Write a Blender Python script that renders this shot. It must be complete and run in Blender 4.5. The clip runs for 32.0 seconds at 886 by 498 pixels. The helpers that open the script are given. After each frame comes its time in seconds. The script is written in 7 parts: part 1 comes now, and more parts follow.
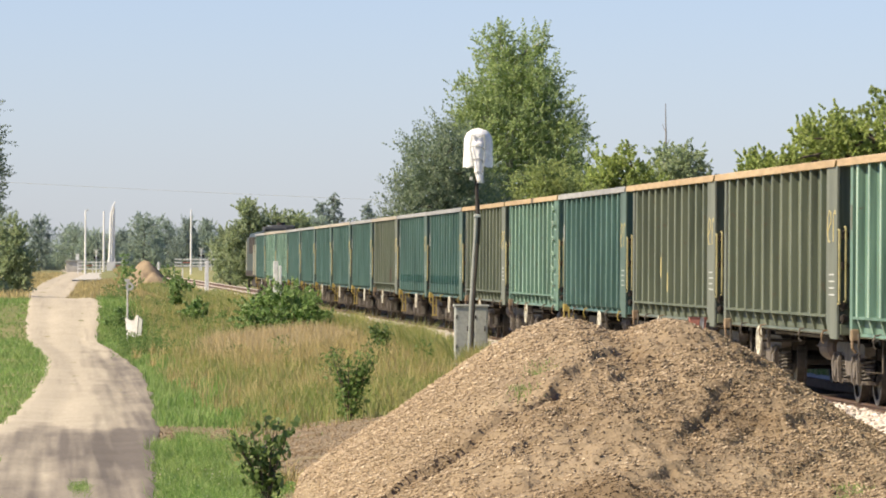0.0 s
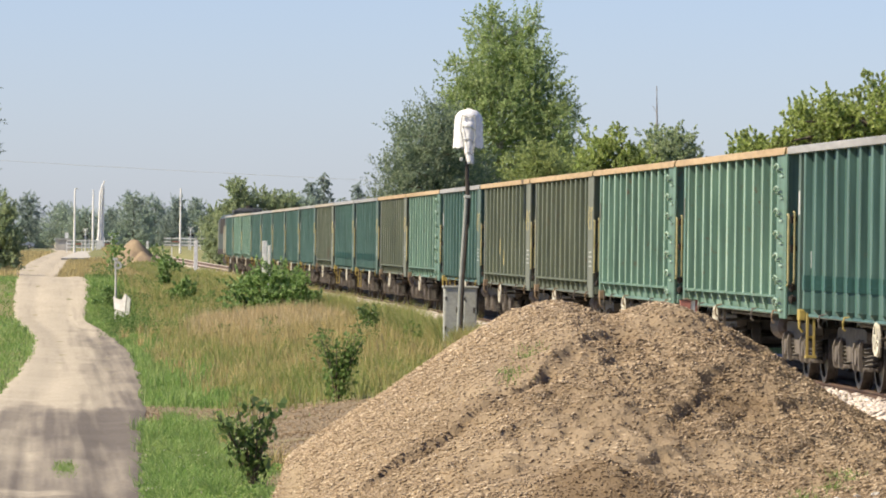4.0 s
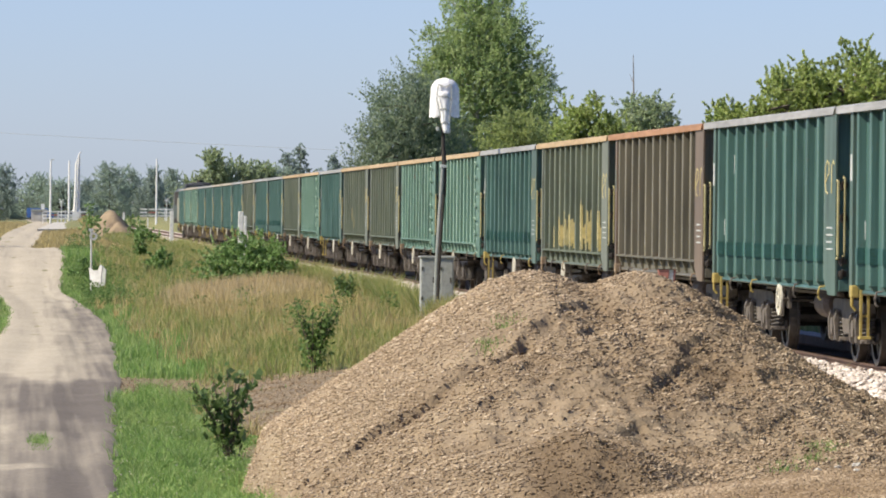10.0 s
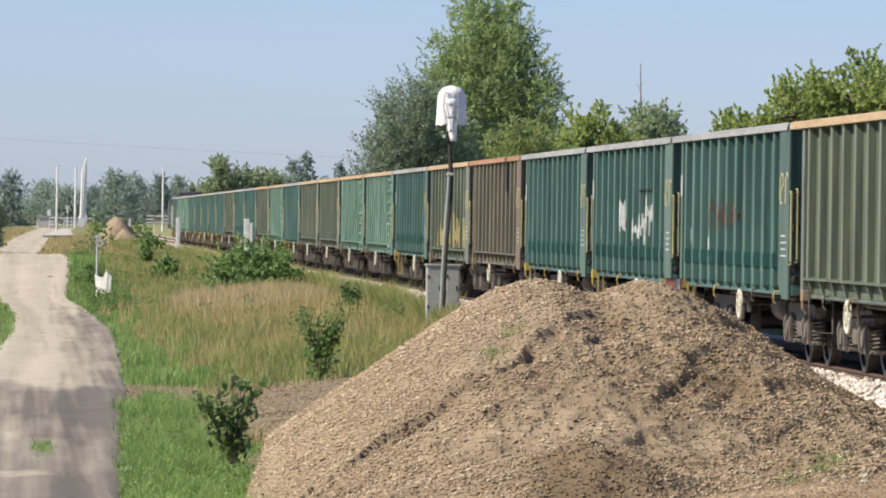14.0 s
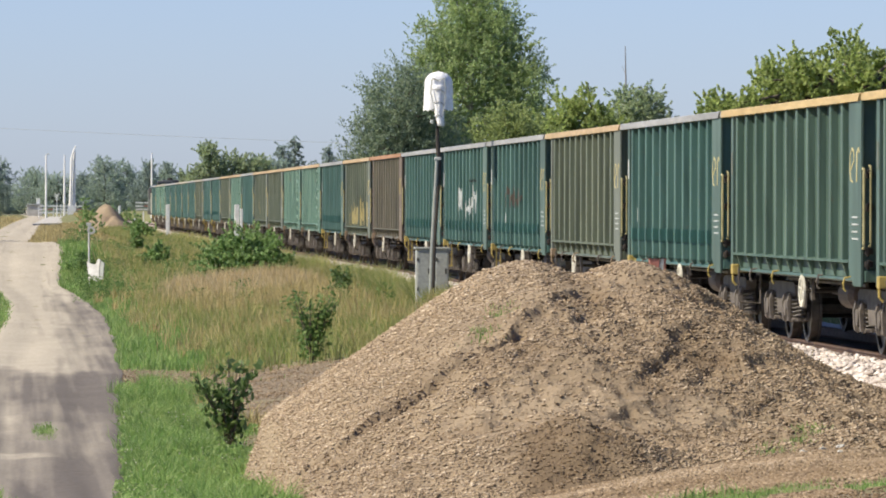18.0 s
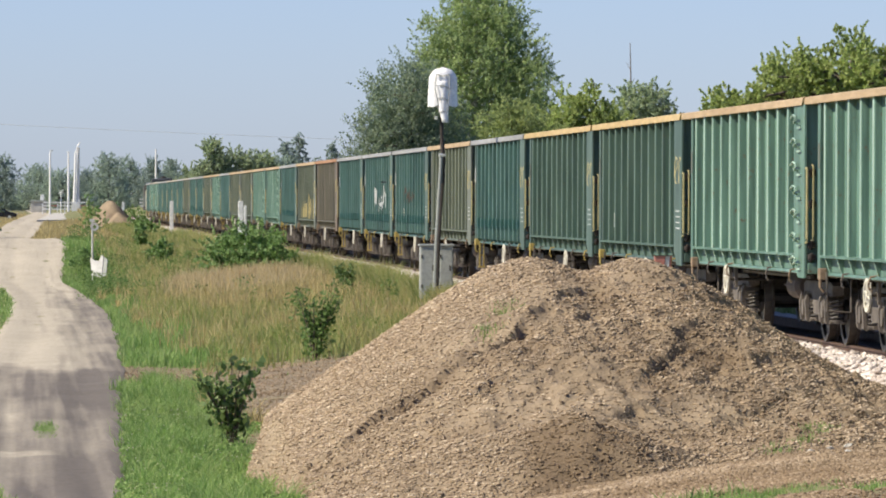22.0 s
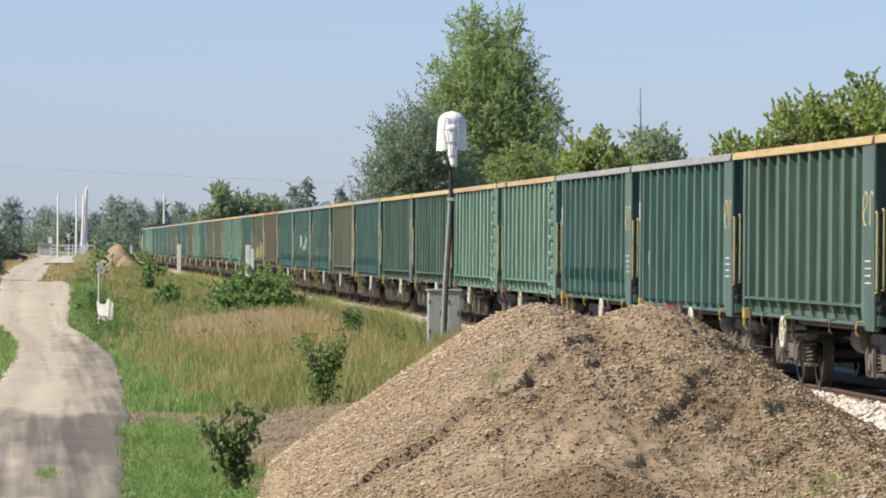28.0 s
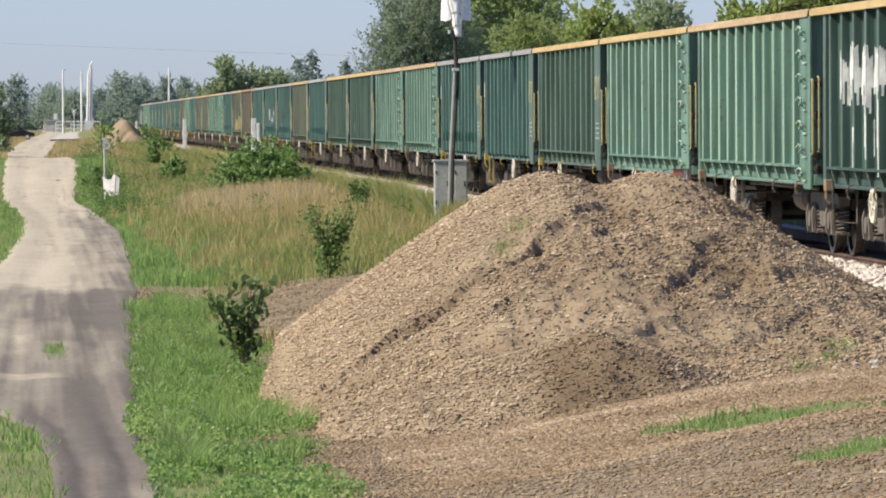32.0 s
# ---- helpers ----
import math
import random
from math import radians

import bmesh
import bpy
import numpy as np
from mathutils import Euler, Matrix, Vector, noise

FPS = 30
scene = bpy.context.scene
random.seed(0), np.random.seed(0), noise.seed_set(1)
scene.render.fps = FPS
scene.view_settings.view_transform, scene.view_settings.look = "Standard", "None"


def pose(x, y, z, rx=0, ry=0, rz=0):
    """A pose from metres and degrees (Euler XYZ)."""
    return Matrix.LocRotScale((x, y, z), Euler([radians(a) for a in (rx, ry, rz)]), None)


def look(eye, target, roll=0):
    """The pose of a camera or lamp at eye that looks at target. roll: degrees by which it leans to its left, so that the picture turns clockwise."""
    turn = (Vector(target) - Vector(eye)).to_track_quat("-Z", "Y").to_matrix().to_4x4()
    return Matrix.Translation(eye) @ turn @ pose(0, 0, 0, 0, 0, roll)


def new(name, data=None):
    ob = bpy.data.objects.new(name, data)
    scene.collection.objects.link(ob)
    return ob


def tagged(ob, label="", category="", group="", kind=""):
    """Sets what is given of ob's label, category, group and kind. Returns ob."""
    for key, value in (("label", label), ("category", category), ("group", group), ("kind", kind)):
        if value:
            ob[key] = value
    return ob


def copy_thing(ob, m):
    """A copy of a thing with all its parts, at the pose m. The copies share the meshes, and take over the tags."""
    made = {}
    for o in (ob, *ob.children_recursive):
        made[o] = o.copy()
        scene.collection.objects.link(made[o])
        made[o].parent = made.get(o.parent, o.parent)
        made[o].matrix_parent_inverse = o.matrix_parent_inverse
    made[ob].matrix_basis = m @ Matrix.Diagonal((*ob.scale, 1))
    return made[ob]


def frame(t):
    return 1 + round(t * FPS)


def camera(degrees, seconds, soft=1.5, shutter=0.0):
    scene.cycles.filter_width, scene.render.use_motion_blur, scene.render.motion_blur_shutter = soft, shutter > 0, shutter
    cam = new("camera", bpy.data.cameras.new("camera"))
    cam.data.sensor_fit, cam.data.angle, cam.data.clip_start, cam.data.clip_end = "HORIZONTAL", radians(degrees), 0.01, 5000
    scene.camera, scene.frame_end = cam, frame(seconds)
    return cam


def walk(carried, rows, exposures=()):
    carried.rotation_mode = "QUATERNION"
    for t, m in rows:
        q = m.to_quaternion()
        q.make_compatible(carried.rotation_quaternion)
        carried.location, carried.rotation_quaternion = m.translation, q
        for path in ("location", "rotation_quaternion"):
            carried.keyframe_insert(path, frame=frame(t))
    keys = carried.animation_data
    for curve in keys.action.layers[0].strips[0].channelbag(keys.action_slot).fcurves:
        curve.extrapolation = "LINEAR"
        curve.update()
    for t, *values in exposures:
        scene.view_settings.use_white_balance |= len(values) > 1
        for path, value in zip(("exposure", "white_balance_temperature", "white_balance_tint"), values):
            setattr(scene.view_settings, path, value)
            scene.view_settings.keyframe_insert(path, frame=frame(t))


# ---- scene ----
cam = camera(9.0763, 32.0, soft=1.9)
PATH = (
    (0, -0.041, -0.591, 1.999, 90.1315, -3.9223, 0.364),
    (0.5, -0.028, -0.398, 1.999, 90.1090, -3.9904, 0.398),
    (1, -0.022, -0.315, 2.000, 90.0445, -4.0046, 0.608),
    (1.5, -0.011, -0.161, 2.000, 90.0161, -3.9970, 0.538),
    (2, -0.004, -0.051, 2.000, 90.0132, -3.9895, 0.623),
    (2.5, 0.009, 0.124, 2.000, 90.0099, -3.9799, 0.686),
    (3, 0.010, 0.142, 2.000, 90.0099, -3.9797, 0.731),
    (3.5, 0.008, 0.107, 2.000, 89.9819, -4.0019, 0.718),
    (5.5, 0.003, 0.040, 2.000, 89.7642, -4.1558, 0.872),
    (6, 0.010, 0.139, 1.999, 89.7018, -4.1845, 0.850),
    (6.5, 0.017, 0.236, 1.999, 89.6433, -4.2086, 0.743),
    (7, 0.023, 0.314, 1.998, 89.5782, -4.2364, 0.642),
    (7.5, 0.030, 0.401, 1.997, 89.5349, -4.2653, 0.669),
    (8, 0.033, 0.441, 1.996, 89.5099, -4.2882, 0.594),
    (8.5, 0.038, 0.506, 1.996, 89.5136, -4.2953, 0.636),
    (9, 0.041, 0.547, 1.996, 89.5437, -4.2920, 0.606),
    (9.5, 0.037, 0.499, 1.996, 89.5830, -4.2889, 0.586),
    (10, 0.044, 0.591, 1.996, 89.6320, -4.2764, 0.589),
    (10.5, 0.045, 0.605, 1.997, 89.6814, -4.2680, 0.673),
    (11, 0.049, 0.659, 1.997, 89.7218, -4.2608, 0.711),
    (11.5, 0.050, 0.670, 1.997, 89.7419, -4.2515, 0.727),
    (12, 0.054, 0.727, 1.997, 89.7389, -4.2409, 0.753),
    (12.5, 0.059, 0.794, 1.996, 89.7324, -4.2313, 0.787),
    (13, 0.064, 0.865, 1.996, 89.7252, -4.2191, 0.841),
    (13.5, 0.063, 0.853, 1.996, 89.7206, -4.2133, 0.874),
    (15.5, 0.020, 0.273, 1.998, 89.6511, -4.2462, 0.539),
    (16, -0.023, -0.303, 2.002, 89.6153, -4.2844, 0.445),
    (16.5, -0.054, -0.721, 2.005, 89.5889, -4.3111, 0.400),
    (17, -0.074, -0.972, 2.007, 89.5651, -4.3260, 0.282),
    (17.5, -0.078, -1.024, 2.008, 89.5475, -4.3317, 0.167),
    (18, -0.081, -1.073, 2.009, 89.5412, -4.3281, 0.130),
    (18.5, -0.076, -1.008, 2.008, 89.5352, -4.3220, 0.062),
    (19, -0.072, -0.957, 2.008, 89.5285, -4.3180, -0.000),
    (19.5, -0.065, -0.868, 2.007, 89.5259, -4.3116, 0.062),
    (20, -0.059, -0.782, 2.006, 89.5257, -4.3062, 0.060),
    (20.5, -0.052, -0.694, 2.006, 89.5240, -4.3005, 0.049),
    (21, -0.043, -0.579, 2.005, 89.5214, -4.2952, 0.162),
    (21.5, -0.045, -0.606, 2.005, 89.5148, -4.2924, 0.235),
    (22, -0.041, -0.542, 2.005, 89.5093, -4.2853, 0.199),
    (22.5, -0.028, -0.377, 2.003, 89.5079, -4.2743, 0.228),
    (23, -0.028, -0.369, 2.003, 89.5019, -4.2652, 0.227),
    (23.5, -0.021, -0.279, 2.002, 89.5010, -4.2593, 0.223),
    (24, -0.012, -0.157, 2.001, 89.4966, -4.2475, 0.228),
    (24.5, -0.010, -0.135, 2.001, 89.4996, -4.2413, 0.254),
    (25, -0.002, -0.030, 2.000, 89.5266, -4.2415, 0.305),
    (25.5, 0.003, 0.040, 2.000, 89.5692, -4.2369, 0.361),
    (27.5, 0.028, 0.387, 1.999, 89.8859, -4.2047, 0.463),
    (28, 0.033, 0.449, 2.000, 89.9709, -4.1980, 0.493),
    (28.5, 0.039, 0.534, 2.000, 89.9986, -4.1928, 0.527),
    (29, 0.048, 0.652, 2.000, 89.9757, -4.1905, 0.502),
    (29.5, 0.053, 0.726, 1.999, 89.8963, -4.1843, 0.569),
    (30, 0.055, 0.755, 1.996, 89.6925, -4.1777, 0.438),
    (30.5, 0.057, 0.780, 1.992, 89.4156, -4.1665, 0.263),
    (31, 0.061, 0.846, 1.987, 89.1141, -4.1518, 0.026),
    (31.5, 0.057, 0.786, 1.984, 88.8595, -4.1454, -0.103),
    (32, 0.054, 0.747, 1.982, 88.6493, -4.1337, -0.275),
)
walk(cam, [(t, pose(x, y, z, tilt, 0, turn) @ pose(0, 0, 0, 0, 0, lean)) for t, x, y, z, tilt, turn, lean in PATH],
     exposures=[(0, 0.72, 7350, 11), (3.5, 0.64, 7150, 11), (6, 0.64, 6900, 11), (9, 0.56, 6600, 10), (19, 0.52, 6550, 10), (32, 0.52, 6600, 10)])

# ---- world, sun ----
SUN_AZ, SUN_EL = radians(257), radians(43)
world = bpy.data.worlds.new("sky")
scene.world = world
world.use_nodes = True
wn = world.node_tree.nodes
sky = wn.new("ShaderNodeTexSky")
sky.sky_type, sky.sun_disc = "NISHITA", False
sky.sun_elevation, sky.sun_rotation = SUN_EL, SUN_AZ
sky.air_density, sky.dust_density, sky.ozone_density = 1.0, 0.25, 5.5
wn["Background"].inputs["Strength"].default_value = 0.080
tint = wn.new("ShaderNodeMix")
tint.data_type, tint.blend_type = "RGBA", "MULTIPLY"
tint.inputs[0].default_value = 1.0
# a clear, cool horizon: the tint changes slowly with the height above it
up_vec, up_z, cool = wn.new("ShaderNodeTexCoord"), wn.new("ShaderNodeSeparateXYZ"), wn.new("ShaderNodeValToRGB")
world.node_tree.links.new(up_vec.outputs["Generated"], up_z.inputs[0])
world.node_tree.links.new(up_z.outputs["Z"], cool.inputs[0])
cool.color_ramp.elements[0].position, cool.color_ramp.elements[0].color = 0.0, (0.572, 0.640, 0.93, 1)
cool.color_ramp.elements[1].position, cool.color_ramp.elements[1].color = 0.10, (0.655, 0.636, 0.808, 1)
lift = wn.new("ShaderNodeMix")
lift.data_type, lift.blend_type = "RGBA", "MULTIPLY"
lift.inputs[0].default_value, lift.inputs[7].default_value = 1.0, (1.46, 1.46, 1.46, 1)
world.node_tree.links.new(cool.outputs[0], lift.inputs[6])
world.node_tree.links.new(lift.outputs[2], tint.inputs[7])
world.node_tree.links.new(sky.outputs[0], tint.inputs[6])
world.node_tree.links.new(tint.outputs[2], wn["Background"].inputs["Color"])
sun_data = bpy.data.lights.new("sun", "SUN")
sun_data.energy, sun_data.angle, sun_data.color = 5.0, radians(0.6), (1.0, 0.91, 0.74)
sun = new("sun", sun_data)
sun_dir = Vector((math.sin(SUN_AZ) * math.cos(SUN_EL), math.cos(SUN_AZ) * math.cos(SUN_EL), math.sin(SUN_EL)))
sun.matrix_world = look(sun_dir * 200, (0, 0, 0))

# ---- materials ----
def mat(name):
    m = bpy.data.materials.new(name)
    m.use_nodes = True
    t = m.node_tree
    return m, t, t.nodes["Principled BSDF"]


def link(t, a, b):
    t.links.new(a, b)


def coords(t, scale=(1, 1, 1), shift=False):
    """Object coordinates, stretched, moved by the object's random number."""
    tc = t.nodes.new("ShaderNodeTexCoord")
    mp = t.nodes.new("ShaderNodeMapping")
    mp.inputs["Scale"].default_value = scale
    link(t, tc.outputs["Object"], mp.inputs["Vector"])
    if shift:
        info = t.nodes.new("ShaderNodeObjectInfo")
        k = t.nodes.new("ShaderNodeMath")
        k.operation = "MULTIPLY"
        k.inputs[1].default_value = 37.0
        link(t, info.outputs["Random"], k.inputs[0])
        link(t, k.outputs[0], mp.inputs["Location"])
    return mp.outputs[0]


def noise_tex(t, vec, scale, detail=5.0, rough=0.55):
    n = t.nodes.new("ShaderNodeTexNoise")
    n.inputs["Scale"].default_value, n.inputs["Detail"].default_value, n.inputs["Roughness"].default_value = scale, detail, rough
    if vec:
        link(t, vec, n.inputs["Vector"])
    return n.outputs["Fac"]


def ramp(t, fac, stops):
    r = t.nodes.new("ShaderNodeValToRGB")
    e = r.color_ramp.elements
    while len(e) < len(stops):
        e.new(0.5)
    for i, (p, c) in enumerate(stops):
        e[i].position, e[i].color = p, (*c, 1) if len(c) == 3 else c
    link(t, fac, r.inputs[0])
    return r.outputs[0]


def grey(v):
    return (v, v, v)


def mixc(t, fac, a, b, mode="MIX"):
    m = t.nodes.new("ShaderNodeMix")
    m.data_type, m.blend_type = "RGBA", mode
    for sock, v in ((m.inputs[0], fac), (m.inputs[6], a), (m.inputs[7], b)):
        if isinstance(v, (int, float)):
            sock.default_value = v
        elif isinstance(v, tuple):
            sock.default_value = (*v, 1)
        else:
            link(t, v, sock)
    return m.outputs[2]


def bump(t, bsdf, height, strength=0.3, dist=0.02):
    b = t.nodes.new("ShaderNodeBump")
    b.inputs["Strength"].default_value, b.inputs["Distance"].default_value = strength, dist
    link(t, height, b.inputs["Height"])
    link(t, b.outputs[0], bsdf.inputs["Normal"])


def mottled(name, stops, scale=3.0, rough=0.85, metal=0.0, fine=30.0, strength=0.4, dist=0.01, stretch=(1, 1, 1), shift=True):
    """Colour by two scales of noise, with relief."""
    m, t, b = mat(name)
    v = coords(t, stretch, shift)
    big, small = noise_tex(t, v, scale), noise_tex(t, v, fine, 3.0)
    c = ramp(t, big, stops)
    c = mixc(t, 0.35, c, ramp(t, small, [(0.3, grey(0.55)), (0.7, grey(1.35))]), "MULTIPLY")
    link(t, c, b.inputs["Base Color"])
    b.inputs["Roughness"].default_value, b.inputs["Metallic"].default_value = rough, metal
    bump(t, b, small, strength, dist)
    return m


def paint(name, base, worn, rust=0.3, rough=0.5):
    """Weathered paint of a wagon: faded patches, streaks that run down, rust and dust."""
    m, t, b = mat(name)
    v = coords(t, (1, 1, 1), True)
    streak = noise_tex(t, coords(t, (6.0, 1.5, 0.30), True), 1.6, 6.0)
    patch = noise_tex(t, v, 0.5, 5.0)
    speck = noise_tex(t, v, 9.0, 5.0, 0.7)
    c = mixc(t, ramp(t, patch, [(0.3, grey(0.0)), (0.72, grey(1.0))]), base, worn)
    c = mixc(t, ramp(t, streak, [(0.42, grey(0.0)), (0.68, grey(0.9))]), c, tuple(x * 0.55 for x in base))
    r = t.nodes.new("ShaderNodeMath")
    r.operation = "MULTIPLY"
    link(t, ramp(t, speck, [(0.60, grey(0.0)), (0.72, grey(1.0))]), r.inputs[0])
    r.inputs[1].default_value = rust
    c = mixc(t, r.outputs[0], c, (0.13, 0.065, 0.035))
    link(t, c, b.inputs["Base Color"])
    b.inputs["Roughness"].default_value = rough
    bump(t, b, speck, 0.12, 0.01)
    return m


def island(name, stops, rough=0.6, through_light=0.55, spec=0.2, dry=None):
    """Leaves and blades: each has its own shade, and lets light through."""
    m, t, b = mat(name)
    g = t.nodes.new("ShaderNodeNewGeometry")
    c = ramp(t, g.outputs["Random Per Island"], stops)
    v = coords(t)
    if dry:
        k = noise_tex(t, coords(t, (1, 0.12, 0)), 0.9, 4.0)
        c = mixc(t, ramp(t, k, [(0.48, grey(0.0)), (0.70, grey(0.6))]), c, dry)
    c = mixc(t, 0.5, c, ramp(t, noise_tex(t, v, 0.35, 3.0), [(0.3, grey(0.8)), (0.7, grey(1.4))]), "MULTIPLY")
    link(t, c, b.inputs["Base Color"])
    b.inputs["Roughness"].default_value = rough
    b.inputs["Specular IOR Level"].default_value = spec
    tr = t.nodes.new("ShaderNodeBsdfTranslucent")
    link(t, c, tr.inputs["Color"])
    mx = t.nodes.new("ShaderNodeMixShader")
    mx.inputs[0].default_value = through_light
    link(t, b.outputs[0], mx.inputs[1])
    link(t, tr.outputs[0], mx.inputs[2])
    link(t, mx.outputs[0], t.nodes["Material Output"].inputs["Surface"])
    return m


def stones(name, stops, rough=0.9):
    m, t, b = mat(name)
    g = t.nodes.new("ShaderNodeNewGeometry")
    c = ramp(t, g.outputs["Random Per Island"], stops)
    c = mixc(t, 0.4, c, ramp(t, noise_tex(t, coords(t), 1.2, 4.0), [(0.3, grey(0.6)), (0.7, grey(1.25))]), "MULTIPLY")
    link(t, c, b.inputs["Base Color"])
    b.inputs["Roughness"].default_value = rough
    return m


# paints of the wagons: teal, dark green, olive, light green, brown
P_TEAL = paint("paint_teal", (0.048, 0.116, 0.101), (0.081, 0.157, 0.137))
P_GREEN = paint("paint_green", (0.054, 0.103, 0.078), (0.090, 0.143, 0.110))
P_OLIVE = paint("paint_olive", (0.094, 0.116, 0.081), (0.134, 0.152, 0.105), 0.5)
P_LIGHT = paint("paint_light_green", (0.095, 0.185, 0.142), (0.165, 0.275, 0.215), 1.0)
P_BROWN = paint("paint_brown", (0.110, 0.101, 0.072), (0.150, 0.134, 0.096), 0.6)
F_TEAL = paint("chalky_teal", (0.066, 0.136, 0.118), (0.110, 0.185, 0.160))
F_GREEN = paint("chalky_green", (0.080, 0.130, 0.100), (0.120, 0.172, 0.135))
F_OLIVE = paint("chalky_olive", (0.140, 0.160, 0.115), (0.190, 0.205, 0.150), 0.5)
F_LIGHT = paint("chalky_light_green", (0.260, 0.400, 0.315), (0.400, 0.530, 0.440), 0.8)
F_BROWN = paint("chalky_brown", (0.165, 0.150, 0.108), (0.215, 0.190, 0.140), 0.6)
P_DARK = paint("paint_dark_green", (0.031, 0.067, 0.056), (0.056, 0.101, 0.084))
RIM_TAN = mottled("rim_tan", [(0.3, (0.35, 0.248, 0.145)), (0.7, (0.46, 0.345, 0.215))], 1.2, 0.8, 0.0, 14.0, 0.2, 0.01, (1, 0.12, 1))
RIM_RUST = mottled("rim_rust", [(0.3, (0.25, 0.130, 0.07)), (0.7, (0.37, 0.205, 0.12))], 1.5, 0.8, 0.0, 14.0, 0.2, 0.01, (1, 0.12, 1))
# tan rim with distance haze put into its colour
RIM_TAN_HAZE = mottled("rim_pale", [(0.3, (0.30, 0.265, 0.215)), (0.7, (0.42, 0.38, 0.32))], 1.5, 0.8, 0.0, 14.0, 0.2, 0.01, (1, 0.12, 1))
RIM_GREY = mottled("rim_grey", [(0.3, (0.24, 0.24, 0.24)), (0.7, (0.36, 0.36, 0.36))], 1.5, 0.6, 0.0, 14.0, 0.2, 0.01, (1, 0.12, 1))
RIM_YELLOW = mottled("rim_yellow", [(0.3, (0.42, 0.30, 0.135)), (0.7, (0.53, 0.40, 0.21))], 1.0, 0.7, 0.0, 14.0, 0.15, 0.01, (1, 0.12, 1))
OLD_IRON = mottled("rusty_iron", [(0.3, (0.16, 0.105, 0.065)), (0.7, (0.30, 0.225, 0.15))], 6.0, 0.85, 0.0, 25.0, 0.3)
IRON = mottled("dark_iron", [(0.3, (0.022, 0.018, 0.015)), (0.7, (0.055, 0.045, 0.038))], 4.0, 0.75, 0.2, 25.0, 0.4)
DUSTY = mottled("dusty_iron", [(0.3, (0.085, 0.073, 0.062)), (0.7, (0.175, 0.150, 0.128))], 5.0, 0.8, 0.1, 25.0, 0.4)
TREAD = mottled("worn_steel", [(0.3, (0.05, 0.044, 0.038)), (0.7, (0.11, 0.098, 0.086))], 6.0, 0.5, 0.25, 25.0, 0.2)
CREAM_WHITE = mottled("cream_white", [(0.3, (0.50, 0.47, 0.38)), (0.7, (0.68, 0.65, 0.55))], 4.0, 0.7, 0.0, 20.0, 0.15)
WHITE = mottled("white_paint", [(0.3, (0.66, 0.66, 0.63)), (0.7, (0.82, 0.82, 0.80))], 4.0, 0.6, 0.0, 20.0, 0.15)
YELLOW = mottled("yellow_paint", [(0.3, (0.30, 0.22, 0.06)), (0.7, (0.44, 0.34, 0.10))], 4.0, 0.6, 0.0, 20.0, 0.2)
PLATE_GREEN = paint("plate_green", (0.068, 0.118, 0.098), (0.105, 0.155, 0.130), 0.5)
PLATE_RUST = paint("plate_rust", (0.150, 0.110, 0.078), (0.210, 0.150, 0.105), 0.7)
SPRING = mottled("spring_steel", [(0.3, (0.13, 0.12, 0.108)), (0.7, (0.23, 0.21, 0.19))], 6.0, 0.6, 0.1, 25.0, 0.2)
PLATE = mottled("weathered_plate", [(0.3, (0.105, 0.122, 0.100)), (0.7, (0.165, 0.180, 0.150))], 1.2, 0.7, 0.0, 12.0, 0.2, 0.01, (3, 3, 0.5))
RAIL_YELLOW = mottled("faded_yellow", [(0.3, (0.30, 0.265, 0.12)), (0.7, (0.42, 0.375, 0.20))], 4.0, 0.7, 0.0, 20.0, 0.2)
RED = mottled("red_paint", [(0.3, (0.34, 0.13, 0.10)), (0.7, (0.46, 0.19, 0.15))], 5.0, 0.6, 0.0, 20.0, 0.2)
TANK = mottled("tank_brown", [(0.3, (0.085, 0.06, 0.045)), (0.7, (0.14, 0.10, 0.08))], 3.0, 0.7, 0.0, 20.0, 0.3)
SCRAWL_WHITE = mottled("scrawl_white", [(0.3, (0.45, 0.47, 0.45)), (0.7, (0.75, 0.76, 0.74))], 2.0, 0.7, 0.0, 12.0, 0.1)
SCRAWL_YELLOW = mottled("scrawl_yellow", [(0.3, (0.42, 0.35, 0.15)), (0.7, (0.58, 0.50, 0.26))], 2.0, 0.7, 0.0, 12.0, 0.1)
SCRAWL_DARK = mottled("scrawl_dark", [(0.3, (0.025, 0.027, 0.025)), (0.7, (0.05, 0.052, 0.05))], 2.0, 0.7, 0.0, 12.0, 0.1)
SCRAWL_RUST = mottled("scrawl_rust", [(0.3, (0.100, 0.082, 0.068)), (0.7, (0.140, 0.108, 0.086))], 2.0, 0.8, 0.0, 12.0, 0.1)
RAIL = mottled("rail_rust", [(0.3, (0.09, 0.055, 0.035)), (0.7, (0.16, 0.10, 0.07))], 6.0, 0.65, 0.4, 25.0, 0.3)
TIMBER = mottled("sleeper_timber", [(0.3, (0.05, 0.04, 0.032)), (0.7, (0.11, 0.09, 0.07))], 4.0, 0.9, 0.0, 25.0, 0.5, 0.01, (1, 6, 1))
BALLAST = mottled("ballast_bed", [(0.3, (0.42, 0.36, 0.31)), (0.7, (0.62, 0.55, 0.49))], 3.0, 0.95, 0.0, 18.0, 0.9, 0.04)
BALLAST_STONE = stones("ballast_stone", [(0.0, (0.38, 0.32, 0.28)), (0.5, (0.58, 0.51, 0.46)), (1.0, (0.75, 0.69, 0.63))])
CONCRETE = mottled("concrete", [(0.3, (0.36, 0.34, 0.30)), (0.7, (0.52, 0.50, 0.45))], 1.5, 0.9, 0.0, 22.0, 0.4)
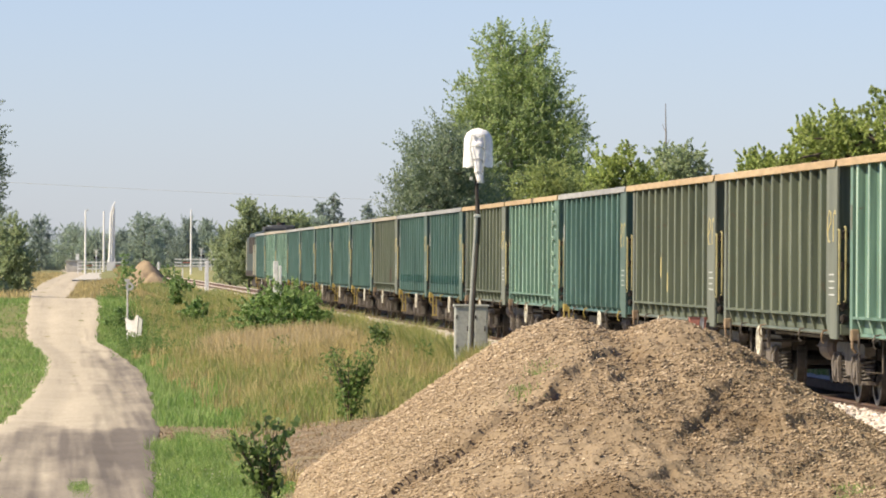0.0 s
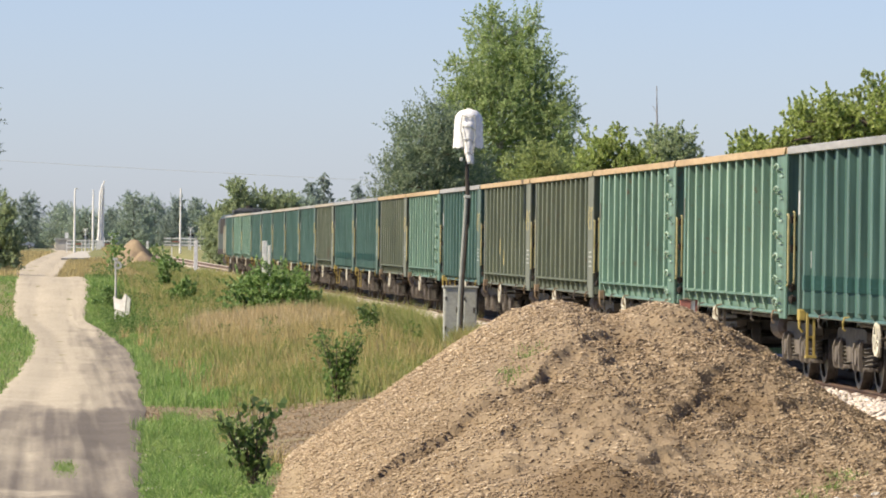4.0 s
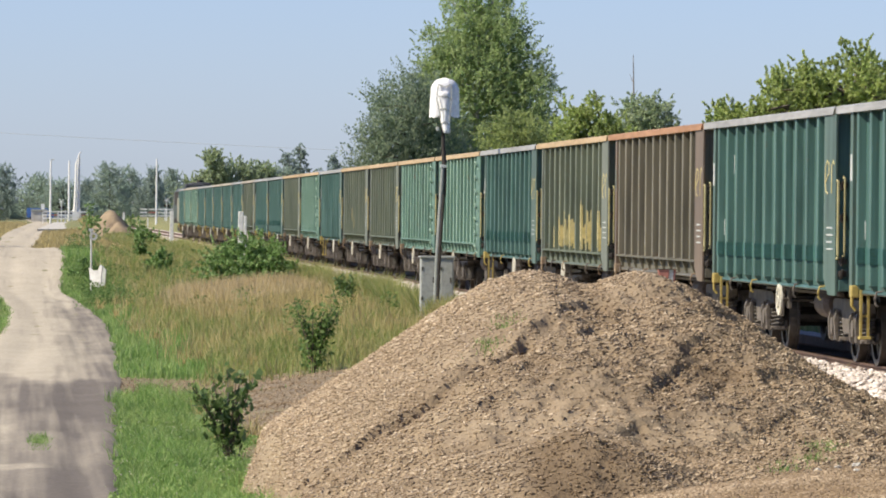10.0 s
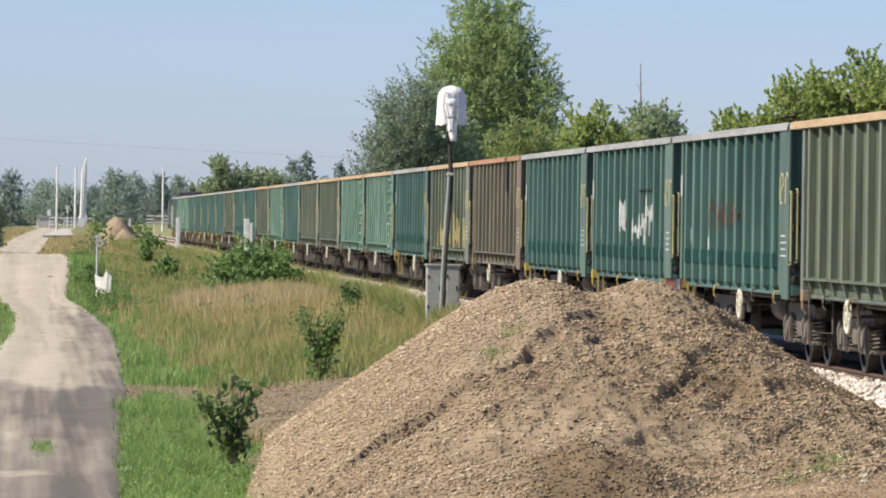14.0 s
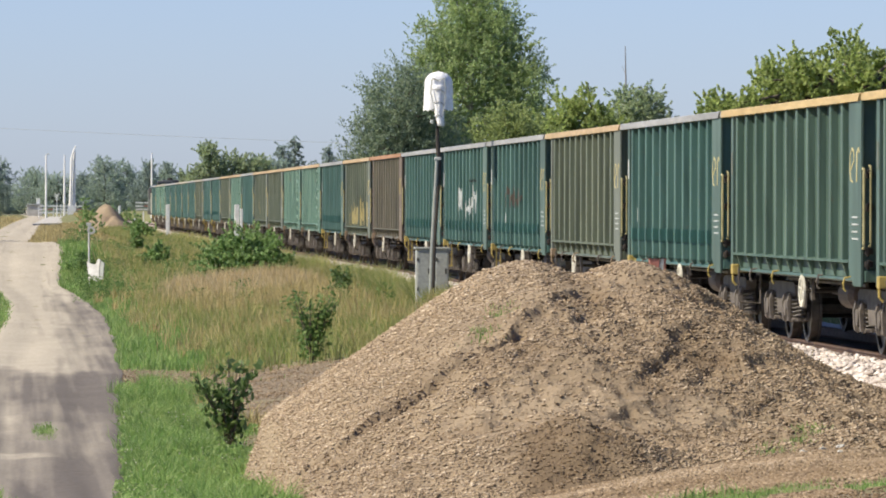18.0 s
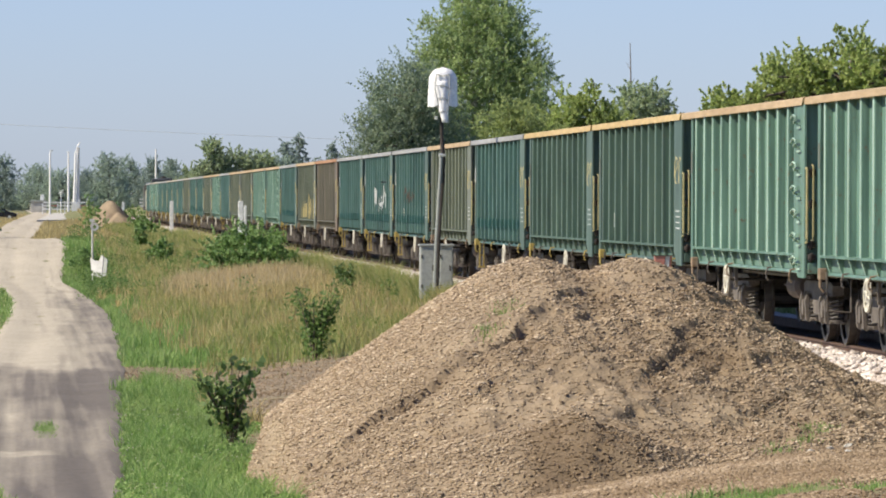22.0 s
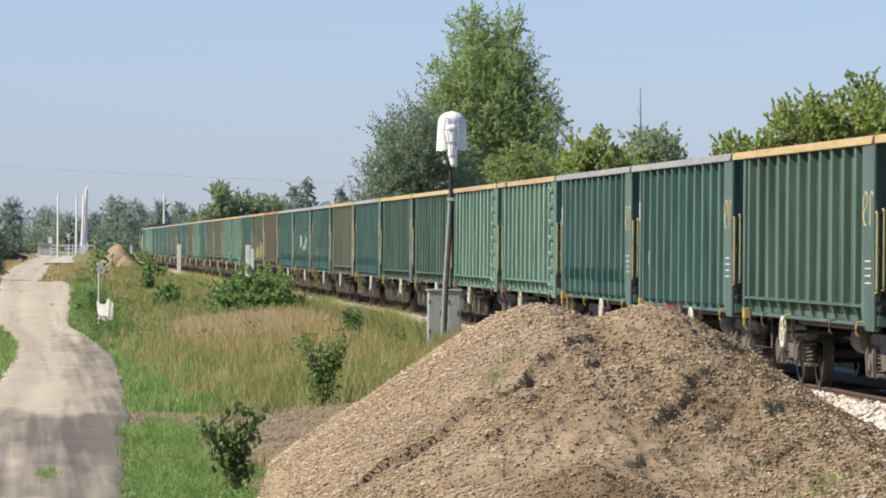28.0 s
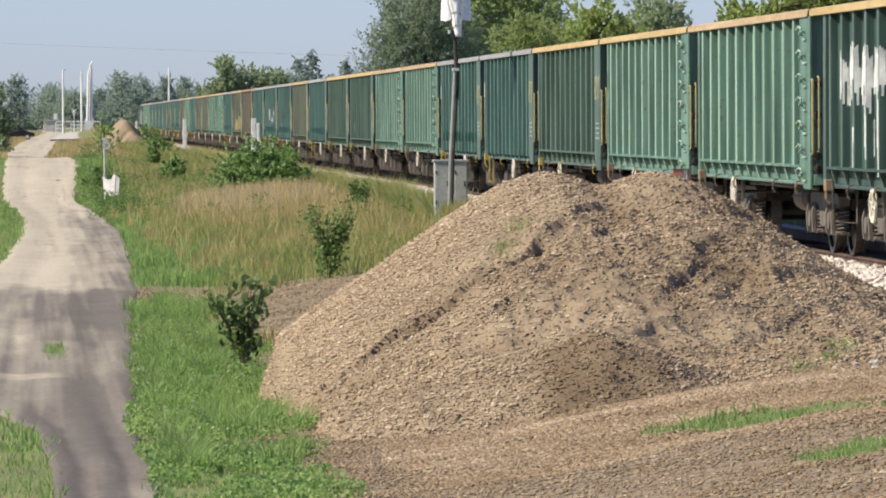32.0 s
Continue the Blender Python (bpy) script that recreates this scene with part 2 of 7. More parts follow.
STEEL = mottled("galvanised", [(0.3, (0.40, 0.42, 0.40)), (0.7, (0.52, 0.54, 0.52))], 4.0, 0.6, 0.0, 20.0, 0.15)
MAST = mottled("mast_grey", [(0.3, (0.20, 0.215, 0.20)), (0.7, (0.29, 0.305, 0.285))], 4.0, 0.6, 0.0, 20.0, 0.15)
CABINET = mottled("cabinet_grey", [(0.3, (0.31, 0.32, 0.30)), (0.7, (0.41, 0.42, 0.395))], 2.0, 0.7, 0.0, 16.0, 0.2)
OLD_WHITE = mottled("weathered_white", [(0.3, (0.44, 0.43, 0.41)), (0.7, (0.60, 0.59, 0.57))], 4.0, 0.7, 0.0, 20.0, 0.15)
SHEET = mottled("white_sheet", [(0.3, (0.70, 0.70, 0.70)), (0.7, (0.84, 0.84, 0.84))], 5.0, 0.6, 0.0, 14.0, 0.5, 0.02)
BARK = mottled("bark", [(0.3, (0.07, 0.055, 0.04)), (0.7, (0.17, 0.14, 0.11))], 5.0, 0.95, 0.0, 25.0, 0.7, 0.02, (1, 1, 0.3))
BIRCH_BARK = mottled("birch_bark", [(0.35, (0.16, 0.14, 0.12)), (0.5, (0.62, 0.60, 0.55))], 5.0, 0.9, 0.0, 25.0, 0.5, 0.02, (0.4, 0.4, 2.0))
DEADWOOD = mottled("dead_wood", [(0.3, (0.12, 0.10, 0.08)), (0.7, (0.24, 0.21, 0.18))], 5.0, 0.95, 0.0, 25.0, 0.5)
LEAF_BIRCH = island("leaf_birch", [(0.0, (0.225, 0.315, 0.125)), (0.6, (0.325, 0.415, 0.182)), (1.0, (0.500, 0.575, 0.300))])
LEAF_WILLOW = island("leaf_grey_green", [(0.0, (0.165, 0.232, 0.150)), (0.6, (0.245, 0.312, 0.205)), (1.0, (0.400, 0.455, 0.315))])
LEAF_BRIGHT = island("leaf_bright", [(0.0, (0.255, 0.335, 0.105)), (0.6, (0.385, 0.465, 0.160)), (1.0, (0.570, 0.615, 0.265))])
LEAF_OLIVE = island("leaf_olive", [(0.0, (0.235, 0.295, 0.112)), (0.6, (0.330, 0.395, 0.155)), (1.0, (0.460, 0.505, 0.225))])
# distance haze is put into the next three leaf colours, lighter than the leaves
LEAF_FAR_HAZE = island("leaf_far", [(0.0, (0.300, 0.380, 0.320)), (0.6, (0.375, 0.455, 0.375)), (1.0, (0.460, 0.530, 0.425))], 0.7, 0.62)
LEAF_PALE = island("leaf_pale", [(0.0, (0.275, 0.345, 0.205)), (0.6, (0.360, 0.430, 0.255)), (1.0, (0.460, 0.515, 0.330))])
LEAF_PINE_HAZE = island("leaf_pine", [(0.0, (0.230, 0.300, 0.265)), (0.6, (0.300, 0.370, 0.325)), (1.0, (0.380, 0.445, 0.385))], 0.7, 0.4)
LEAF_SHRUB = island("leaf_shrub", [(0.0, (0.140, 0.240, 0.080)), (0.6, (0.230, 0.360, 0.125)), (1.0, (0.440, 0.560, 0.270))])
LEAF_WEED = island("leaf_weed", [(0.0, (0.090, 0.160, 0.048)), (0.6, (0.145, 0.235, 0.072)), (1.0, (0.260, 0.350, 0.135))])
LEAF_YOUNG = island("leaf_young", [(0.0, (0.062, 0.112, 0.036)), (0.6, (0.115, 0.180, 0.055)), (1.0, (0.270, 0.350, 0.135))], 0.45, 0.45, 0.4)
GRASS = island("grass_green", [(0.0, (0.140, 0.255, 0.066)), (0.6, (0.222, 0.355, 0.105)), (1.0, (0.400, 0.485, 0.205))], dry=(0.31, 0.38, 0.15))
GRASS_TALL = island("grass_tall", [(0.0, (0.180, 0.250, 0.066)), (0.5, (0.275, 0.312, 0.108)), (1.0, (0.470, 0.425, 0.205))], dry=(0.46, 0.36, 0.18))
GRASS_DARK = island("grass_dark", [(0.0, (0.120, 0.185, 0.050)), (0.6, (0.200, 0.265, 0.082)), (1.0, (0.340, 0.350, 0.145))])
GRASS_DRY = island("grass_dry", [(0.0, (0.290, 0.235, 0.110)), (0.5, (0.450, 0.365, 0.175)), (1.0, (0.620, 0.510, 0.265))])
GRASS_PLUME = island("grass_plume", [(0.0, (0.380, 0.300, 0.160)), (0.5, (0.540, 0.430, 0.245)), (1.0, (0.690, 0.570, 0.350))])
FLOWER = island("flower_white", [(0.0, (0.50, 0.48, 0.40)), (1.0, (0.75, 0.73, 0.62))])


def heap_material(name, fresh):
    """Dry soil and stones, darkened where soil is dark and where scarp shade is painted."""
    m, t, b = mat(name)
    v = coords(t)
    if fresh:
        big, small = noise_tex(t, v, 0.8), noise_tex(t, v, 22.0, 4.0, 0.65)
        c = ramp(t, big, [(0.3, (0.214, 0.160, 0.102)), (0.7, (0.312, 0.243, 0.159))])
        c = mixc(t, 0.45, c, ramp(t, small, [(0.3, grey(0.6)), (0.7, grey(1.35))]), "MULTIPLY")
        bump(t, b, small, 0.9, 0.03)
    else:
        g = t.nodes.new("ShaderNodeNewGeometry")
        c = ramp(t, g.outputs["Random Per Island"], [(0.0, (0.200, 0.143, 0.089)), (0.35, (0.310, 0.232, 0.150)), (0.75, (0.400, 0.311, 0.209)), (1.0, (0.56, 0.46, 0.34))])
        c = mixc(t, 0.4, c, ramp(t, noise_tex(t, v, 1.2, 4.0), [(0.3, grey(0.7)), (0.7, grey(1.2))]), "MULTIPLY")
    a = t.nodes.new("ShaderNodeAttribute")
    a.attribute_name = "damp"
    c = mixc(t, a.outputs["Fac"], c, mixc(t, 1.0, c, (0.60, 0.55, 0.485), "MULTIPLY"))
    link(t, c, b.inputs["Base Color"])
    b.inputs["Roughness"].default_value = 0.95
    return m


HEAP = heap_material("heap_soil", True)
HEAP_STONE = heap_material("heap_stone", False)

# ---- shapes ----
def box(bm, x0, x1, y0, y1, z0, z1, bevel=0.0):
    vs = [bm.verts.new((x, y, z)) for z in (z0, z1) for y in (y0, y1) for x in (x0, x1)]
    fs = [bm.faces.new([vs[i] for i in q]) for q in ((0, 2, 3, 1), (4, 5, 7, 6), (0, 1, 5, 4), (2, 6, 7, 3), (0, 4, 6, 2), (1, 3, 7, 5))]
    if bevel:
        es = list({e for f in fs for e in f.edges})
        bmesh.ops.bevel(bm, geom=es, offset=bevel, segments=2, affect="EDGES", profile=0.6)
    return bm


def prism(bm, outline, axis, a, b):
    """An outline of (u, v) points pushed from a to b along an axis."""
    def at(u, v, w):
        return {"x": (w, u, v), "y": (u, w, v), "z": (u, v, w)}[axis]
    lo = [bm.verts.new(at(u, v, a)) for u, v in outline]
    hi = [bm.verts.new(at(u, v, b)) for u, v in outline]
    n = len(outline)
    bm.faces.new(lo)
    bm.faces.new(hi[::-1])
    for i in range(n):
        bm.faces.new((lo[i], hi[i], hi[(i + 1) % n], lo[(i + 1) % n]))
    bmesh.ops.recalc_face_normals(bm, faces=bm.faces[:])
    return bm


def tube(bm, pts, radii, seg=8):
    """A round bar through points, with its own radius at each."""
    if isinstance(radii, (int, float)):
        radii = [radii] * len(pts)
    rings = []
    for i, p in enumerate(pts):
        p = Vector(p)
        d = (Vector(pts[min(i + 1, len(pts) - 1)]) - Vector(pts[max(i - 1, 0)])).normalized()
        u = d.orthogonal().normalized() if abs(d.z) < 0.99 else Vector((1, 0, 0))
        u = (u - d * u.dot(d)).normalized()
        v = d.cross(u)
        rings.append([bm.verts.new(p + (u * math.cos(a) + v * math.sin(a)) * radii[i]) for a in (2 * math.pi * k / seg for k in range(seg))])
    for r0, r1 in zip(rings, rings[1:]):
        for k in range(seg):
            bm.faces.new((r0[k], r0[(k + 1) % seg], r1[(k + 1) % seg], r1[k]))
    bm.faces.new(rings[0][::-1])
    bm.faces.new(rings[-1])
    return bm


def disc(bm, c, r, axis, half, seg=20, hole=0.0):
    """A wheel or ring about an axis."""
    def at(a, rr, w):
        u, v = rr * math.cos(a), rr * math.sin(a)
        p = {"x": (w, u, v), "y": (u, w, v), "z": (u, v, w)}[axis]
        return bm.verts.new((c[0] + p[0], c[1] + p[1], c[2] + p[2]))
    ang = [2 * math.pi * k / seg for k in range(seg)]
    rows = [[at(a, rr, w) for a in ang] for rr, w in (((r, -half), (r, half), (hole, half), (hole, -half)) if hole else ((r, -half), (r, half)))]
    for i in range(len(rows) if hole else 1):
        p, q = rows[i], rows[(i + 1) % len(rows)]
        for k in range(seg):
            bm.faces.new((p[k], p[(k + 1) % seg], q[(k + 1) % seg], q[k]))
    if not hole:
        bm.faces.new(rows[0][::-1])
        bm.faces.new(rows[1])
    bmesh.ops.recalc_face_normals(bm, faces=bm.faces[:])
    return bm


def mesh_of(name, bm, material):
    me = bpy.data.meshes.new(name)
    bm.to_mesh(me)
    bm.free()
    me.materials.append(material)
    return me


def part(name, bm, material, parent=None, label="", at=(0, 0, 0), smooth=False):
    """One mesh object, under a thing or a part where a parent is given."""
    me = mesh_of(name, bm, material)
    if smooth:
        me.polygons.foreach_set("use_smooth", [True] * len(me.polygons))
    ob = new(name, me)
    ob.location = at
    ob.parent = parent
    if label:
        tagged(ob, label)
    return ob


def again(ob, at, parent=None):
    """Another object on the same mesh."""
    o = new(ob.name.split(".")[0], ob.data)
    o.location = at
    o.parent = parent or ob.parent
    return o


def thing(name, label, category, group="", kind="", at=(0, 0, 0), turn=0.0):
    e = new(name)
    e.empty_display_size = 0.3
    e.matrix_basis = pose(*at, 0, 0, turn)
    return tagged(e, label, category, group, kind)


def sheet(name, verts, faces, material, parent=None, smooth=False):
    """A mesh from number arrays; faces are all of one length."""
    verts, faces = np.asarray(verts, np.float32), np.asarray(faces, np.int32)
    me = bpy.data.meshes.new(name)
    k = faces.shape[1]
    me.vertices.add(len(verts))
    me.vertices.foreach_set("co", verts.ravel())
    me.loops.add(faces.size)
    me.loops.foreach_set("vertex_index", faces.ravel())
    me.polygons.add(len(faces))
    me.polygons.foreach_set("loop_start", np.arange(0, faces.size, k, dtype=np.int32))
    if smooth:
        me.polygons.foreach_set("use_smooth", np.ones(len(faces), bool))
    me.update(calc_edges=True)
    me.materials.append(material)
    ob = new(name, me)
    ob.parent = parent
    return ob


def grid_sheet(name, xs, ys, zfun, material, smooth=True):
    X, Y = np.meshgrid(xs, ys)
    Z = zfun(X, Y)
    n, m = X.shape
    i = np.arange(n * m).reshape(n, m)
    f = np.stack([i[:-1, :-1], i[:-1, 1:], i[1:, 1:], i[1:, :-1]], -1).reshape(-1, 4)
    return sheet(name, np.stack([X, Y, Z], -1).reshape(-1, 3), f, material, smooth=smooth)


def sm(a, b, v):
    t = np.clip((v - a) / (b - a), 0, 1)
    return t * t * (3 - 2 * t)


def wobble(x, y, f, seed=0):
    """Smooth uneven numbers, about -1 to 1."""
    s = seed * 1.7
    return (np.sin(x * f + 1.3 * np.sin(y * f * 0.73 + s) + s) + np.sin(y * f * 1.13 + 1.1 * np.sin(x * f * 0.61 + 2 * s) + 2.1 + s)
            + 0.5 * np.sin((x + y) * f * 2.1 + s * 3) + 0.5 * np.sin((x - y) * f * 1.9 + s * 5)) / 3


def grain(x, y, f, seed=0):
    """Uneven numbers from 0 to 1 with sharp small-scale structure, f cells to the metre."""
    x, y = np.asarray(x, float) * f + 17.3 * seed, np.asarray(y, float) * f + 5.1 * seed
    i, j = np.floor(x), np.floor(y)
    u, v = x - i, y - j
    u, v = u * u * (3 - 2 * u), v * v * (3 - 2 * v)
    def h(a, b):
        k = np.sin(a * 127.1 + b * 311.7 + seed * 7.7) * 43758.5453
        return k - np.floor(k)
    return (h(i, j) * (1 - u) + h(i + 1, j) * u) * (1 - v) + (h(i, j + 1) * (1 - u) + h(i + 1, j + 1) * u) * v


def ridges(x, y, f, seed=0):
    """Sharp crests from 0 to 1."""
    return 1 - np.abs(2 * grain(x, y, f, seed) - 1)


# ---- ground ----
TRACK_X, RAIL_Z = 11.86, 0.085


def ground_z(x, y):
    z = -1.2 + 0.65 * sm(2.2, 8.5, x) + 0.28 * sm(62, 46, y) + 1.25 * sm(33, 10, y)
    z = z + 0.10 * sm(3, 8, x) * sm(60, 42, y)
    z = z + 1.35 * sm(212, 237, y) * (1 - sm(262, 330, y)) * (1 - sm(2.6, 6, x)) * sm(-30, -6, x)
    z = z + 1.4 * sm(420, 700, y)
    z = z + 0.05 * wobble(x, y, 0.5) * sm(0.5, 3.0, np.abs(x - 0.6)) + 0.03 * wobble(x, y, 1.7, 3)
    near = sm(7.5, 9.3, x) * (1 - sm(14.4, 17, x))
    z = z * (1 - near) + near * np.minimum(z, -0.5)
    return z


def steps(*runs):
    """Grid lines in runs of (from, to, step)."""
    return np.concatenate([np.arange(a, b, s) for a, b, s in runs] + [[runs[-1][1]]])


def ground_material():
    m, t, b = mat("ground_soil")
    v = coords(t)
    patch, fine = noise_tex(t, v, 0.25, 6.0), noise_tex(t, v, 7.0, 5.0)
    green = ramp(t, patch, [(0.35, (0.125, 0.150, 0.050)), (0.65, (0.215, 0.190, 0.085))])
    soil = ramp(t, fine, [(0.3, (0.145, 0.110, 0.071)), (0.7, (0.240, 0.188, 0.124))])
    a = t.nodes.new("ShaderNodeAttribute")
    a.attribute_name = "bare"
    c = mixc(t, a.outputs["Fac"], green, soil)
    c = mixc(t, 0.4, c, ramp(t, fine, [(0.3, grey(0.6)), (0.7, grey(1.3))]), "MULTIPLY")
    link(t, c, b.inputs["Base Color"])
    b.inputs["Roughness"].default_value = 0.95
    bump(t, b, fine, 0.8, 0.06)
    return m


def bare(x, y):
    """How bare of grass the ground is: the yard before the heap, and a worn strip across."""
    yard = sm(56.5, 53.0, y + 0.5 * wobble(x, y, 1.1, 2)) * sm(1.9, 2.7, x + 0.25 * wobble(x, y, 0.9, 5))
    yard = np.maximum(yard, np.exp(-((y - 51.0 - 1.6 * (x - 2.0)) / 1.6) ** 2 - ((x - 2.1) / 0.55) ** 2))
    strip = np.exp(-((y - 100 + 1.2 * (x - 2.5) - 3.0 * wobble(x * 1.6, y, 0.8)) / 4.8) ** 4) * sm(0.8, 1.6, x) * (1 - sm(5.4, 6.6, x))
    spill = sm(2.7, 3.5, x + 0.35 * wobble(x, y, 0.9, 4)) * sm(60, 64, y) * (1 - sm(96, 101, y + 2 * wobble(x, y, 1.3, 6))) * (1 - sm(6.0, 7.0, x))
    strip = np.maximum(strip, spill)
    tuft = np.exp(-((y - 45.6 + 0.9 * (x - 5.6)) / 1.7) ** 2) * sm(4.4, 5.4, x) + 0.95 * np.exp(-((y - 41.0) / 1.1) ** 2 - ((x - 6.0) / 0.6) ** 2)
    yard = yard * (1 - sm(0.40, 0.62, tuft * (0.30 + 0.55 * grain(x, y * 0.45, 2.4, 3) + 0.35 * grain(x, y * 0.45, 7.0, 7))))
    return np.clip(np.maximum(yard, strip * (0.95 + 0.4 * wobble(x, y, 1.9, 3))), 0, 1)


gx = steps((-1500, -200, 130), (-200, -30, 17), (-30, -3, 3), (-3, 16, 0.25), (16, 40, 3), (40, 200, 20), (200, 1500, 130))
gy = steps((-300, 20, 40), (20, 34, 2), (34, 130, 0.5), (130, 340, 1.5), (340, 760, 8), (760, 3400, 160))
ground = tagged(grid_sheet("ground", gx, gy, ground_z, ground_material()), "rough grassy ground with bare gravelly patches", "ground", kind="structure")
att = ground.data.attributes.new("bare", "FLOAT", "POINT")
co = np.empty(len(ground.data.vertices) * 3, np.float32)
ground.data.vertices.foreach_get("co", co)
co = co.reshape(-1, 3)
att.data.foreach_set("value", bare(co[:, 0], co[:, 1]).astype(np.float32))


# the dirt road: edges by distance
ROAD_Y = np.array([30, 49, 56, 65, 82, 103, 127, 151, 171, 192, 214, 236, 262, 300, 380, 450, 560, 640, 720, 900, 1400.0])
ROAD_R = np.array([0.9, 0.97, 1.0, 1.16, 1.43, 1.82, 2.16, 2.32, 2.21, 1.9, 1.45, 1.72, 1.6, 0.1, 0.3, 0.7, 1.8, 3.0, 3.0, 2.0, 2.0])
ROAD_L = np.array([0.2, 0.1, -0.05, -0.7, -1.1, -1.25, -0.75, -0.5, -0.42, -0.7, -1.35, -1.4, -1.5, -2.6, -3.0, -3.2, -2.0, -0.3, 1.0, 0, 0])


def road_edges(y):
    y = np.asarray(y, float)
    r = np.interp(y, ROAD_Y, ROAD_R) + 0.05 * wobble(y, y * 0.3, 0.45) + 0.02 * wobble(y, 0 * y, 1.9, 2)
    l = np.interp(y, ROAD_Y, ROAD_L) + 0.06 * wobble(y, y * 0.4, 0.45, 4) + 0.02 * wobble(y, 0 * y, 1.7, 7)
    return l, r


def road_material():
    m, t, b = mat("road_dirt")
    v = coords(t)
    along = noise_tex(t, coords(t, (2.2, 0.02, 1)), 2.0, 3.0, 0.5)
    patch, fine = noise_tex(t, coords(t, (1, 0.05, 1)), 0.6, 4.0), noise_tex(t, v, 12.0, 5.0)
    asphalt = ramp(t, fine, [(0.3, (0.118, 0.104, 0.092)), (0.7, (0.168, 0.149, 0.132))])
    sand = ramp(t, fine, [(0.3, (0.335, 0.298, 0.232)), (0.7, (0.475, 0.424, 0.340))])
    a = t.nodes.new("ShaderNodeAttribute")
    a.attribute_name = "sandy"
    k = t.nodes.new("ShaderNodeMath")
    k.operation = "ADD"
    link(t, a.outputs["Fac"], k.inputs[0])
    s = t.nodes.new("ShaderNodeMath")
    s.operation, s.inputs[1].default_value, s.inputs[2].default_value = "MULTIPLY_ADD", 1.2, -0.6
    link(t, along, s.inputs[0])
    link(t, s.outputs[0], k.inputs[1])
    c = mixc(t, ramp(t, k.outputs[0], [(0.1, grey(0.0)), (0.9, grey(1.0))]), asphalt, sand)
    marks = noise_tex(t, coords(t, (0.8, 0.55, 1)), 1.0, 7.0, 0.6)
    c = mixc(t, 0.6, c, ramp(t, marks, [(0.3, grey(0.86)), (0.7, grey(1.12))]), "MULTIPLY")
    c = mixc(t, 0.5, c, ramp(t, patch, [(0.3, grey(0.85)), (0.7, grey(1.15))]), "MULTIPLY")
    link(t, c, b.inputs["Base Color"])
    b.inputs["Roughness"].default_value = 1.0
    b.inputs["Specular IOR Level"].default_value = 0.15
    bump(t, b, fine, 0.5, 0.02)
    return m


def build_road():
    ys = steps((30, 260, 0.6), (260, 700, 4), (700, 1400, 30))
    l, r = road_edges(ys)
    u = np.linspace(0, 1, 25)
    X = l[:, None] + (r - l)[:, None] * u
    Y = np.repeat(ys[:, None], len(u), 1)
    rut = -0.03 * np.exp(-((u - 0.3) / 0.1) ** 2) - 0.03 * np.exp(-((u - 0.75) / 0.1) ** 2)
    Z = ground_z(X, Y) + 0.045 + rut + 0.012 * wobble(X, Y, 1.4, 6)
    Z[:, 0] -= 0.03
    Z[:, -1] -= 0.03
    n, m = X.shape
    i = np.arange(n * m).reshape(n, m)
    f = np.stack([i[:-1, :-1], i[:-1, 1:], i[1:, 1:], i[1:, :-1]], -1).reshape(-1, 4)
    ob = sheet("road", np.stack([X, Y, Z], -1).reshape(-1, 3), f, road_material(), smooth=True)
    U = np.repeat(u[None], n, 0)
    Yw = Y + 8 * wobble(X * 1.6, Y * 0.10, 1.0, 3) + 4 * wobble(X * 4.3, Y * 0.3, 1.0, 8)
    d = 0.05 + 0.35 * sm(57, 66, Yw) * (1 - sm(0.35, 0.75, U)) + 0.16 * sm(66, 74, Yw) - 0.15 * np.exp(-((Yw - 92) / 7) ** 2)
    d = d + 0.65 * sm(99, 108, Yw) * (1 - 0.65 * sm(0.6, 0.95, U)) - 0.30 * sm(124, 140, Yw) * np.exp(-((U - 0.55) / 0.35) ** 2) + 0.15 * sm(170, 185, Yw) + 0.5 * sm(190, 205, Yw)
    d = d + 0.4 * sm(46.5, 44.0, Yw) * sm(0.5, 0.9, U)
    d = d - 0.05 + (0.45 + 0.55 * sm(62, 80, Y)) * (0.36 * (grain(X, Y * 0.09, 1.3, 3) - 0.5) + 0.30 * (grain(X, Y * 0.10, 4.1, 6) - 0.5)) + 0.42 * np.exp(-((Y - 70 + 1.2 * U + 0.8 * wobble(X, Y, 3.0, 2)) / 0.7) ** 2) * (1 - sm(0.45, 0.65, U))
    a2 = ob.data.attributes.new("sandy", "FLOAT", "POINT")
    a2.data.foreach_set("value", np.clip(d, 0, 1).astype(np.float32).ravel())
    return tagged(ob, "worn dirt road with grey asphalt remains and sandy ruts", "road", kind="structure")


build_road()
cross = grid_sheet("road", np.arange(-160, 260, 6.0), np.array([873.0, 876.5, 880, 883.5, 887]), lambda x, y: 0.26 + 0.0 * x, road_material())
tagged(cross, "paved road over the level crossing", "road", kind="structure")


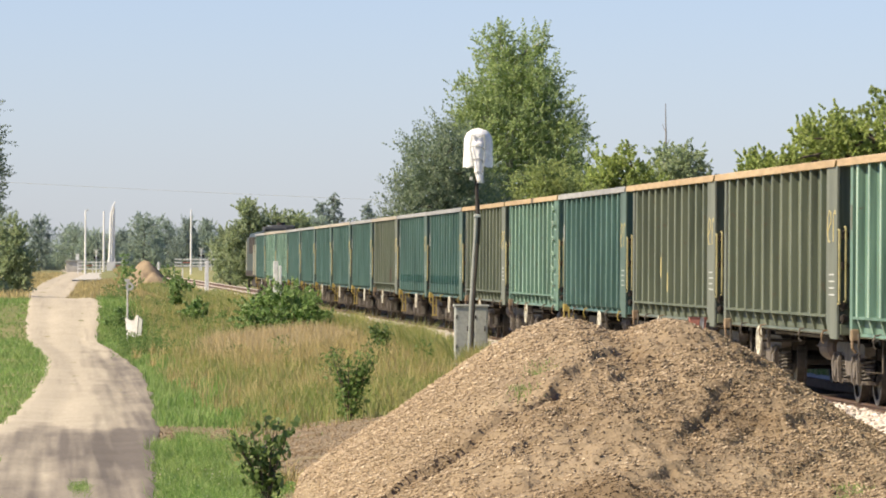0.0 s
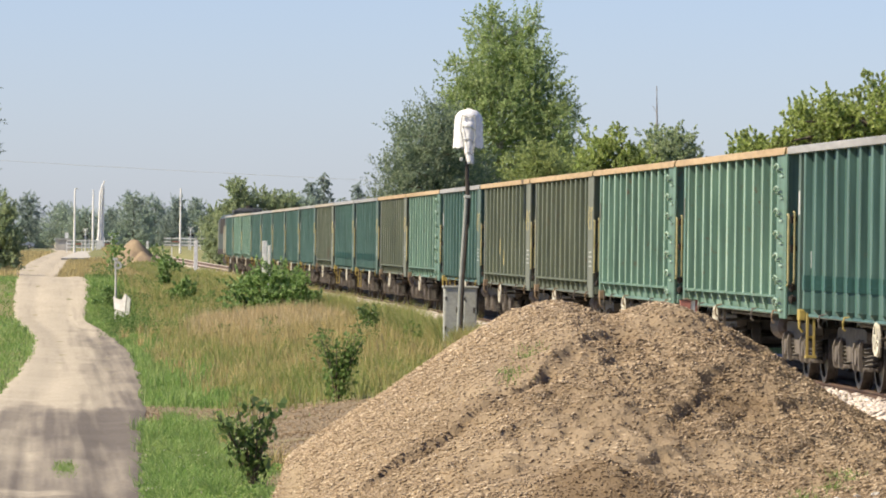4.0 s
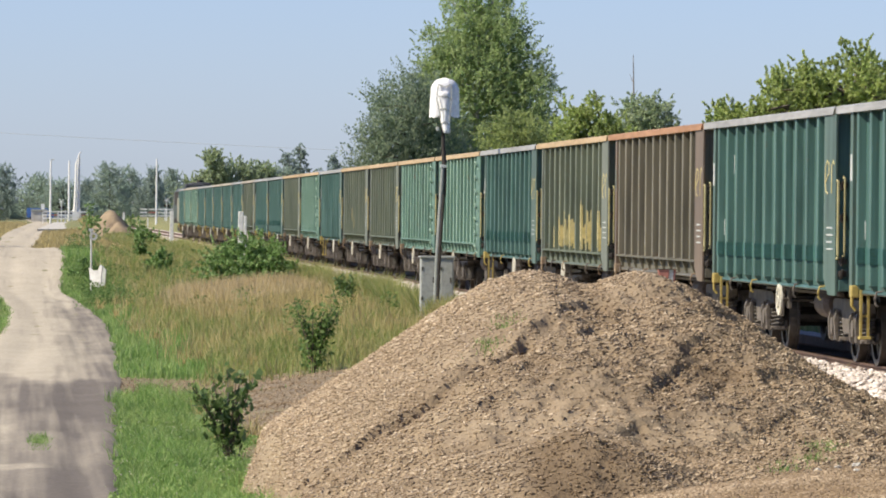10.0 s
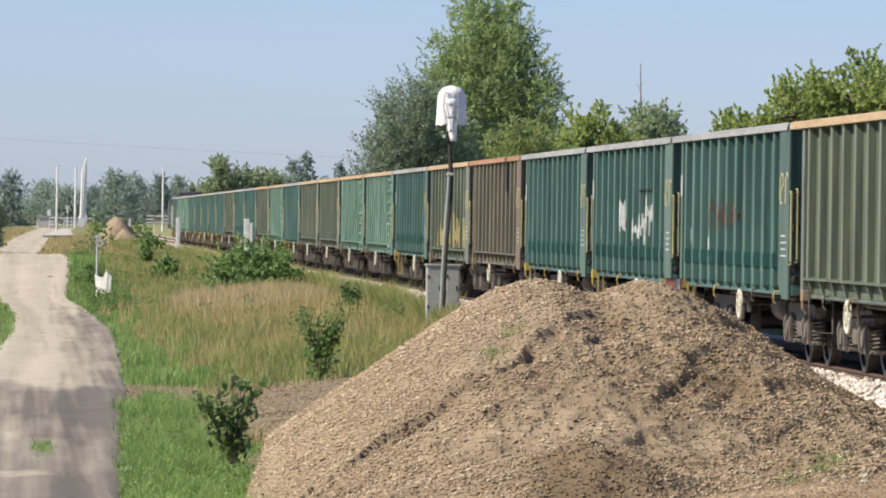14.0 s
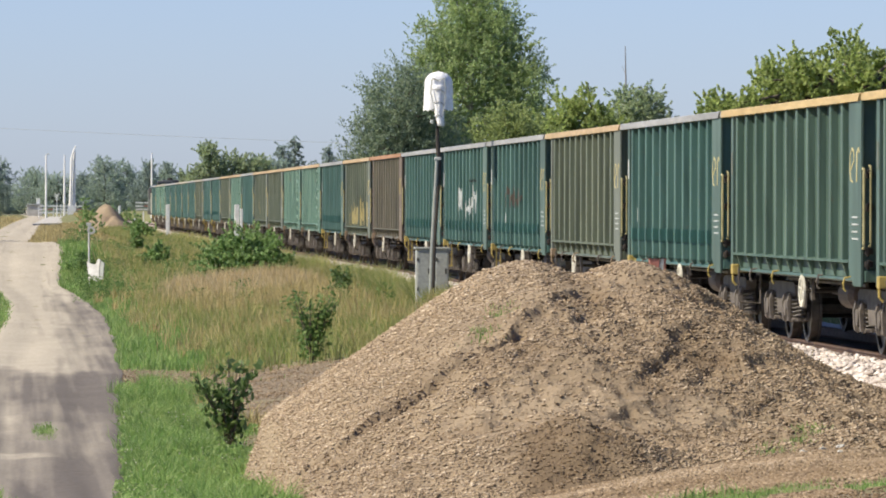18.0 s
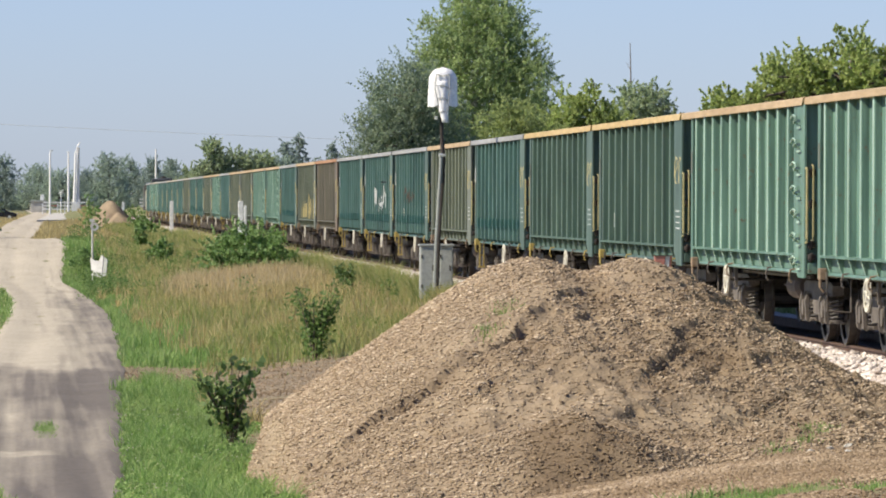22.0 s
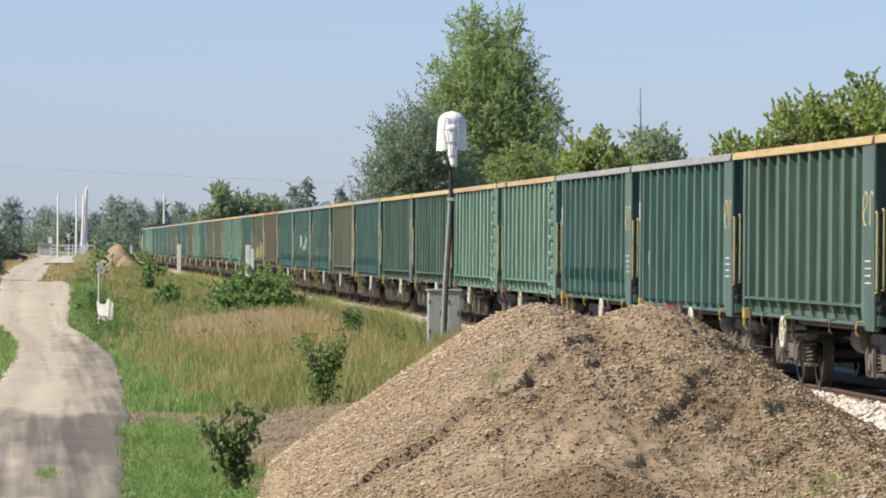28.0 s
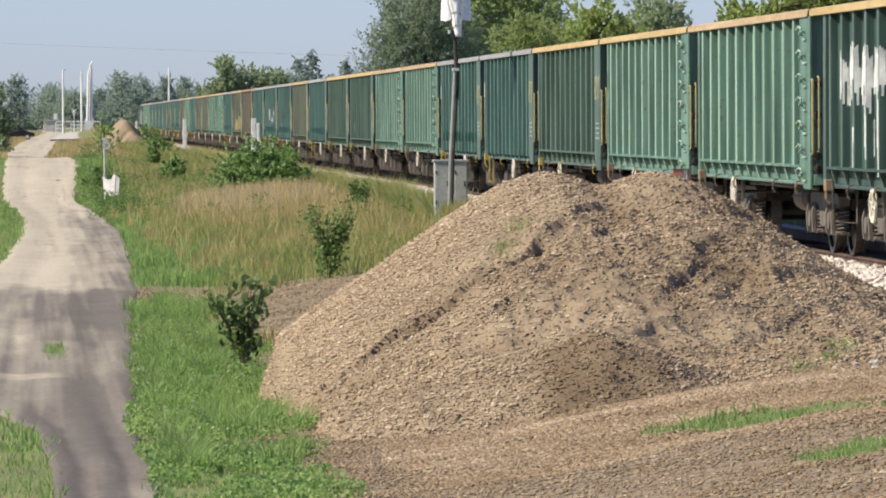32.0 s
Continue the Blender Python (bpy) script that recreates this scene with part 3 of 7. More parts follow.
def pebbles(rng, pts, size, flat=0.7):
    """Small uneven stones: six corners each."""
    n = len(pts)
    base = np.array([(1, 0, 0), (-1, 0, 0), (0, 1, 0), (0, -1, 0), (0, 0, 1), (0, 0, -1)], float)
    v = base[None] * (0.65 + 0.7 * rng.random((n, 6, 1))) + 0.22 * rng.standard_normal((n, 6, 3))
    v *= (size * (0.5 + 1.1 * rng.random(n) ** 2))[:, None, None] if np.ndim(size) == 0 else size[:, None, None]
    a = rng.random(n) * 6.28
    c, s = np.cos(a)[:, None], np.sin(a)[:, None]
    stretch = 1 + 1.2 * rng.random((n, 1))
    x, y = v[..., 0] * stretch, v[..., 1]
    v = np.stack([x * c - y * s, x * s + y * c, v[..., 2] * flat], -1) + pts[:, None]
    f = np.array([(0, 2, 4), (2, 1, 4), (1, 3, 4), (3, 0, 4), (2, 0, 5), (1, 2, 5), (3, 1, 5), (0, 3, 5)])
    return v.reshape(-1, 3), (f[None] + 6 * np.arange(n)[:, None, None]).reshape(-1, 3)


# ---- track ----
def ballast_z(x, y):
    d = np.abs(x - TRACK_X)
    return -0.09 + 0.10 * sm(0.85, 1.0, d) - 0.79 * sm(1.7, 2.75, d) + 0.02 * wobble(x, y, 2.3, 1)


def build_track():
    xs = np.concatenate([np.arange(9.0, 10.6, 0.2), np.arange(10.6, 13.2, 0.1), np.arange(13.2, 14.8, 0.2)])
    bed = grid_sheet("ballast_bed", xs, steps((30, 180, 0.5), (180, 900, 20)), ballast_z, BALLAST)
    tagged(bed, "pale pinkish crushed stone bed under the rails", "ballast", kind="structure")
    rng = np.random.default_rng(5)
    n = 26000
    x = TRACK_X - 1.0 - 1.7 * rng.random(n)
    y = 52 + 150 * rng.random(n) ** 1.5
    p = np.stack([x, y, ballast_z(x, y) + 0.01], -1)
    v, f = pebbles(rng, p, 0.035)
    tagged(sheet("ballast_stones", v, f, BALLAST_STONE), "loose pale pinkish ballast stones beside the rails", "stones", kind="stuff")
    track = thing("railway_track", "rusty steel rails on dark sleepers in pale ballast", "railway track", kind="structure", at=(TRACK_X, 0, RAIL_Z))
    prof = [(-0.07, -0.18), (0.07, -0.18), (0.07, -0.165), (0.012, -0.14), (0.012, -0.04), (0.036, -0.03), (0.036, -0.002), (0.03, 0.0), (-0.03, 0.0), (-0.036, -0.002), (-0.036, -0.03), (-0.012, -0.04), (-0.012, -0.14), (-0.07, -0.165)]
    bm = prism(bmesh.new(), prof, "y", 30, 1400)
    r = part("rail", bm, RAIL, track, at=(-0.795, 0, 0))
    again(r, (0.795, 0, 0))
    s = part("sleeper", box(bmesh.new(), -1.35, 1.35, -0.12, 0.12, -0.32, -0.155, 0.02), TIMBER, track, at=(0, 56, 0))
    for k in range(1, 150):
        again(s, (0, 56 + 0.56 * k, 0))


build_track()


# ---- the gravel heap ----
def scarps(x, y):
    for x0, y0, x1, y1, drop, heal in SCARPS:
        dx, dy = x1 - x0, y1 - y0
        n = math.hypot(dx, dy)
        u = ((x - x0) * dx + (y - y0) * dy) / n
        s = ((x - x0) * dy - (y - y0) * dx) / n + 0.05 * wobble(x, y, 2.6, 6) + 0.07 * (grain(x, y, 3.3, 6) - 0.5) + 0.06 * (grain(x, y, 9.3, 2) - 0.5)
        along = sm(-0.5, 0.4, u) * (1 - sm(n - 0.4, n + 0.5, u)) * (0.85 + 0.35 * wobble(u, 0 * u, 2.7, 5))
        yield drop, along, s, heal


def heap_soil_shade(x, y):
    """Shade painted under the scarps, darker colour on soil side, lobe, ledge and neck."""
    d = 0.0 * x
    # shade put into the colour along the foot of each scarp
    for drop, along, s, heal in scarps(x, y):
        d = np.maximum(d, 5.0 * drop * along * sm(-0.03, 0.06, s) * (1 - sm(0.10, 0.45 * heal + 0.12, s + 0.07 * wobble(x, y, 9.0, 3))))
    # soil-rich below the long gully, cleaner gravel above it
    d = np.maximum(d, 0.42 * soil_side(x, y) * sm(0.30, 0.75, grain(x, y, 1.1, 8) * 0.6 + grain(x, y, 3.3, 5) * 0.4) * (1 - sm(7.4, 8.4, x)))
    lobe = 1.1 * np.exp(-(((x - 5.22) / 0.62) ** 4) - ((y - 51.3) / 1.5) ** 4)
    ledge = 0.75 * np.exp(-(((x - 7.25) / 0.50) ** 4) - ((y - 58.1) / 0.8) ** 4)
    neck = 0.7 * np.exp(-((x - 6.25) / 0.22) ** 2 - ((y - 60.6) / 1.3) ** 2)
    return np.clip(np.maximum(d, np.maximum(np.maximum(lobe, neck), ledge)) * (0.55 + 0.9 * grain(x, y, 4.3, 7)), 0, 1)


def soil_side(x, y):
    """1 below the long gully where soil lies among the stones, 0 on the clean gravel above it."""
    return sm(-0.05, 0.30, ((x - 2.7) * 3.9 - (y - 57.1) * 3.5) / 5.2 + 0.3 * wobble(x, y, 1.7, 4)) * sm(51.5, 53.5, y)


def heap_z(x, y):
    """Two overlapping cones with a saddle, small scarps down the flank, and a low lobe in front."""
    def cone(cx, cy, h, slope, rnd, front=0.5):
        k = np.where(y < cy, front, 0.8)
        d = np.sqrt((x - cx) ** 2 + ((y - cy) * k) ** 2 + rnd ** 2) - rnd
        return h - slope * d
    parts = (cone(6.86, 62.3, 1.357, 0.69, 0.40, 0.40), cone(5.70, 63.0, 1.327, 0.735, 0.62, 0.33), cone(7.61, 60.5, 0.46, 0.36, 0.28),
             cone(5.25, 52.6, -0.06, 0.52, 0.30, 0.9), cone(4.5, 53.0, -0.24, 0.42, 0.30, 0.8), cone(7.6, 54.5, -0.30, 0.26, 1.0))
    k = 12.0
    z = parts[0]
    for p in parts[1:]:
        z = np.logaddexp(k * z, k * p) / k
    # scarps: a soft drop to one side that heals further down
    for drop, along, s, heal in scarps(x, y):
        z = z - drop * along * sm(-0.02, 0.07, s) * np.exp(-np.clip(s, 0, 9) / heal)
    # clods and small slips in the soil, rills that run down from the top
    soil = soil_side(x, y)
    z = z + soil * (0.060 * (ridges(x, y, 2.3, 3) - 0.5) + 0.055 * (ridges(x, y, 6.1, 9) - 0.5))
    fall = np.arctan2(x - 6.86, 63.2 - y)
    z = z - 0.035 * soil * sm(0.55, 0.95, grain(fall * 9, np.hypot(x - 6.86, y - 63.2) * 0.35, 1.0, 4))
    z = z + 0.05 * (grain(x, y, 3.6, 12) - 0.5) * sm(1.0, 1.25, z)
    z = z - 2.2 * np.clip(2.75 + 0.10 * wobble(x, y, 1.3, 3) - x, 0, 3)
    z = z + 0.030 * wobble(x, y, 2.2, 1) + 0.022 * wobble(x, y, 5.1, 2) + 0.020 * wobble(x, y, 11.0, 4) + 0.013 * wobble(x, y, 23.0, 5)
    return z


SCARPS = ((2.6, 57.0, 4.15, 58.05, 0.13, 0.5), (3.9, 57.75, 5.3, 59.2, 0.14, 0.5), (5.0, 58.8, 6.3, 61.2, 0.07, 0.9), (5.30, 51.2, 5.46, 53.3, 0.05, 0.6),
          (5.3, 58.2, 5.7, 59.0, 0.05, 0.25), (5.75, 59.0, 6.1, 59.9, 0.05, 0.25),
          (6.15, 56.5, 6.60, 57.7, 0.07, 0.4), (6.35, 57.2, 6.75, 58.2, 0.09, 0.4), (6.60, 57.8, 6.95, 58.7, 0.10, 0.5), (6.75, 58.5, 7.10, 59.1, 0.10, 0.5), (6.55, 57.2, 6.95, 58.1, 0.07, 0.3), (6.95, 59.0, 7.6, 58.9, 0.09, 0.5),
          (6.9, 57.0, 7.2, 57.9, 0.07, 0.3), (7.05, 57.6, 7.35, 58.4, 0.07, 0.3), (7.35, 57.2, 7.75, 58.1, 0.06, 0.3), (7.5, 56.4, 8.0, 57.3, 0.06, 0.3), (7.05, 55.4, 7.5, 56.3, 0.06, 0.3),
          (3.3, 60.0, 4.4, 61.2, 0.03, 0.4), (6.4, 60.2, 6.8, 61.4, 0.06, 0.4), (7.2, 60.3, 7.6, 61.2, 0.05, 0.4), (4.6, 55.2, 5.1, 56.4, 0.04, 0.4))
SLIPS = random.Random(12)
SCARPS += tuple((x, y, x + 0.26 * n, y + 0.42 * n, 0.045 + 0.05 * SLIPS.random(), 0.25) for x, y, n in ((4.6 + 3.2 * SLIPS.random(), 55.0 + 5.0 * SLIPS.random(), 0.8 + SLIPS.random()) for _ in range(18)))


def stamp_soil_shade(ob):
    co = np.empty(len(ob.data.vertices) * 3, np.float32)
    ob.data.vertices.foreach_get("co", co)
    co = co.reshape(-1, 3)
    ob.data.attributes.new("damp", "FLOAT", "POINT").data.foreach_set("value", heap_soil_shade(co[:, 0], co[:, 1]).astype(np.float32))
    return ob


def build_heap():
    xs, ys = np.arange(1.4, 10.8, 0.032), steps((46.5, 50.0, 0.07), (50.0, 64.0, 0.045), (64.0, 74, 0.14))
    X, Y = np.meshgrid(xs, ys)
    Z = heap_z(X, Y)
    keep = Z > ground_z(X, Y) - 0.06
    heap = thing("gravel_heap", "large heap of brown gravel and soil beside the track", "gravel heap")
    i = np.arange(X.size).reshape(X.shape)
    f = np.stack([i[:-1, :-1], i[:-1, 1:], i[1:, 1:], i[1:, :-1]], -1).reshape(-1, 4)
    ok = keep.ravel()[f].any(1)
    v = np.stack([X, Y, np.maximum(Z, ground_z(X, Y) - 0.08)], -1).reshape(-1, 3)
    f = f[ok]
    used = np.unique(f)
    back = np.zeros(len(v), int)
    back[used] = np.arange(len(used))
    stamp_soil_shade(sheet("soil", v[used], back[f], HEAP, heap, True))
    rng = np.random.default_rng(8)
    n = 215000
    x, y = 1.8 + 8.6 * rng.random(n), 48 + 16.3 * rng.random(n)
    z = heap_z(x, y)
    soft = sm(0.1, 0.7, wobble(x, y, 1.15, 9) + 0.3 * wobble(x, y, 3.0, 3) + 1.3 * np.exp(-((x - 5.85) / 0.5) ** 2 - ((y - 56.4) / 1.6) ** 2) - 0.8 * (x < 4.2) + 0.35 * soil_side(x, y) * (x < 7.3))
    ok = (z > ground_z(x, y) - 0.06) & (rng.random(n) > np.maximum(0.72 * soft, 0.6 * heap_soil_shade(x, y)))
    p = np.stack([x, y, z + 0.004], -1)[ok]
    v, f = pebbles(rng, p, 0.0140, 0.60)
    ob = stamp_soil_shade(sheet("loose_gravel", v, f, HEAP_STONE, heap))
    tagged(ob, "loose tan and brown pebbles", kind="stuff")
    n = 85000
    x, y = 1.6 + 7.4 * rng.random(n), 33 + 22 * rng.random(n)
    ok = rng.random(n) < bare(x, y)
    p = np.stack([x, y, ground_z(x, y) + 0.004], -1)[ok]
    v, f = pebbles(rng, p, 0.012, 0.6)
    n = 70000
    x, y = 3.0 + 5.8 * rng.random(n), 43.5 + 8.5 * rng.random(n)
    ok = (rng.random(n) < bare(x, y)) & (heap_z(x, y) < ground_z(x, y))
    v3, f3 = pebbles(rng, np.stack([x, y, ground_z(x, y) + 0.004], -1)[ok], 0.014, 0.6)
    v, f = np.concatenate([v, v3]), np.concatenate([f, f3 + len(v)])
    n = 30000
    x, y = 1.4 + 5.0 * rng.random(n), 64 + 46 * rng.random(n)
    ok = rng.random(n) < bare(x, y)
    v2, f2 = pebbles(rng, np.stack([x, y, ground_z(x, y) + 0.004], -1)[ok], 0.016, 0.6)
    v, f = np.concatenate([v, v2]), np.concatenate([f, f2 + len(v)])
    yard = sheet("yard_pebbles", v, f, HEAP_STONE)
    yard.data.attributes.new("damp", "FLOAT", "POINT").data.foreach_set("value", (0.75 * grain(v[:, 0], v[:, 1], 0.9, 3) + 0.30).astype(np.float32))
    tagged(yard, "scattered brown pebbles on the bare ground", "pebbles", kind="stuff")


build_heap()


def pale_stone(x, y, r, seed):
    rng = np.random.default_rng(seed)
    bm = bmesh.new()
    bmesh.ops.create_icosphere(bm, subdivisions=2, radius=r)
    for v in bm.verts:
        k = 1 + 0.16 * math.sin(5 * v.co.x / r + seed) + 0.12 * rng.standard_normal()
        v.co = Vector((v.co.x * 1.4 * k, v.co.y * k, v.co.z * 0.75 * k))
    z = float(max(ground_z(np.array(x), np.array(y)), heap_z(np.array(x), np.array(y))))
    tagged(part("stone", bm, CONCRETE, at=(x, y, z + 0.4 * r)), "pale broken stone lying in the gravel", "stone", "pale stones")


for k, (x, y, r) in enumerate(((7.86, 52.6, 0.034), (7.62, 52.2, 0.026), (7.40, 52.0, 0.028), (7.95, 53.4, 0.022), (7.7, 51.6, 0.024))):
    pale_stone(x, y, r, k)

# ---- the train ----
WAGON_L, PITCH = 12.75, 13.92
RIB_Y = [1.75 + 1.04 * k for k in range(11)]
WHEEL_R = 0.475


def build_bogie(wagon, y):
    """Bogie with a spring on each side of every axle box: transom, side frames, axle boxes on arms, coil springs and two wheelsets."""
    bm = box(bmesh.new(), -1.0, 1.0, -0.24, 0.24, 0.46, 0.76, 0.04)
    box(bm, -0.35, 0.35, -0.3, 0.3, 0.75, 0.86)
    bogie = part("bogie", bm, IRON, wagon, "dark cast steel bogie", at=(0, y, RAIL_Z))
    hs = part("headstock", box(bmesh.new(), -0.92, 0.92, -0.04, 0.04, 0.62, 0.78, 0.01), IRON, bogie, at=(0, -1.30, 0))
    again(hs, (0, 1.30, 0))
    outline = [(-1.36, 0.80), (-1.20, 0.84), (1.20, 0.84), (1.36, 0.80), (1.36, 0.68), (0.60, 0.68), (0.44, 0.40), (-0.44, 0.40), (-0.60, 0.68), (-1.36, 0.68)]
    bm = prism(bmesh.new(), outline, "x", -0.075, 0.075)
    for s in (-1, 1):
        for d in (-1, 1):
            c = s * 0.925 + d * 0.145
            box(bm, -0.11, 0.11, c - 0.02, c + 0.02, 0.47, 0.70)
            disc(bm, (0, s * 0.925 + d * 0.26, 0.672), 0.105, "z", 0.02, 14)
    sf = part("side_frame", bm, DUSTY, bogie, at=(-1.02, 0, 0))
    again(sf, (1.02, 0, 0))
    bm = bmesh.new()
    tube(bm, [(0.088 * math.cos(a), 0.088 * math.sin(a), 0.338 + 0.0086 * a) for a in (0.7 * k for k in range(46))], 0.0165, 6)
    sp = part("coil_spring", bm, SPRING, bogie, "worn steel coil spring", at=(-1.02, -1.185, 0))
    for p in ((-1.02, -0.665, 0), (-1.02, 0.665, 0), (-1.02, 1.185, 0), (1.02, -1.185, 0), (1.02, 1.185, 0)):
        again(sp, p)
    # the box with its cover, and the arms that carry the springs in yokes
    bm = box(bmesh.new(), -0.11, 0.12, -0.13, 0.13, 0.30, 0.60, 0.02)
    disc(bm, (-0.135, 0, WHEEL_R), 0.115, "x", 0.028, 14)
    box(bm, -0.10, 0.10, -0.36, 0.36, 0.285, 0.325, 0.01)
    for d in (-0.26, 0.26):
        disc(bm, (0, d, 0.315), 0.11, "z", 0.025, 14)
        prism(bm, [(-0.145, 0.30), (-0.10, 0.27), (-0.10, 0.33), (-0.115, 0.36), (-0.125, 0.56), (-0.10, 0.67), (-0.135, 0.68), (-0.165, 0.56), (-0.155, 0.36)], "y", d - 0.05, d + 0.05)
        prism(bm, [(0.10, 0.27), (0.145, 0.30), (0.150, 0.42), (0.120, 0.42), (0.10, 0.33)], "y", d - 0.05, d + 0.05)
    ab = part("axle_box", bm, DUSTY, bogie, at=(-1.02, -0.925, 0))
    again(ab, (-1.02, 0.925, 0))
    bm = bmesh.new()
    for s in (-1, 1):
        box(bm, s * 0.795 - 0.05, s * 0.795 + 0.05, -0.05, 0.05, 0.26, 0.70)
    tube(bm, [(-0.85, 0, 0.36), (0.85, 0, 0.36)], 0.04, 6)
    bs = part("brake_beam", bm, IRON, bogie, at=(0, -0.38, 0))
    again(bs, (0, 0.38, 0))
    bm = bmesh.new()
    tube(bm, [(-1.05, 0, 0), (1.05, 0, 0)], 0.085, 8)
    for s in (-1, 1):
        disc(bm, (s * 0.795, 0, 0), WHEEL_R, "x", 0.065, 28, WHEEL_R - 0.075)
        disc(bm, (s * 0.795, 0, 0), WHEEL_R - 0.07, "x", 0.02, 20)
        disc(bm, (s * 0.795, 0, 0), 0.15, "x", 0.09, 14)
        disc(bm, (s * 0.73, 0, 0), WHEEL_R + 0.028, "x", 0.016, 28, WHEEL_R - 0.05)
        for a in range(4):
            u, v = 0.27 * math.cos(a * math.pi / 2), 0.27 * math.sin(a * math.pi / 2)
            box(bm, s * 0.795 - 0.03, s * 0.795 + 0.03, u - 0.05, u + 0.05, v - 0.05, v + 0.05)
    ws = part("wheelset", bm, TREAD, bogie, "steel wheelset with worn treads", at=(0, -0.925, WHEEL_R))
    again(ws, (0, 0.925, WHEEL_R))
    return bogie


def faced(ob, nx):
    """Give the outward faces of a rib a second, paler coat."""
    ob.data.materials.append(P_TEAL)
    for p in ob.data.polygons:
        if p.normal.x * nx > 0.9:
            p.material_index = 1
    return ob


def build_wagon(kind):
    """An open high-sided wagon with ribbed walls. Its near end is at y 0, the rail top at RAIL_Z. kind 'hooks' has bent steps on the end plate; 'plain' has smooth lower walls, the others a ledge with gussets under the ribs."""
    w = thing("gondola_wagon", "open freight wagon", "freight wagon", "wagons of the train")
    L = WAGON_L
    ledge = kind != "plain"
    metal = YELLOW if kind in ("plain", "gusset") else OLD_IRON
    for s in (-1, 1):
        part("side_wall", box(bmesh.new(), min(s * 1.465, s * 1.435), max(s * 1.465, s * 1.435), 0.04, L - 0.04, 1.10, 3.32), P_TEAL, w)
        foot = 1.30 if ledge else 1.16
        bm = prism(bmesh.new(), [(s * 1.46, -0.08), (s * 1.555, -0.072), (s * 1.565, -0.062), (s * 1.565, 0.062), (s * 1.555, 0.072), (s * 1.46, 0.08)], "z", foot, 3.30)
        # the foot of the rib tapers into the wall
        a = [bm.verts.new(p) for p in ((s * 1.46, -0.07, foot - 0.002), (s * 1.56, -0.06, foot - 0.002), (s * 1.56, 0.06, foot - 0.002), (s * 1.46, 0.07, foot - 0.002))]
        b = [bm.verts.new(p) for p in ((s * 1.46, -0.03, 1.06), (s * 1.48, -0.02, 1.06), (s * 1.48, 0.02, 1.06), (s * 1.46, 0.03, 1.06))]
        bm.faces.new(a)
        bm.faces.new(b[::-1])
        for k in range(4):
            bm.faces.new((a[k], b[k], b[(k + 1) % 4], a[(k + 1) % 4]))
        bmesh.ops.recalc_face_normals(bm, faces=bm.faces[:])
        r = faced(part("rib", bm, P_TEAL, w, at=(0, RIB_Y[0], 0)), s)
        for y in RIB_Y[1:]:
            again(r, (0, y, 0), w)
        # corner plates: a wide one with a drooping foot at one end, a narrow post at the other
        bm = prism(bmesh.new(), [(0.0, 1.00), (0.62, 1.00), (1.04, 1.22), (1.04, 3.31), (0.0, 3.31)], "x", min(s * 1.575, s * 1.548), max(s * 1.575, s * 1.548))
        box(bm, min(s * 1.548, s * 1.468), max(s * 1.548, s * 1.468), 0.98, 1.03, 1.22, 3.30)
        part("corner_plate", bm, P_TEAL, w)
        bm = prism(bmesh.new(), [(L - 0.24, 1.10), (L, 1.02), (L, 3.31), (L - 0.24, 3.31)], "x", min(s * 1.565, s * 1.468), max(s * 1.565, s * 1.468))
        part("corner_post", bm, P_TEAL, w)
        # lower edge of the wall
        if ledge:
            bm = prism(bmesh.new(), [(s * 1.468, 1.29), (s * 1.580, 1.285), (s * 1.580, 1.315), (s * 1.468, 1.325)], "y", 1.05, L - 0.25)
            part("ledge", bm, P_TEAL, w)
        bm = prism(bmesh.new(), [(s * 1.49, 1.095), (s * 1.50, 1.06), (s * 1.46, 1.04), (s * 1.34, 1.04), (s * 1.34, 1.095)], "y", 1.05, L - 0.1)
        part("bottom_chord", bm, P_TEAL, w)
    # the far end stands back behind a recessed corner bay under the rim
    bay = part("bay_wall", box(bmesh.new(), -0.02, 0.02, L - 0.04, L + 0.80, 1.30, 3.30), P_TEAL, w, at=(-1.28, 0, 0))
    again(bay, (1.28, 0, 0), w)
    part("bay_floor", box(bmesh.new(), -1.26, 1.26, L - 0.04, L + 0.80, 1.24, 1.298), DUSTY, w)
    for y0, y1, s, half in ((0.035, 0.08, -1, 1.545), (L + 0.80, L + 0.845, 1, 1.31)):
        bm = box(bmesh.new(), -half, half, y0, y1, 1.05 if s < 0 else 1.24, 3.305)
        for z in (1.5, 2.1, 2.7):
            a, b = (y0 - 0.09, y0) if s < 0 else (y1, y1 + 0.05)
            box(bm, -1.27, 1.27, a, b, z, z + 0.2)
        part("end_wall", bm, P_TEAL, w)
    # top rim: a bar along each side, cut aslant at the end
    for s in (-1, 1):
        bm = prism(bmesh.new(), [(s * 1.60, 3.302), (s * 1.44, 3.302), (s * 1.44, 3.385), (s * 1.565, 3.405), (s * 1.60, 3.390)], "y", 0.0, L + 0.95)
        for v in bm.verts:
            if v.co.y < 0.01 and v.co.z < 3.33:
                v.co.y = 0.16
        part("top_rim", bm, RIM_GREY, w)
    eb = part("end_rim", box(bmesh.new(), -1.58, 1.58, -0.05, 0.034, 3.306, 3.392, 0.01), RIM_GREY, w)
    again(eb, (0, L + 0.90, 0), w)
    part("floor", box(bmesh.new(), -1.43, 1.43, 0.09, L - 0.09, 1.22, 1.28), DUSTY, w)
    bm = box(bmesh.new(), -0.25, 0.25, -0.1, L + 0.1, 0.86, 1.16)
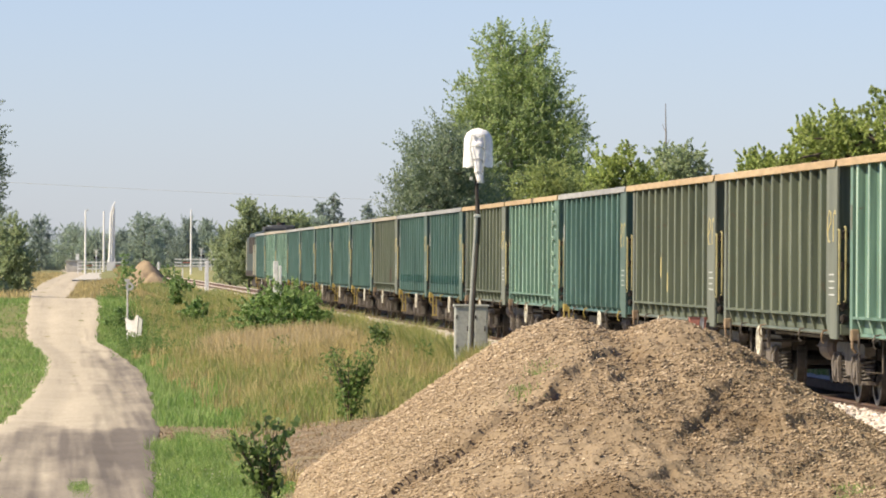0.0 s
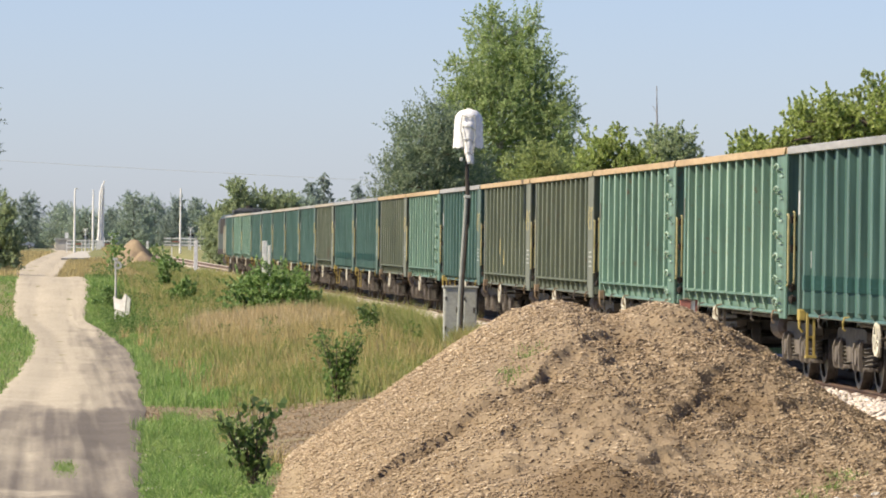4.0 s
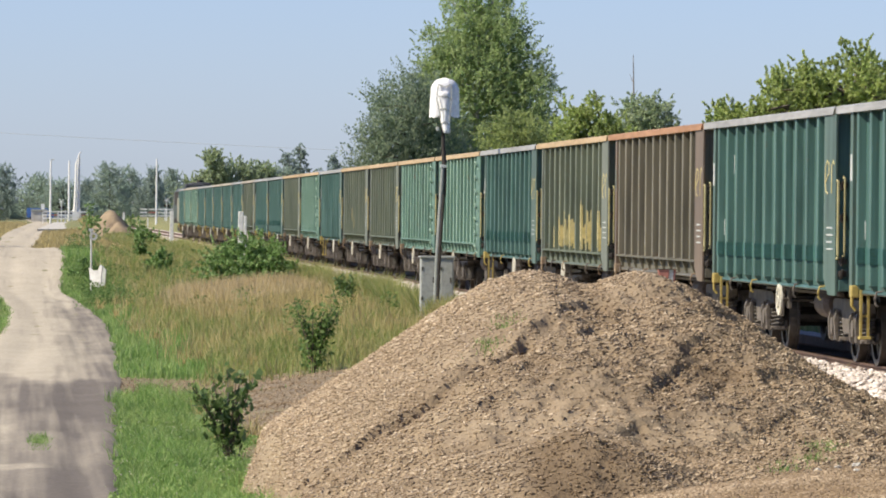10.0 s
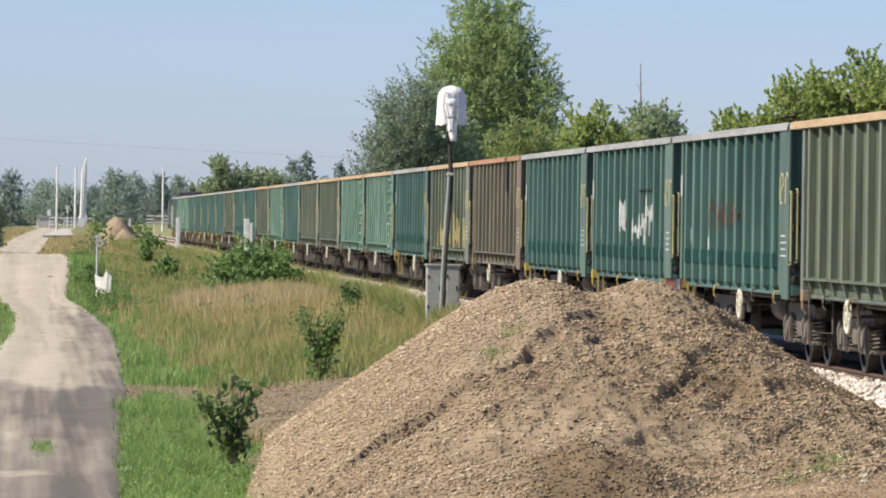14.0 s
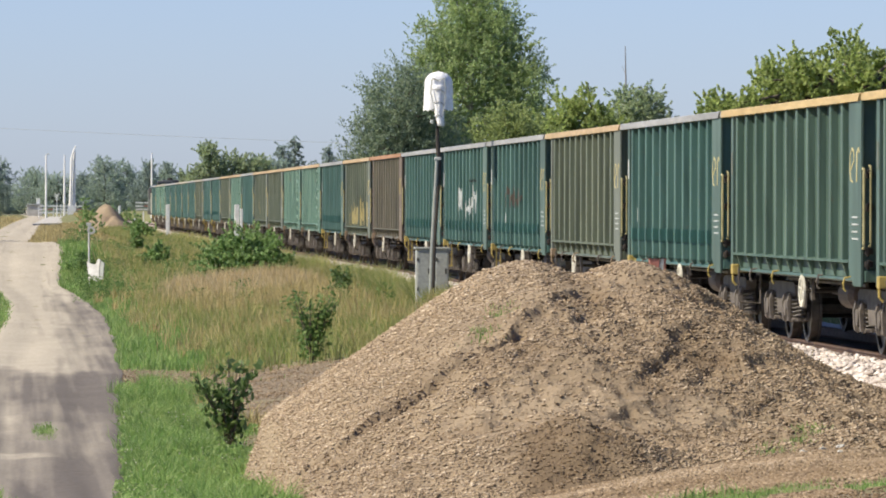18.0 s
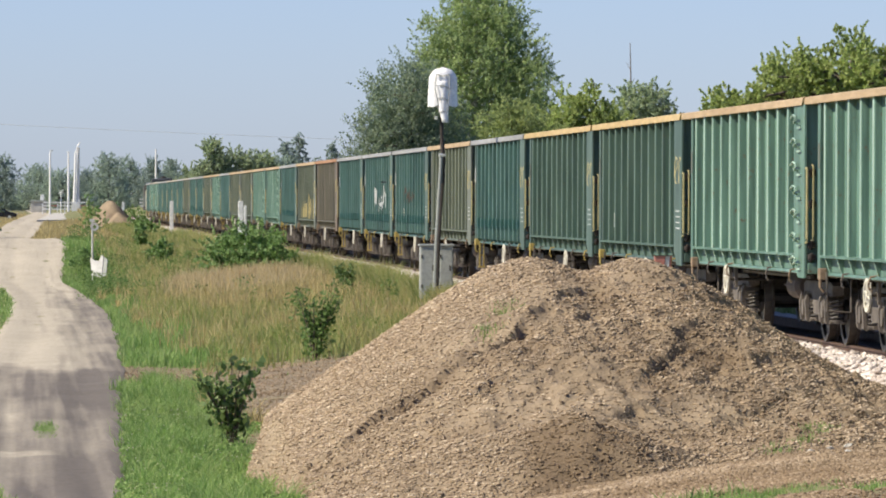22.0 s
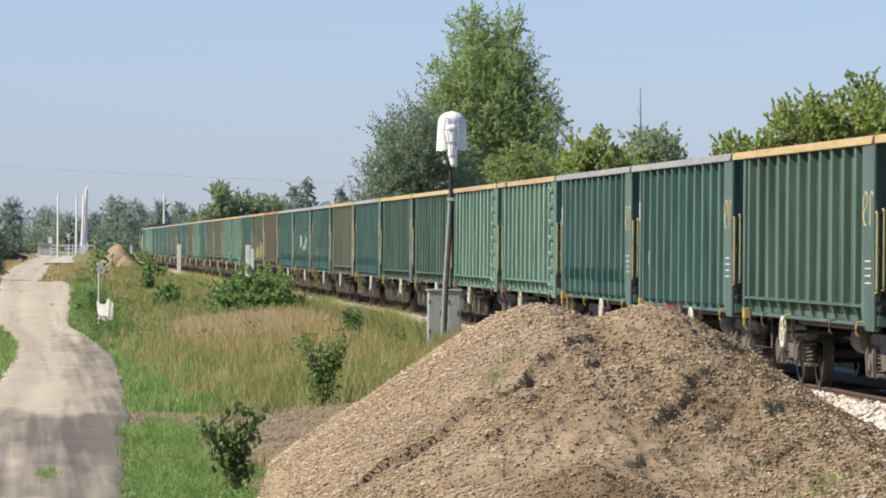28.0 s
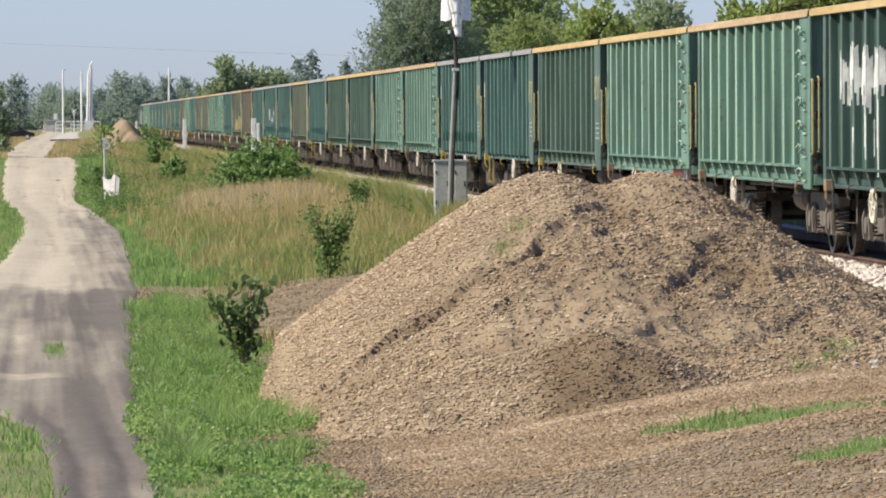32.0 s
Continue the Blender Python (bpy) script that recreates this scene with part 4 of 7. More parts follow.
    for y in (4.1, 6.4, 8.6):
        prism(bm, [(-1.33, 1.20), (1.33, 1.20), (1.33, 1.08), (0.3, 0.84), (-0.3, 0.84), (-1.33, 1.08)], "y", y - 0.08, y + 0.08)
    for y in (5.2, 7.5):
        prism(bm, [(-0.95, 1.20), (-0.35, 1.20), (-0.35, 1.0)], "y", y - 0.5, y + 0.5)
    part("underframe", bm, IRON, w)
    bm = tube(bmesh.new(), [(-0.98, 3.72, 0.84), (-0.98, 3.8, 0.84), (-0.98, 4.65, 0.84), (-0.98, 4.73, 0.84)], [0.13, 0.20, 0.20, 0.13], 16)
    box(bm, -1.02, -0.75, 4.1, 4.35, 0.98, 1.16)
    part("air_tank", bm, TANK, w, "brown air tank")
    bm = tube(bmesh.new(), [(-0.5, 7.0, 0.78), (-0.5, 7.6, 0.78)], 0.17, 12)
    box(bm, -0.6, -0.3, 7.1, 7.5, 0.8, 1.1)
    part("brake_cylinder", bm, IRON, w)
    bm = bmesh.new()
    tube(bm, [(-1.1, 2.6, 0.98), (-1.1, 9.8, 0.98)], 0.03, 6)
    tube(bm, [(-0.55, 0.3, 0.78), (-0.55, 12.2, 0.78)], 0.025, 6)
    part("brake_rod", bm, DUSTY, w)
    # hand wheel on its bracket
    bm = disc(bmesh.new(), (0, 0, 0), 0.215, "x", 0.013, 22, 0.172)
    disc(bm, (0, 0, 0), 0.05, "x", 0.016, 10)
    for k in range(3):
        a = k * math.pi / 3 + 0.3
        u, v = math.cos(a), math.sin(a)
        tube(bm, [(0, -0.18 * u, -0.18 * v), (0, 0.18 * u, 0.18 * v)], 0.012, 6)
    hw = part("hand_wheel", bm, CREAM_WHITE, w, "cream-painted brake hand wheel", at=(-1.50, 0, 0.86))
    hw.rotation_euler = (0, 0, radians(2))
    part("wheel_spindle", tube(bmesh.new(), [(-1.48, 0, 0.86), (-0.8, 0, 0.86)], 0.025, 6), IRON, w)
    part("wheel_bracket", box(bmesh.new(), -1.38, -1.34, -0.10, 0.10, 0.74, 1.10), DUSTY, w)
    part("brake_hanger", prism(bmesh.new(), [(-1.42, 1.10), (-1.34, 1.10), (-1.36, 0.62), (-1.40, 0.62)], "y", 0.55, 0.65), DUSTY, w)
    # couplers
    for y, s in ((0.0, -1), (L, 1)):
        bm = box(bmesh.new(), -0.13, 0.13, min(y, y + s * 0.40), max(y, y + s * 0.40), 0.93, 1.17)
        prism(bm, [(-0.22, y + s * 0.38), (0.24, y + s * 0.38), (0.20, y + s * 0.56), (0.02, y + s * 0.50), (-0.20, y + s * 0.575)], "z", 0.88, 1.22)
        part("coupler", bm, DUSTY, w)
        bm = tube(bmesh.new(), [(0.35, y, 0.9), (0.36, y + s * 0.2, 0.80), (0.36, y + s * 0.42, 0.62), (0.34, y + s * 0.54, 0.66)], 0.03, 6)
        part("brake_hose", bm, IRON, w)
    # yellow hand rails at the ends
    def loop(x, y, z0, z1, reach, r=0.015):
        bm = tube(bmesh.new(), [(x, y, z0), (x, y + reach, z0 + 0.01), (x, y + reach, z0 + 0.05), (x, y + reach, z1 - 0.05), (x, y + reach, z1 - 0.01), (x, y, z1)], r, 6)
        part("hand_rail", bm, RAIL_YELLOW, w, "faded yellow hand rail")
    loop(-1.555, 0.0, 1.47, 2.46, -0.10, 0.017)
    loop(-1.47, 0.035, 1.50, 2.50, -0.13)
    loop(-1.52, L, 2.22, 2.54, 0.14)
    loop(-1.52, L, 1.50, 1.86, 0.14)
    bm = bmesh.new()
    for x in (-1.25, -0.85):
        tube(bm, [(x, -0.14, 1.1), (x, -0.14, 3.2)], 0.02, 6)
    for k in range(6):
        tube(bm, [(-1.25, -0.14, 1.25 + 0.36 * k), (-0.85, -0.14, 1.25 + 0.36 * k)], 0.018, 6)
    for z in (1.2, 2.0, 2.9):
        box(bm, -1.27, -1.2, -0.14, 0.034, z, z + 0.06)
    part("end_ladder", bm, IRON, w)
    for z in (1.24, 1.40, 1.95, 2.36):
        bm = box(bmesh.new(), -1.53, -1.43, -0.07, 0.034, z, z + 0.075, 0.012)
        tube(bm, [(-1.50, -0.05, z - 0.02), (-1.49, -0.09, z + 0.09)], 0.02, 6)
        part("latch", bm, IRON, w)
    part("end_sill", box(bmesh.new(), -1.53, 1.53, -0.05, 0.034, 1.06, 1.20, 0.01), P_TEAL, w)
    bm = bmesh.new()
    tube(bm, [(-1.50, 12.4, 1.14), (-1.58, 12.4, 1.05), (-1.58, 12.4, 0.90), (-1.53, 12.4, 0.84)], 0.02, 6)
    box(bm, -1.60, -1.50, 12.30, 12.50, 1.00, 1.15, 0.015)
    tube(bm, [(-1.5, 12.5, 1.05), (-0.3, 12.7, 1.0)], 0.02, 6)
    part("uncoupling_lever", bm, metal, w, "yellow uncoupling lever" if metal is YELLOW else "rusty uncoupling lever")
    bm = bmesh.new()
    if kind == "plain":
        box(bm, -1.52, -1.49, 12.10, 12.16, 0.52, 1.1)
        box(bm, -1.43, -1.40, 12.10, 12.16, 0.52, 1.1)
        box(bm, -1.53, -1.39, 12.02, 12.22, 0.49, 0.525)
        box(bm, -1.52, -1.40, 12.11, 12.15, 0.76, 0.79)
        part("foot_step", bm, YELLOW, w, "yellow foot step")
    else:
        tube(bm, [(-1.52, 12.2, 1.1), (-1.52, 12.2, 0.60), (-1.20, 12.2, 0.58), (-1.20, 12.2, 1.0)], 0.016, 6)
        part("foot_step", bm, DUSTY, w)
    for y in (1.55, 3.9, 8.3, 10.6):
        bm = tube(bmesh.new(), [(-1.46, 0, 1.10), (-1.545, 0, 1.09), (-1.565, 0, 1.02), (-1.56, 0, 0.95), (-1.53, 0, 0.92)], 0.015, 6)
        part("hook", bm, metal if y in (1.55, 8.3) else DUSTY, w, at=(0, y, 0))
    build_bogie(w, 2.05)
    build_bogie(w, L - 2.05)
    if kind == "hooks":
        bm = tube(bmesh.new(), [(-1.572, 1.02, 0.0), (-1.63, 0.98, 0.045), (-1.65, 0.60, 0.085), (-1.64, 0.42, 0.06), (-1.65, 0.40, 0.02), (-1.64, 0.60, -0.02), (-1.572, 0.72, -0.03)], 0.014, 6)
        box(bm, -1.60, -1.572, 0.30, 0.62, -0.10, -0.07)
        st = part("bent_step", bm, P_LIGHT, w, at=(0, 0, 1.20))
        for k in range(1, 7):
            again(st, (0, 0, 1.20 + 0.315 * k), w)
    else:
        # a hand-painted loop and stroke on the plate, and small plain bars below
        def mark(pts, r=0.010):
            one, two = [], []
            for i, p in enumerate(pts):
                a, b = pts[max(i - 1, 0)], pts[min(i + 1, len(pts) - 1)]
                d = Vector((b[0] - a[0], b[1] - a[1])).normalized() * r
                one.append((p[0] - 2.6 * d.y, p[1] + d.x))
                two.append((p[0] + 2.6 * d.y, p[1] - d.x))
            bm = prism(bmesh.new(), one + two[::-1], "x", -1.581, -1.574)
            part("paint_mark", bm, SCRAWL_YELLOW, w, "hand-painted yellow mark")
        mark([(0.90, 2.44), (0.58, 2.56), (0.60, 2.68), (0.76, 2.72), (0.90, 2.62), (0.92, 2.44), (0.84, 2.32), (0.66, 2.30)])
        mark([(0.36, 2.30), (0.34, 2.66), (0.22, 2.72), (0.14, 2.66)])
        for k in range(4):
            part("stencil_bar", box(bmesh.new(), -1.581, -1.574, 0.22 + 0.05 * (k % 2), 0.74, 1.58 + 0.09 * k, 1.60 + 0.09 * k), STEEL, w)
    part("stencil_bar", box(bmesh.new(), -1.572, -1.564, L - 0.20, L - 0.06, 2.45, 2.78), STEEL if kind == "plain" else PLATE, w)
    if kind == "plain":
        part("label_plate", box(bmesh.new(), -1.476, -1.464, L - 0.70, L - 0.52, 1.72, 1.95), STEEL, w, "small pale data plate")
    return w


PAINTED = {"side_wall", "bay_wall", "rib", "ledge", "corner_plate", "corner_post", "end_wall", "end_sill", "bottom_chord", "bent_step"}


def recolour(w, body, face, rim, plate):
    for o in w.children_recursive:
        name = o.name.split(".")[0]
        m = plate if name in ("corner_plate", "corner_post") else body if name in PAINTED else rim if name in ("top_rim", "end_rim") else None
        if m:
            o.material_slots[0].link = "OBJECT"
            o.material_slots[0].material = m
        if name == "bent_step":
            o.material_slots[0].material = face
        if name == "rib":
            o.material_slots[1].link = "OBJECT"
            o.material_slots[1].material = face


# from the one that comes last into view to the one behind the engine: paint, rim, plate
RAKE = [
    ("dark", "yellow", "rusty"), ("light", "tan", "hooks"), ("light", "yellow", "hooks"), ("green", "yellow", "gusset"), ("teal", "grey", "plain"), ("teal", "grey", "plain"),
    ("light", "tan", "hooks"), ("light", "tan", "hooks"), ("green", "yellow", "gusset"), ("green", "yellow", "gusset"), ("teal", "grey", "plain"), ("olive", "tan", "rusty"),
    ("teal", "grey", "plain"), ("teal", "grey", "plain"), ("teal", "grey", "plain"), ("brown", "rust", "rusty"), ("olive", "tan", "rusty"), ("teal", "grey", "plain"),
    ("light", "tan", "hooks"), ("light", "tan", "hooks"), ("olive", "tan", "rusty"), ("olive", "tan", "rusty"), ("teal", "grey", "plain"), ("light", "tan", "hooks"),
    ("olive", "tan", "rusty"), ("teal", "grey", "plain"), ("teal", "grey", "plain"), ("olive", "tan", "rusty"), ("teal", "grey", "plain"), ("teal", "tan", "plain"),
    ("teal", "tan", "plain"), ("teal", "grey", "plain"), ("teal", "grey", "plain"), ("light", "tan", "hooks"), ("light", "tan", "hooks"), ("teal", "grey", "plain"),
]
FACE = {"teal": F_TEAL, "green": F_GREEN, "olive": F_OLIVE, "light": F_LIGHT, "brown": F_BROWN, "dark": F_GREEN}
BODY = {"teal": (P_TEAL, "weathered teal green"), "green": (P_GREEN, "faded dark green"), "olive": (P_OLIVE, "dusty olive grey"), "light": (P_LIGHT, "pale mint green"), "brown": (P_BROWN, "dusty rust brown"), "dark": (P_DARK, "dark bottle green")}
RIMS = {"tan": (RIM_TAN, "tan"), "rust": (RIM_RUST, "rusty"), "grey": (RIM_GREY, "grey"), "pale": (RIM_TAN_HAZE, "pale"), "yellow": (RIM_YELLOW, "yellow")}
FIRST = -8


def rake_y(n):
    """Where the near end of wagon n stands at the start."""
    return -79.87 + PITCH * (n - 1)


def gone(t):
    """How far the train has run after t seconds: it gathers speed a little."""
    return 8.024 * t + 0.0087 * t * t


def build_train():
    first = {k: build_wagon(k) for k in ("plain", "gusset", "rusty", "hooks")}
    used, made = set(), {}
    for i, (body, rim, kind) in enumerate(RAKE):
        w = first[kind] if kind not in used else copy_thing(first[kind], pose(0, 0, 0))
        used.add(kind)
        made[i + FIRST] = w
    for i, (body, rim, kind) in enumerate(RAKE):
        w = made[i + FIRST]
        # far tan rims take the colour greyed for haze
        rim = "pale" if rim == "tan" and i + FIRST >= 17 else rim
        # the brake wheel stands mid-way on some, near the far bogie on others
        mid = rim == "grey" or i in (8, 9)
        for o in w.children:
            if o.name.split(".")[0] in ("hand_wheel", "wheel_spindle", "wheel_bracket", "brake_hanger"):
                o.location.y = 5.75 if mid else 8.85
        recolour(w, BODY[body][0], FACE[body], RIMS[rim][0], BODY[body][0] if kind == "hooks" else {"teal": PLATE_GREEN, "green": PLATE_GREEN, "dark": PLATE_GREEN, "brown": PLATE_RUST}.get(body, PLATE))
        tagged(w, BODY[body][1] + " open freight wagon, ribbed sides, " + RIMS[rim][1] + " top rim")
        w.location = (TRACK_X, rake_y(i + FIRST), 0)
    return made


wagons = build_train()


def scrawl(w, strokes, material, label, ragged=0.3, foot=1.0):
    """Paint daubed on a wagon's ribbed wall: strokes (from, to, bottom, top), laid over wall, ribs and the ribs' flanks, each piece with a ragged edge."""
    for y0, y1, z0, z1 in strokes:
        h = z1 - z0
        rng = random.Random(int(1000 * y0 + 77 * z0))
        def comb(a, b, step):
            n = max(1, int((b - a) / step + 0.5))
            low, high = [], []
            for k in range(n):
                p, q = a + (b - a) * k / n, a + (b - a) * (k + 1) / n
                lo, hi = foot * ragged * rng.random() ** 1.5, ragged * rng.random() ** (1.5 * foot)
                f = 0.92 / max(lo + hi, 0.92)
                low += [(p, z0 + lo * f * h), (q, z0 + lo * f * h)]
                high += [(p, z1 - hi * f * h), (q - 0.3 * (q - p), z1 - hi * f * h + 0.02)]
            return low + high[::-1]
        def patch(a, b, x0, x1):
            if b - a > 0.02:
                part("paint_patch", prism(bmesh.new(), comb(a, b, 0.08), "x", x0, x1), material, w, label)
        edge = y0
        for k, r in enumerate(RIB_Y + [99.0]):
            if r + 0.065 < y0:
                continue
            patch(max(edge, y0), min(r - 0.085, y1), -1.470, -1.464)
            if r - 0.065 > y1:
                break
            if r - 0.085 > y0 and y1 - y0 > 0.7:
                part("paint_patch", prism(bmesh.new(), comb(-1.560, -1.468, 0.031), "y", r - 0.080, r - 0.074), material, w, label)
            patch(max(y0, r - 0.065), min(y1, r + 0.065), -1.570, -1.564)
            edge = r + 0.085

# ---- plants ----
def ball(rng, n):
    v = rng.standard_normal((n, 3))
    v /= np.linalg.norm(v, axis=1)[:, None]
    return v * (rng.random((n, 1)) ** 0.45)


def leaf_quads(rng, pts, size, up=0.3, slim=0.55):
    """A folded four-cornered leaf at each point, turned at random."""
    n = len(pts)
    d = rng.standard_normal((n, 3)) + np.array([0, 0, up])
    d /= np.linalg.norm(d, axis=1)[:, None]
    e = np.cross(d, rng.standard_normal((n, 3)))
    e /= np.linalg.norm(e, axis=1)[:, None] + 1e-9
    s = (size * (0.6 + 0.8 * rng.random(n)))[:, None] if np.ndim(size) == 0 else (size * (0.6 + 0.8 * rng.random(n)))[:, None]
    v = np.stack([pts - d * s, pts + e * s * slim, pts + d * s, pts - e * s * slim], 1)
    return v.reshape(-1, 3), np.arange(4 * n).reshape(n, 4)


def crown(rng, blobs, per, size, clump=0.5, up=0.3):
    """Leaves along short twigs that spread from the blobs; blobs are (x, y, z, rx, ry, rz, share)."""
    pts = []
    total = sum(b[6] for b in blobs)
    for x, y, z, rx, ry, rz, share in blobs:
        k = max(4, int(per * share / total / 24))
        off = ball(rng, k) * np.array([rx, ry, rz])
        out = off / (np.array([rx, ry, rz]) + 1e-6)
        d = 0.9 * out + 0.55 * rng.standard_normal((k, 3)) + np.array([0, 0, 0.55 * np.sign(up + 0.01)])
        d *= (clump * (0.6 + 0.9 * rng.random(k)) / np.linalg.norm(d, axis=1))[:, None]
        s = np.linspace(0, 1, 24)[None, :, None]
        p = (off + np.array([x, y, z]))[:, None] + d[:, None] * s * 1.3 + rng.standard_normal((k, 24, 3)) * (0.15 * clump) * (1.15 - s)
        pts.append(p.reshape(-1, 3))
    return leaf_quads(rng, np.concatenate(pts), size, up)


def limbs(bm, rng, base, top, r, blobs, seg=7):
    """A trunk from base to top, and a limb into each blob."""
    b, t = Vector(base), Vector(top)
    n = 6
    pts = [b.lerp(t, k / n) + Vector((rng.normal(0, 0.03), rng.normal(0, 0.03), 0)) * (t - b).length * 0.25 * (0 < k < n) for k in range(n + 1)]
    tube(bm, pts, [r * (1 - 0.85 * k / n) for k in range(n + 1)], seg)
    for x, y, z, rx, ry, rz, _ in blobs:
        c = Vector((x, y, z))
        k = min(max((c.z - 0.45 * max(rx, ry) - b.z) / max((t - b).z, 0.1), 0.12), 0.9)
        s = b.lerp(t, k)
        tube(bm, [s, s.lerp(c, 0.5) + Vector((0, 0, 0.12 * (c - s).length)), c], [r * 0.45 * (1 - 0.6 * k), r * 0.25, r * 0.08], 5)


def tree(name, label, base, top, r, blobs, per, size, leaf, bark, clump, seed, category="tree", group="", up=0.3):
    rng = np.random.default_rng(seed)
    e = thing(name, label, category, group)
    bm = bmesh.new()
    limbs(bm, rng, base, top, r, blobs)
    part("trunk", bm, bark, e)
    v, f = crown(rng, blobs, per, size, clump, up)
    sheet("crown", v, f, leaf, e)
    return e


def free_blobs(rng, cx, cy, z0, z1, rx, n, shape="egg"):
    """Blobs that fill a crown between two heights."""
    out = []
    for k in range(n):
        u = (k + rng.random()) / n
        z = z0 + (z1 - z0) * u
        w = {"egg": math.sin(math.pi * min(0.95, 0.20 + 0.74 * u)) ** 0.8, "cone": 1.02 - 0.94 * u, "dome": math.sqrt(max(0.06, 1 - u * u))}[shape]
        a = k * 2.4 + rng.random()
        d = rx * w * (0.25 + 0.6 * math.sqrt(rng.random()))
        s = rx * (0.18 + 0.27 * w) * (0.8 + 0.5 * rng.random())
        out.append((cx + d * math.cos(a), cy + d * math.sin(a), z, s, s, s * 0.9, s * s))
    return out


def gz(x, y):
    return float(ground_z(np.array(float(x)), np.array(float(y))))


def plant_trees():
    rng = np.random.default_rng(3)
    # the big birch behind the train, with tall shoots
    g = gz(17.5, 220)
    bl = free_blobs(rng, 18.05, 220, 3.0, 10.0, 2.75, 44) + [(17.3, 220, 10.4, 0.6, 0.7, 0.8, 0.7), (16.7, 220, 10.3, 0.35, 0.35, 0.8, 0.4), (18.4, 220, 10.4, 0.6, 0.55, 0.7, 0.7), (19.05, 220, 10.8, 0.25, 0.28, 0.6, 0.3), (17.2, 220, 11.0, 0.3, 0.3, 0.4, 0.25), (15.6, 220, 9.0, 0.22, 0.3, 0.4, 0.15), (20.2, 219, 5.2, 0.5, 0.7, 1.0, 0.8), (20.0, 219, 7.4, 0.5, 0.6, 0.9, 0.7), (16.0, 219, 7.6, 0.6, 0.6, 0.7, 0.7)]
    tree("birch_tree", "tall leafy birch with pale trunk and ragged top shoots", (17.8, 220, g), (17.6, 220, 10.6), 0.24, bl, 130000, 0.050, LEAF_BIRCH, BIRCH_BARK, 0.4, 11, "tree", up=0.3)
    bl = free_blobs(rng, 14.7, 212, 0.4, 6.7, 2.0, 30) + [(12.9, 212, 4.6, 0.3, 0.4, 0.5, 0.3), (13.4, 212, 6.0, 0.35, 0.4, 0.5, 0.3), (14.5, 212, 6.9, 0.3, 0.4, 0.4, 0.25), (12.6, 212, 3.4, 0.4, 0.4, 0.5, 0.4)]
    tree("willow_tree", "grey-green willow with upright shoots behind the railway", (14.8, 212, gz(14.8, 212)), (14.6, 212, 6.6), 0.2, bl, 70000, 0.050, LEAF_WILLOW, BARK, 0.6, 12, up=0.8)
    bl = free_blobs(rng, 17.2, 196, 0.5, 5.2, 2.0, 26, "dome")
    tree("willow_shrub", "rounded dense green shrub in front of the birch", (17.2, 196, gz(17.2, 196)), (17.2, 196, 4.2), 0.12, bl, 60000, 0.045, LEAF_OLIVE, BARK, 0.28, 13, "shrub")
    # lower trees and dead poles
    bl = free_blobs(rng, 20.1, 200, 0.8, 5.5, 2.5, 36) + [(20.3, 200, 6.2, 0.2, 0.2, 0.35, 0.15)] + [(x, 199.5, z, 0.5, 0.5, 0.5, 0.6) for x, z in ((18.7, 4.4), (19.2, 4.9), (19.7, 5.2), (20.2, 5.6), (20.7, 5.1), (21.3, 4.6), (19.6, 4.5), (20.6, 4.5))]
    tree("young_tree", "bright green young tree with a pointed top", (20.4, 200, gz(20.4, 200)), (20.4, 200, 6.4), 0.1, bl, 80000, 0.052, LEAF_BRIGHT, BARK, 0.18, 14)
    bl = free_blobs(rng, 22.5, 203, 1.0, 6.0, 2.2, 32) + [(x, 202.5, z, 0.5, 0.5, 0.5, 0.6) for x, z in ((21.7, 4.8), (22.2, 5.4), (22.8, 5.5), (23.4, 5.0), (22.5, 4.8), (23.9, 4.5))]
    tree("young_tree", "small green tree around a dead pole", (22.3, 203, gz(22.3, 203)), (22.3, 203, 5.4), 0.1, bl, 60000, 0.052, LEAF_PALE, BARK, 0.20, 15)
    bl = free_blobs(rng, 18.3, 199, 0.8, 4.5, 1.2, 10)
    tree("young_tree", "low green tree behind the railway", (18.9, 199, gz(18.9, 199)), (18.9, 199, 4.0), 0.08, [(b[0] + 0.8, *b[1:]) for b in bl], 24000, 0.055, LEAF_BRIGHT, BARK, 0.35, 16)
    for x, top in ((22.3, 7.9), (24.0, 5.4)):
        bm = bmesh.new()
        z = gz(x, 205)
        tube(bm, [(x, 205, z), (x + 0.05, 205, top * 0.6), (x - 0.02, 205, top)], [0.07, 0.05, 0.012], 6)
        for k in range(7):
            h = top * (0.45 + 0.07 * k)
            s = 1 if k % 2 else -1
            tube(bm, [(x, 205, h), (x + s * 0.35 * (1 - 0.1 * k), 205.1, h + 0.3)], [0.02, 0.006], 4)
        tagged(part("dead_tree", bm, DEADWOOD), "bare dead tree standing like a pole", "tree")
    # broad tree nearer the camera
    bl = [(*b[:6], 0.35 * b[6]) for b in free_blobs(rng, 24.4, 165, 0.8, 6.0, 3.4, 40, "dome") + free_blobs(rng, 21.9, 166, 0.8, 5.0, 2.4, 26, "dome")]
    for k in range(170):
        x = 19.9 + 9.0 * rng.random()
        top = 7.15 - 0.105 * (x - 24.8) ** 2 * (1.0 if x < 24.8 else 0.6) + 0.25 * math.sin(3.1 * x) - 0.15 * math.sin(7.3 * x)
        bl.append((x, 163.2 + 3 * rng.random(), top - 0.52 - 2.4 * rng.random() ** 1.2, 0.60, 0.60, 0.52, 0.8))
    tree("walnut_tree", "broad bright green tree with a rounded crown", (24.6, 165, gz(24.6, 165)), (24.6, 165, 5.6), 0.25, bl, 190000, 0.055, LEAF_BRIGHT, BARK, 0.15, 17)
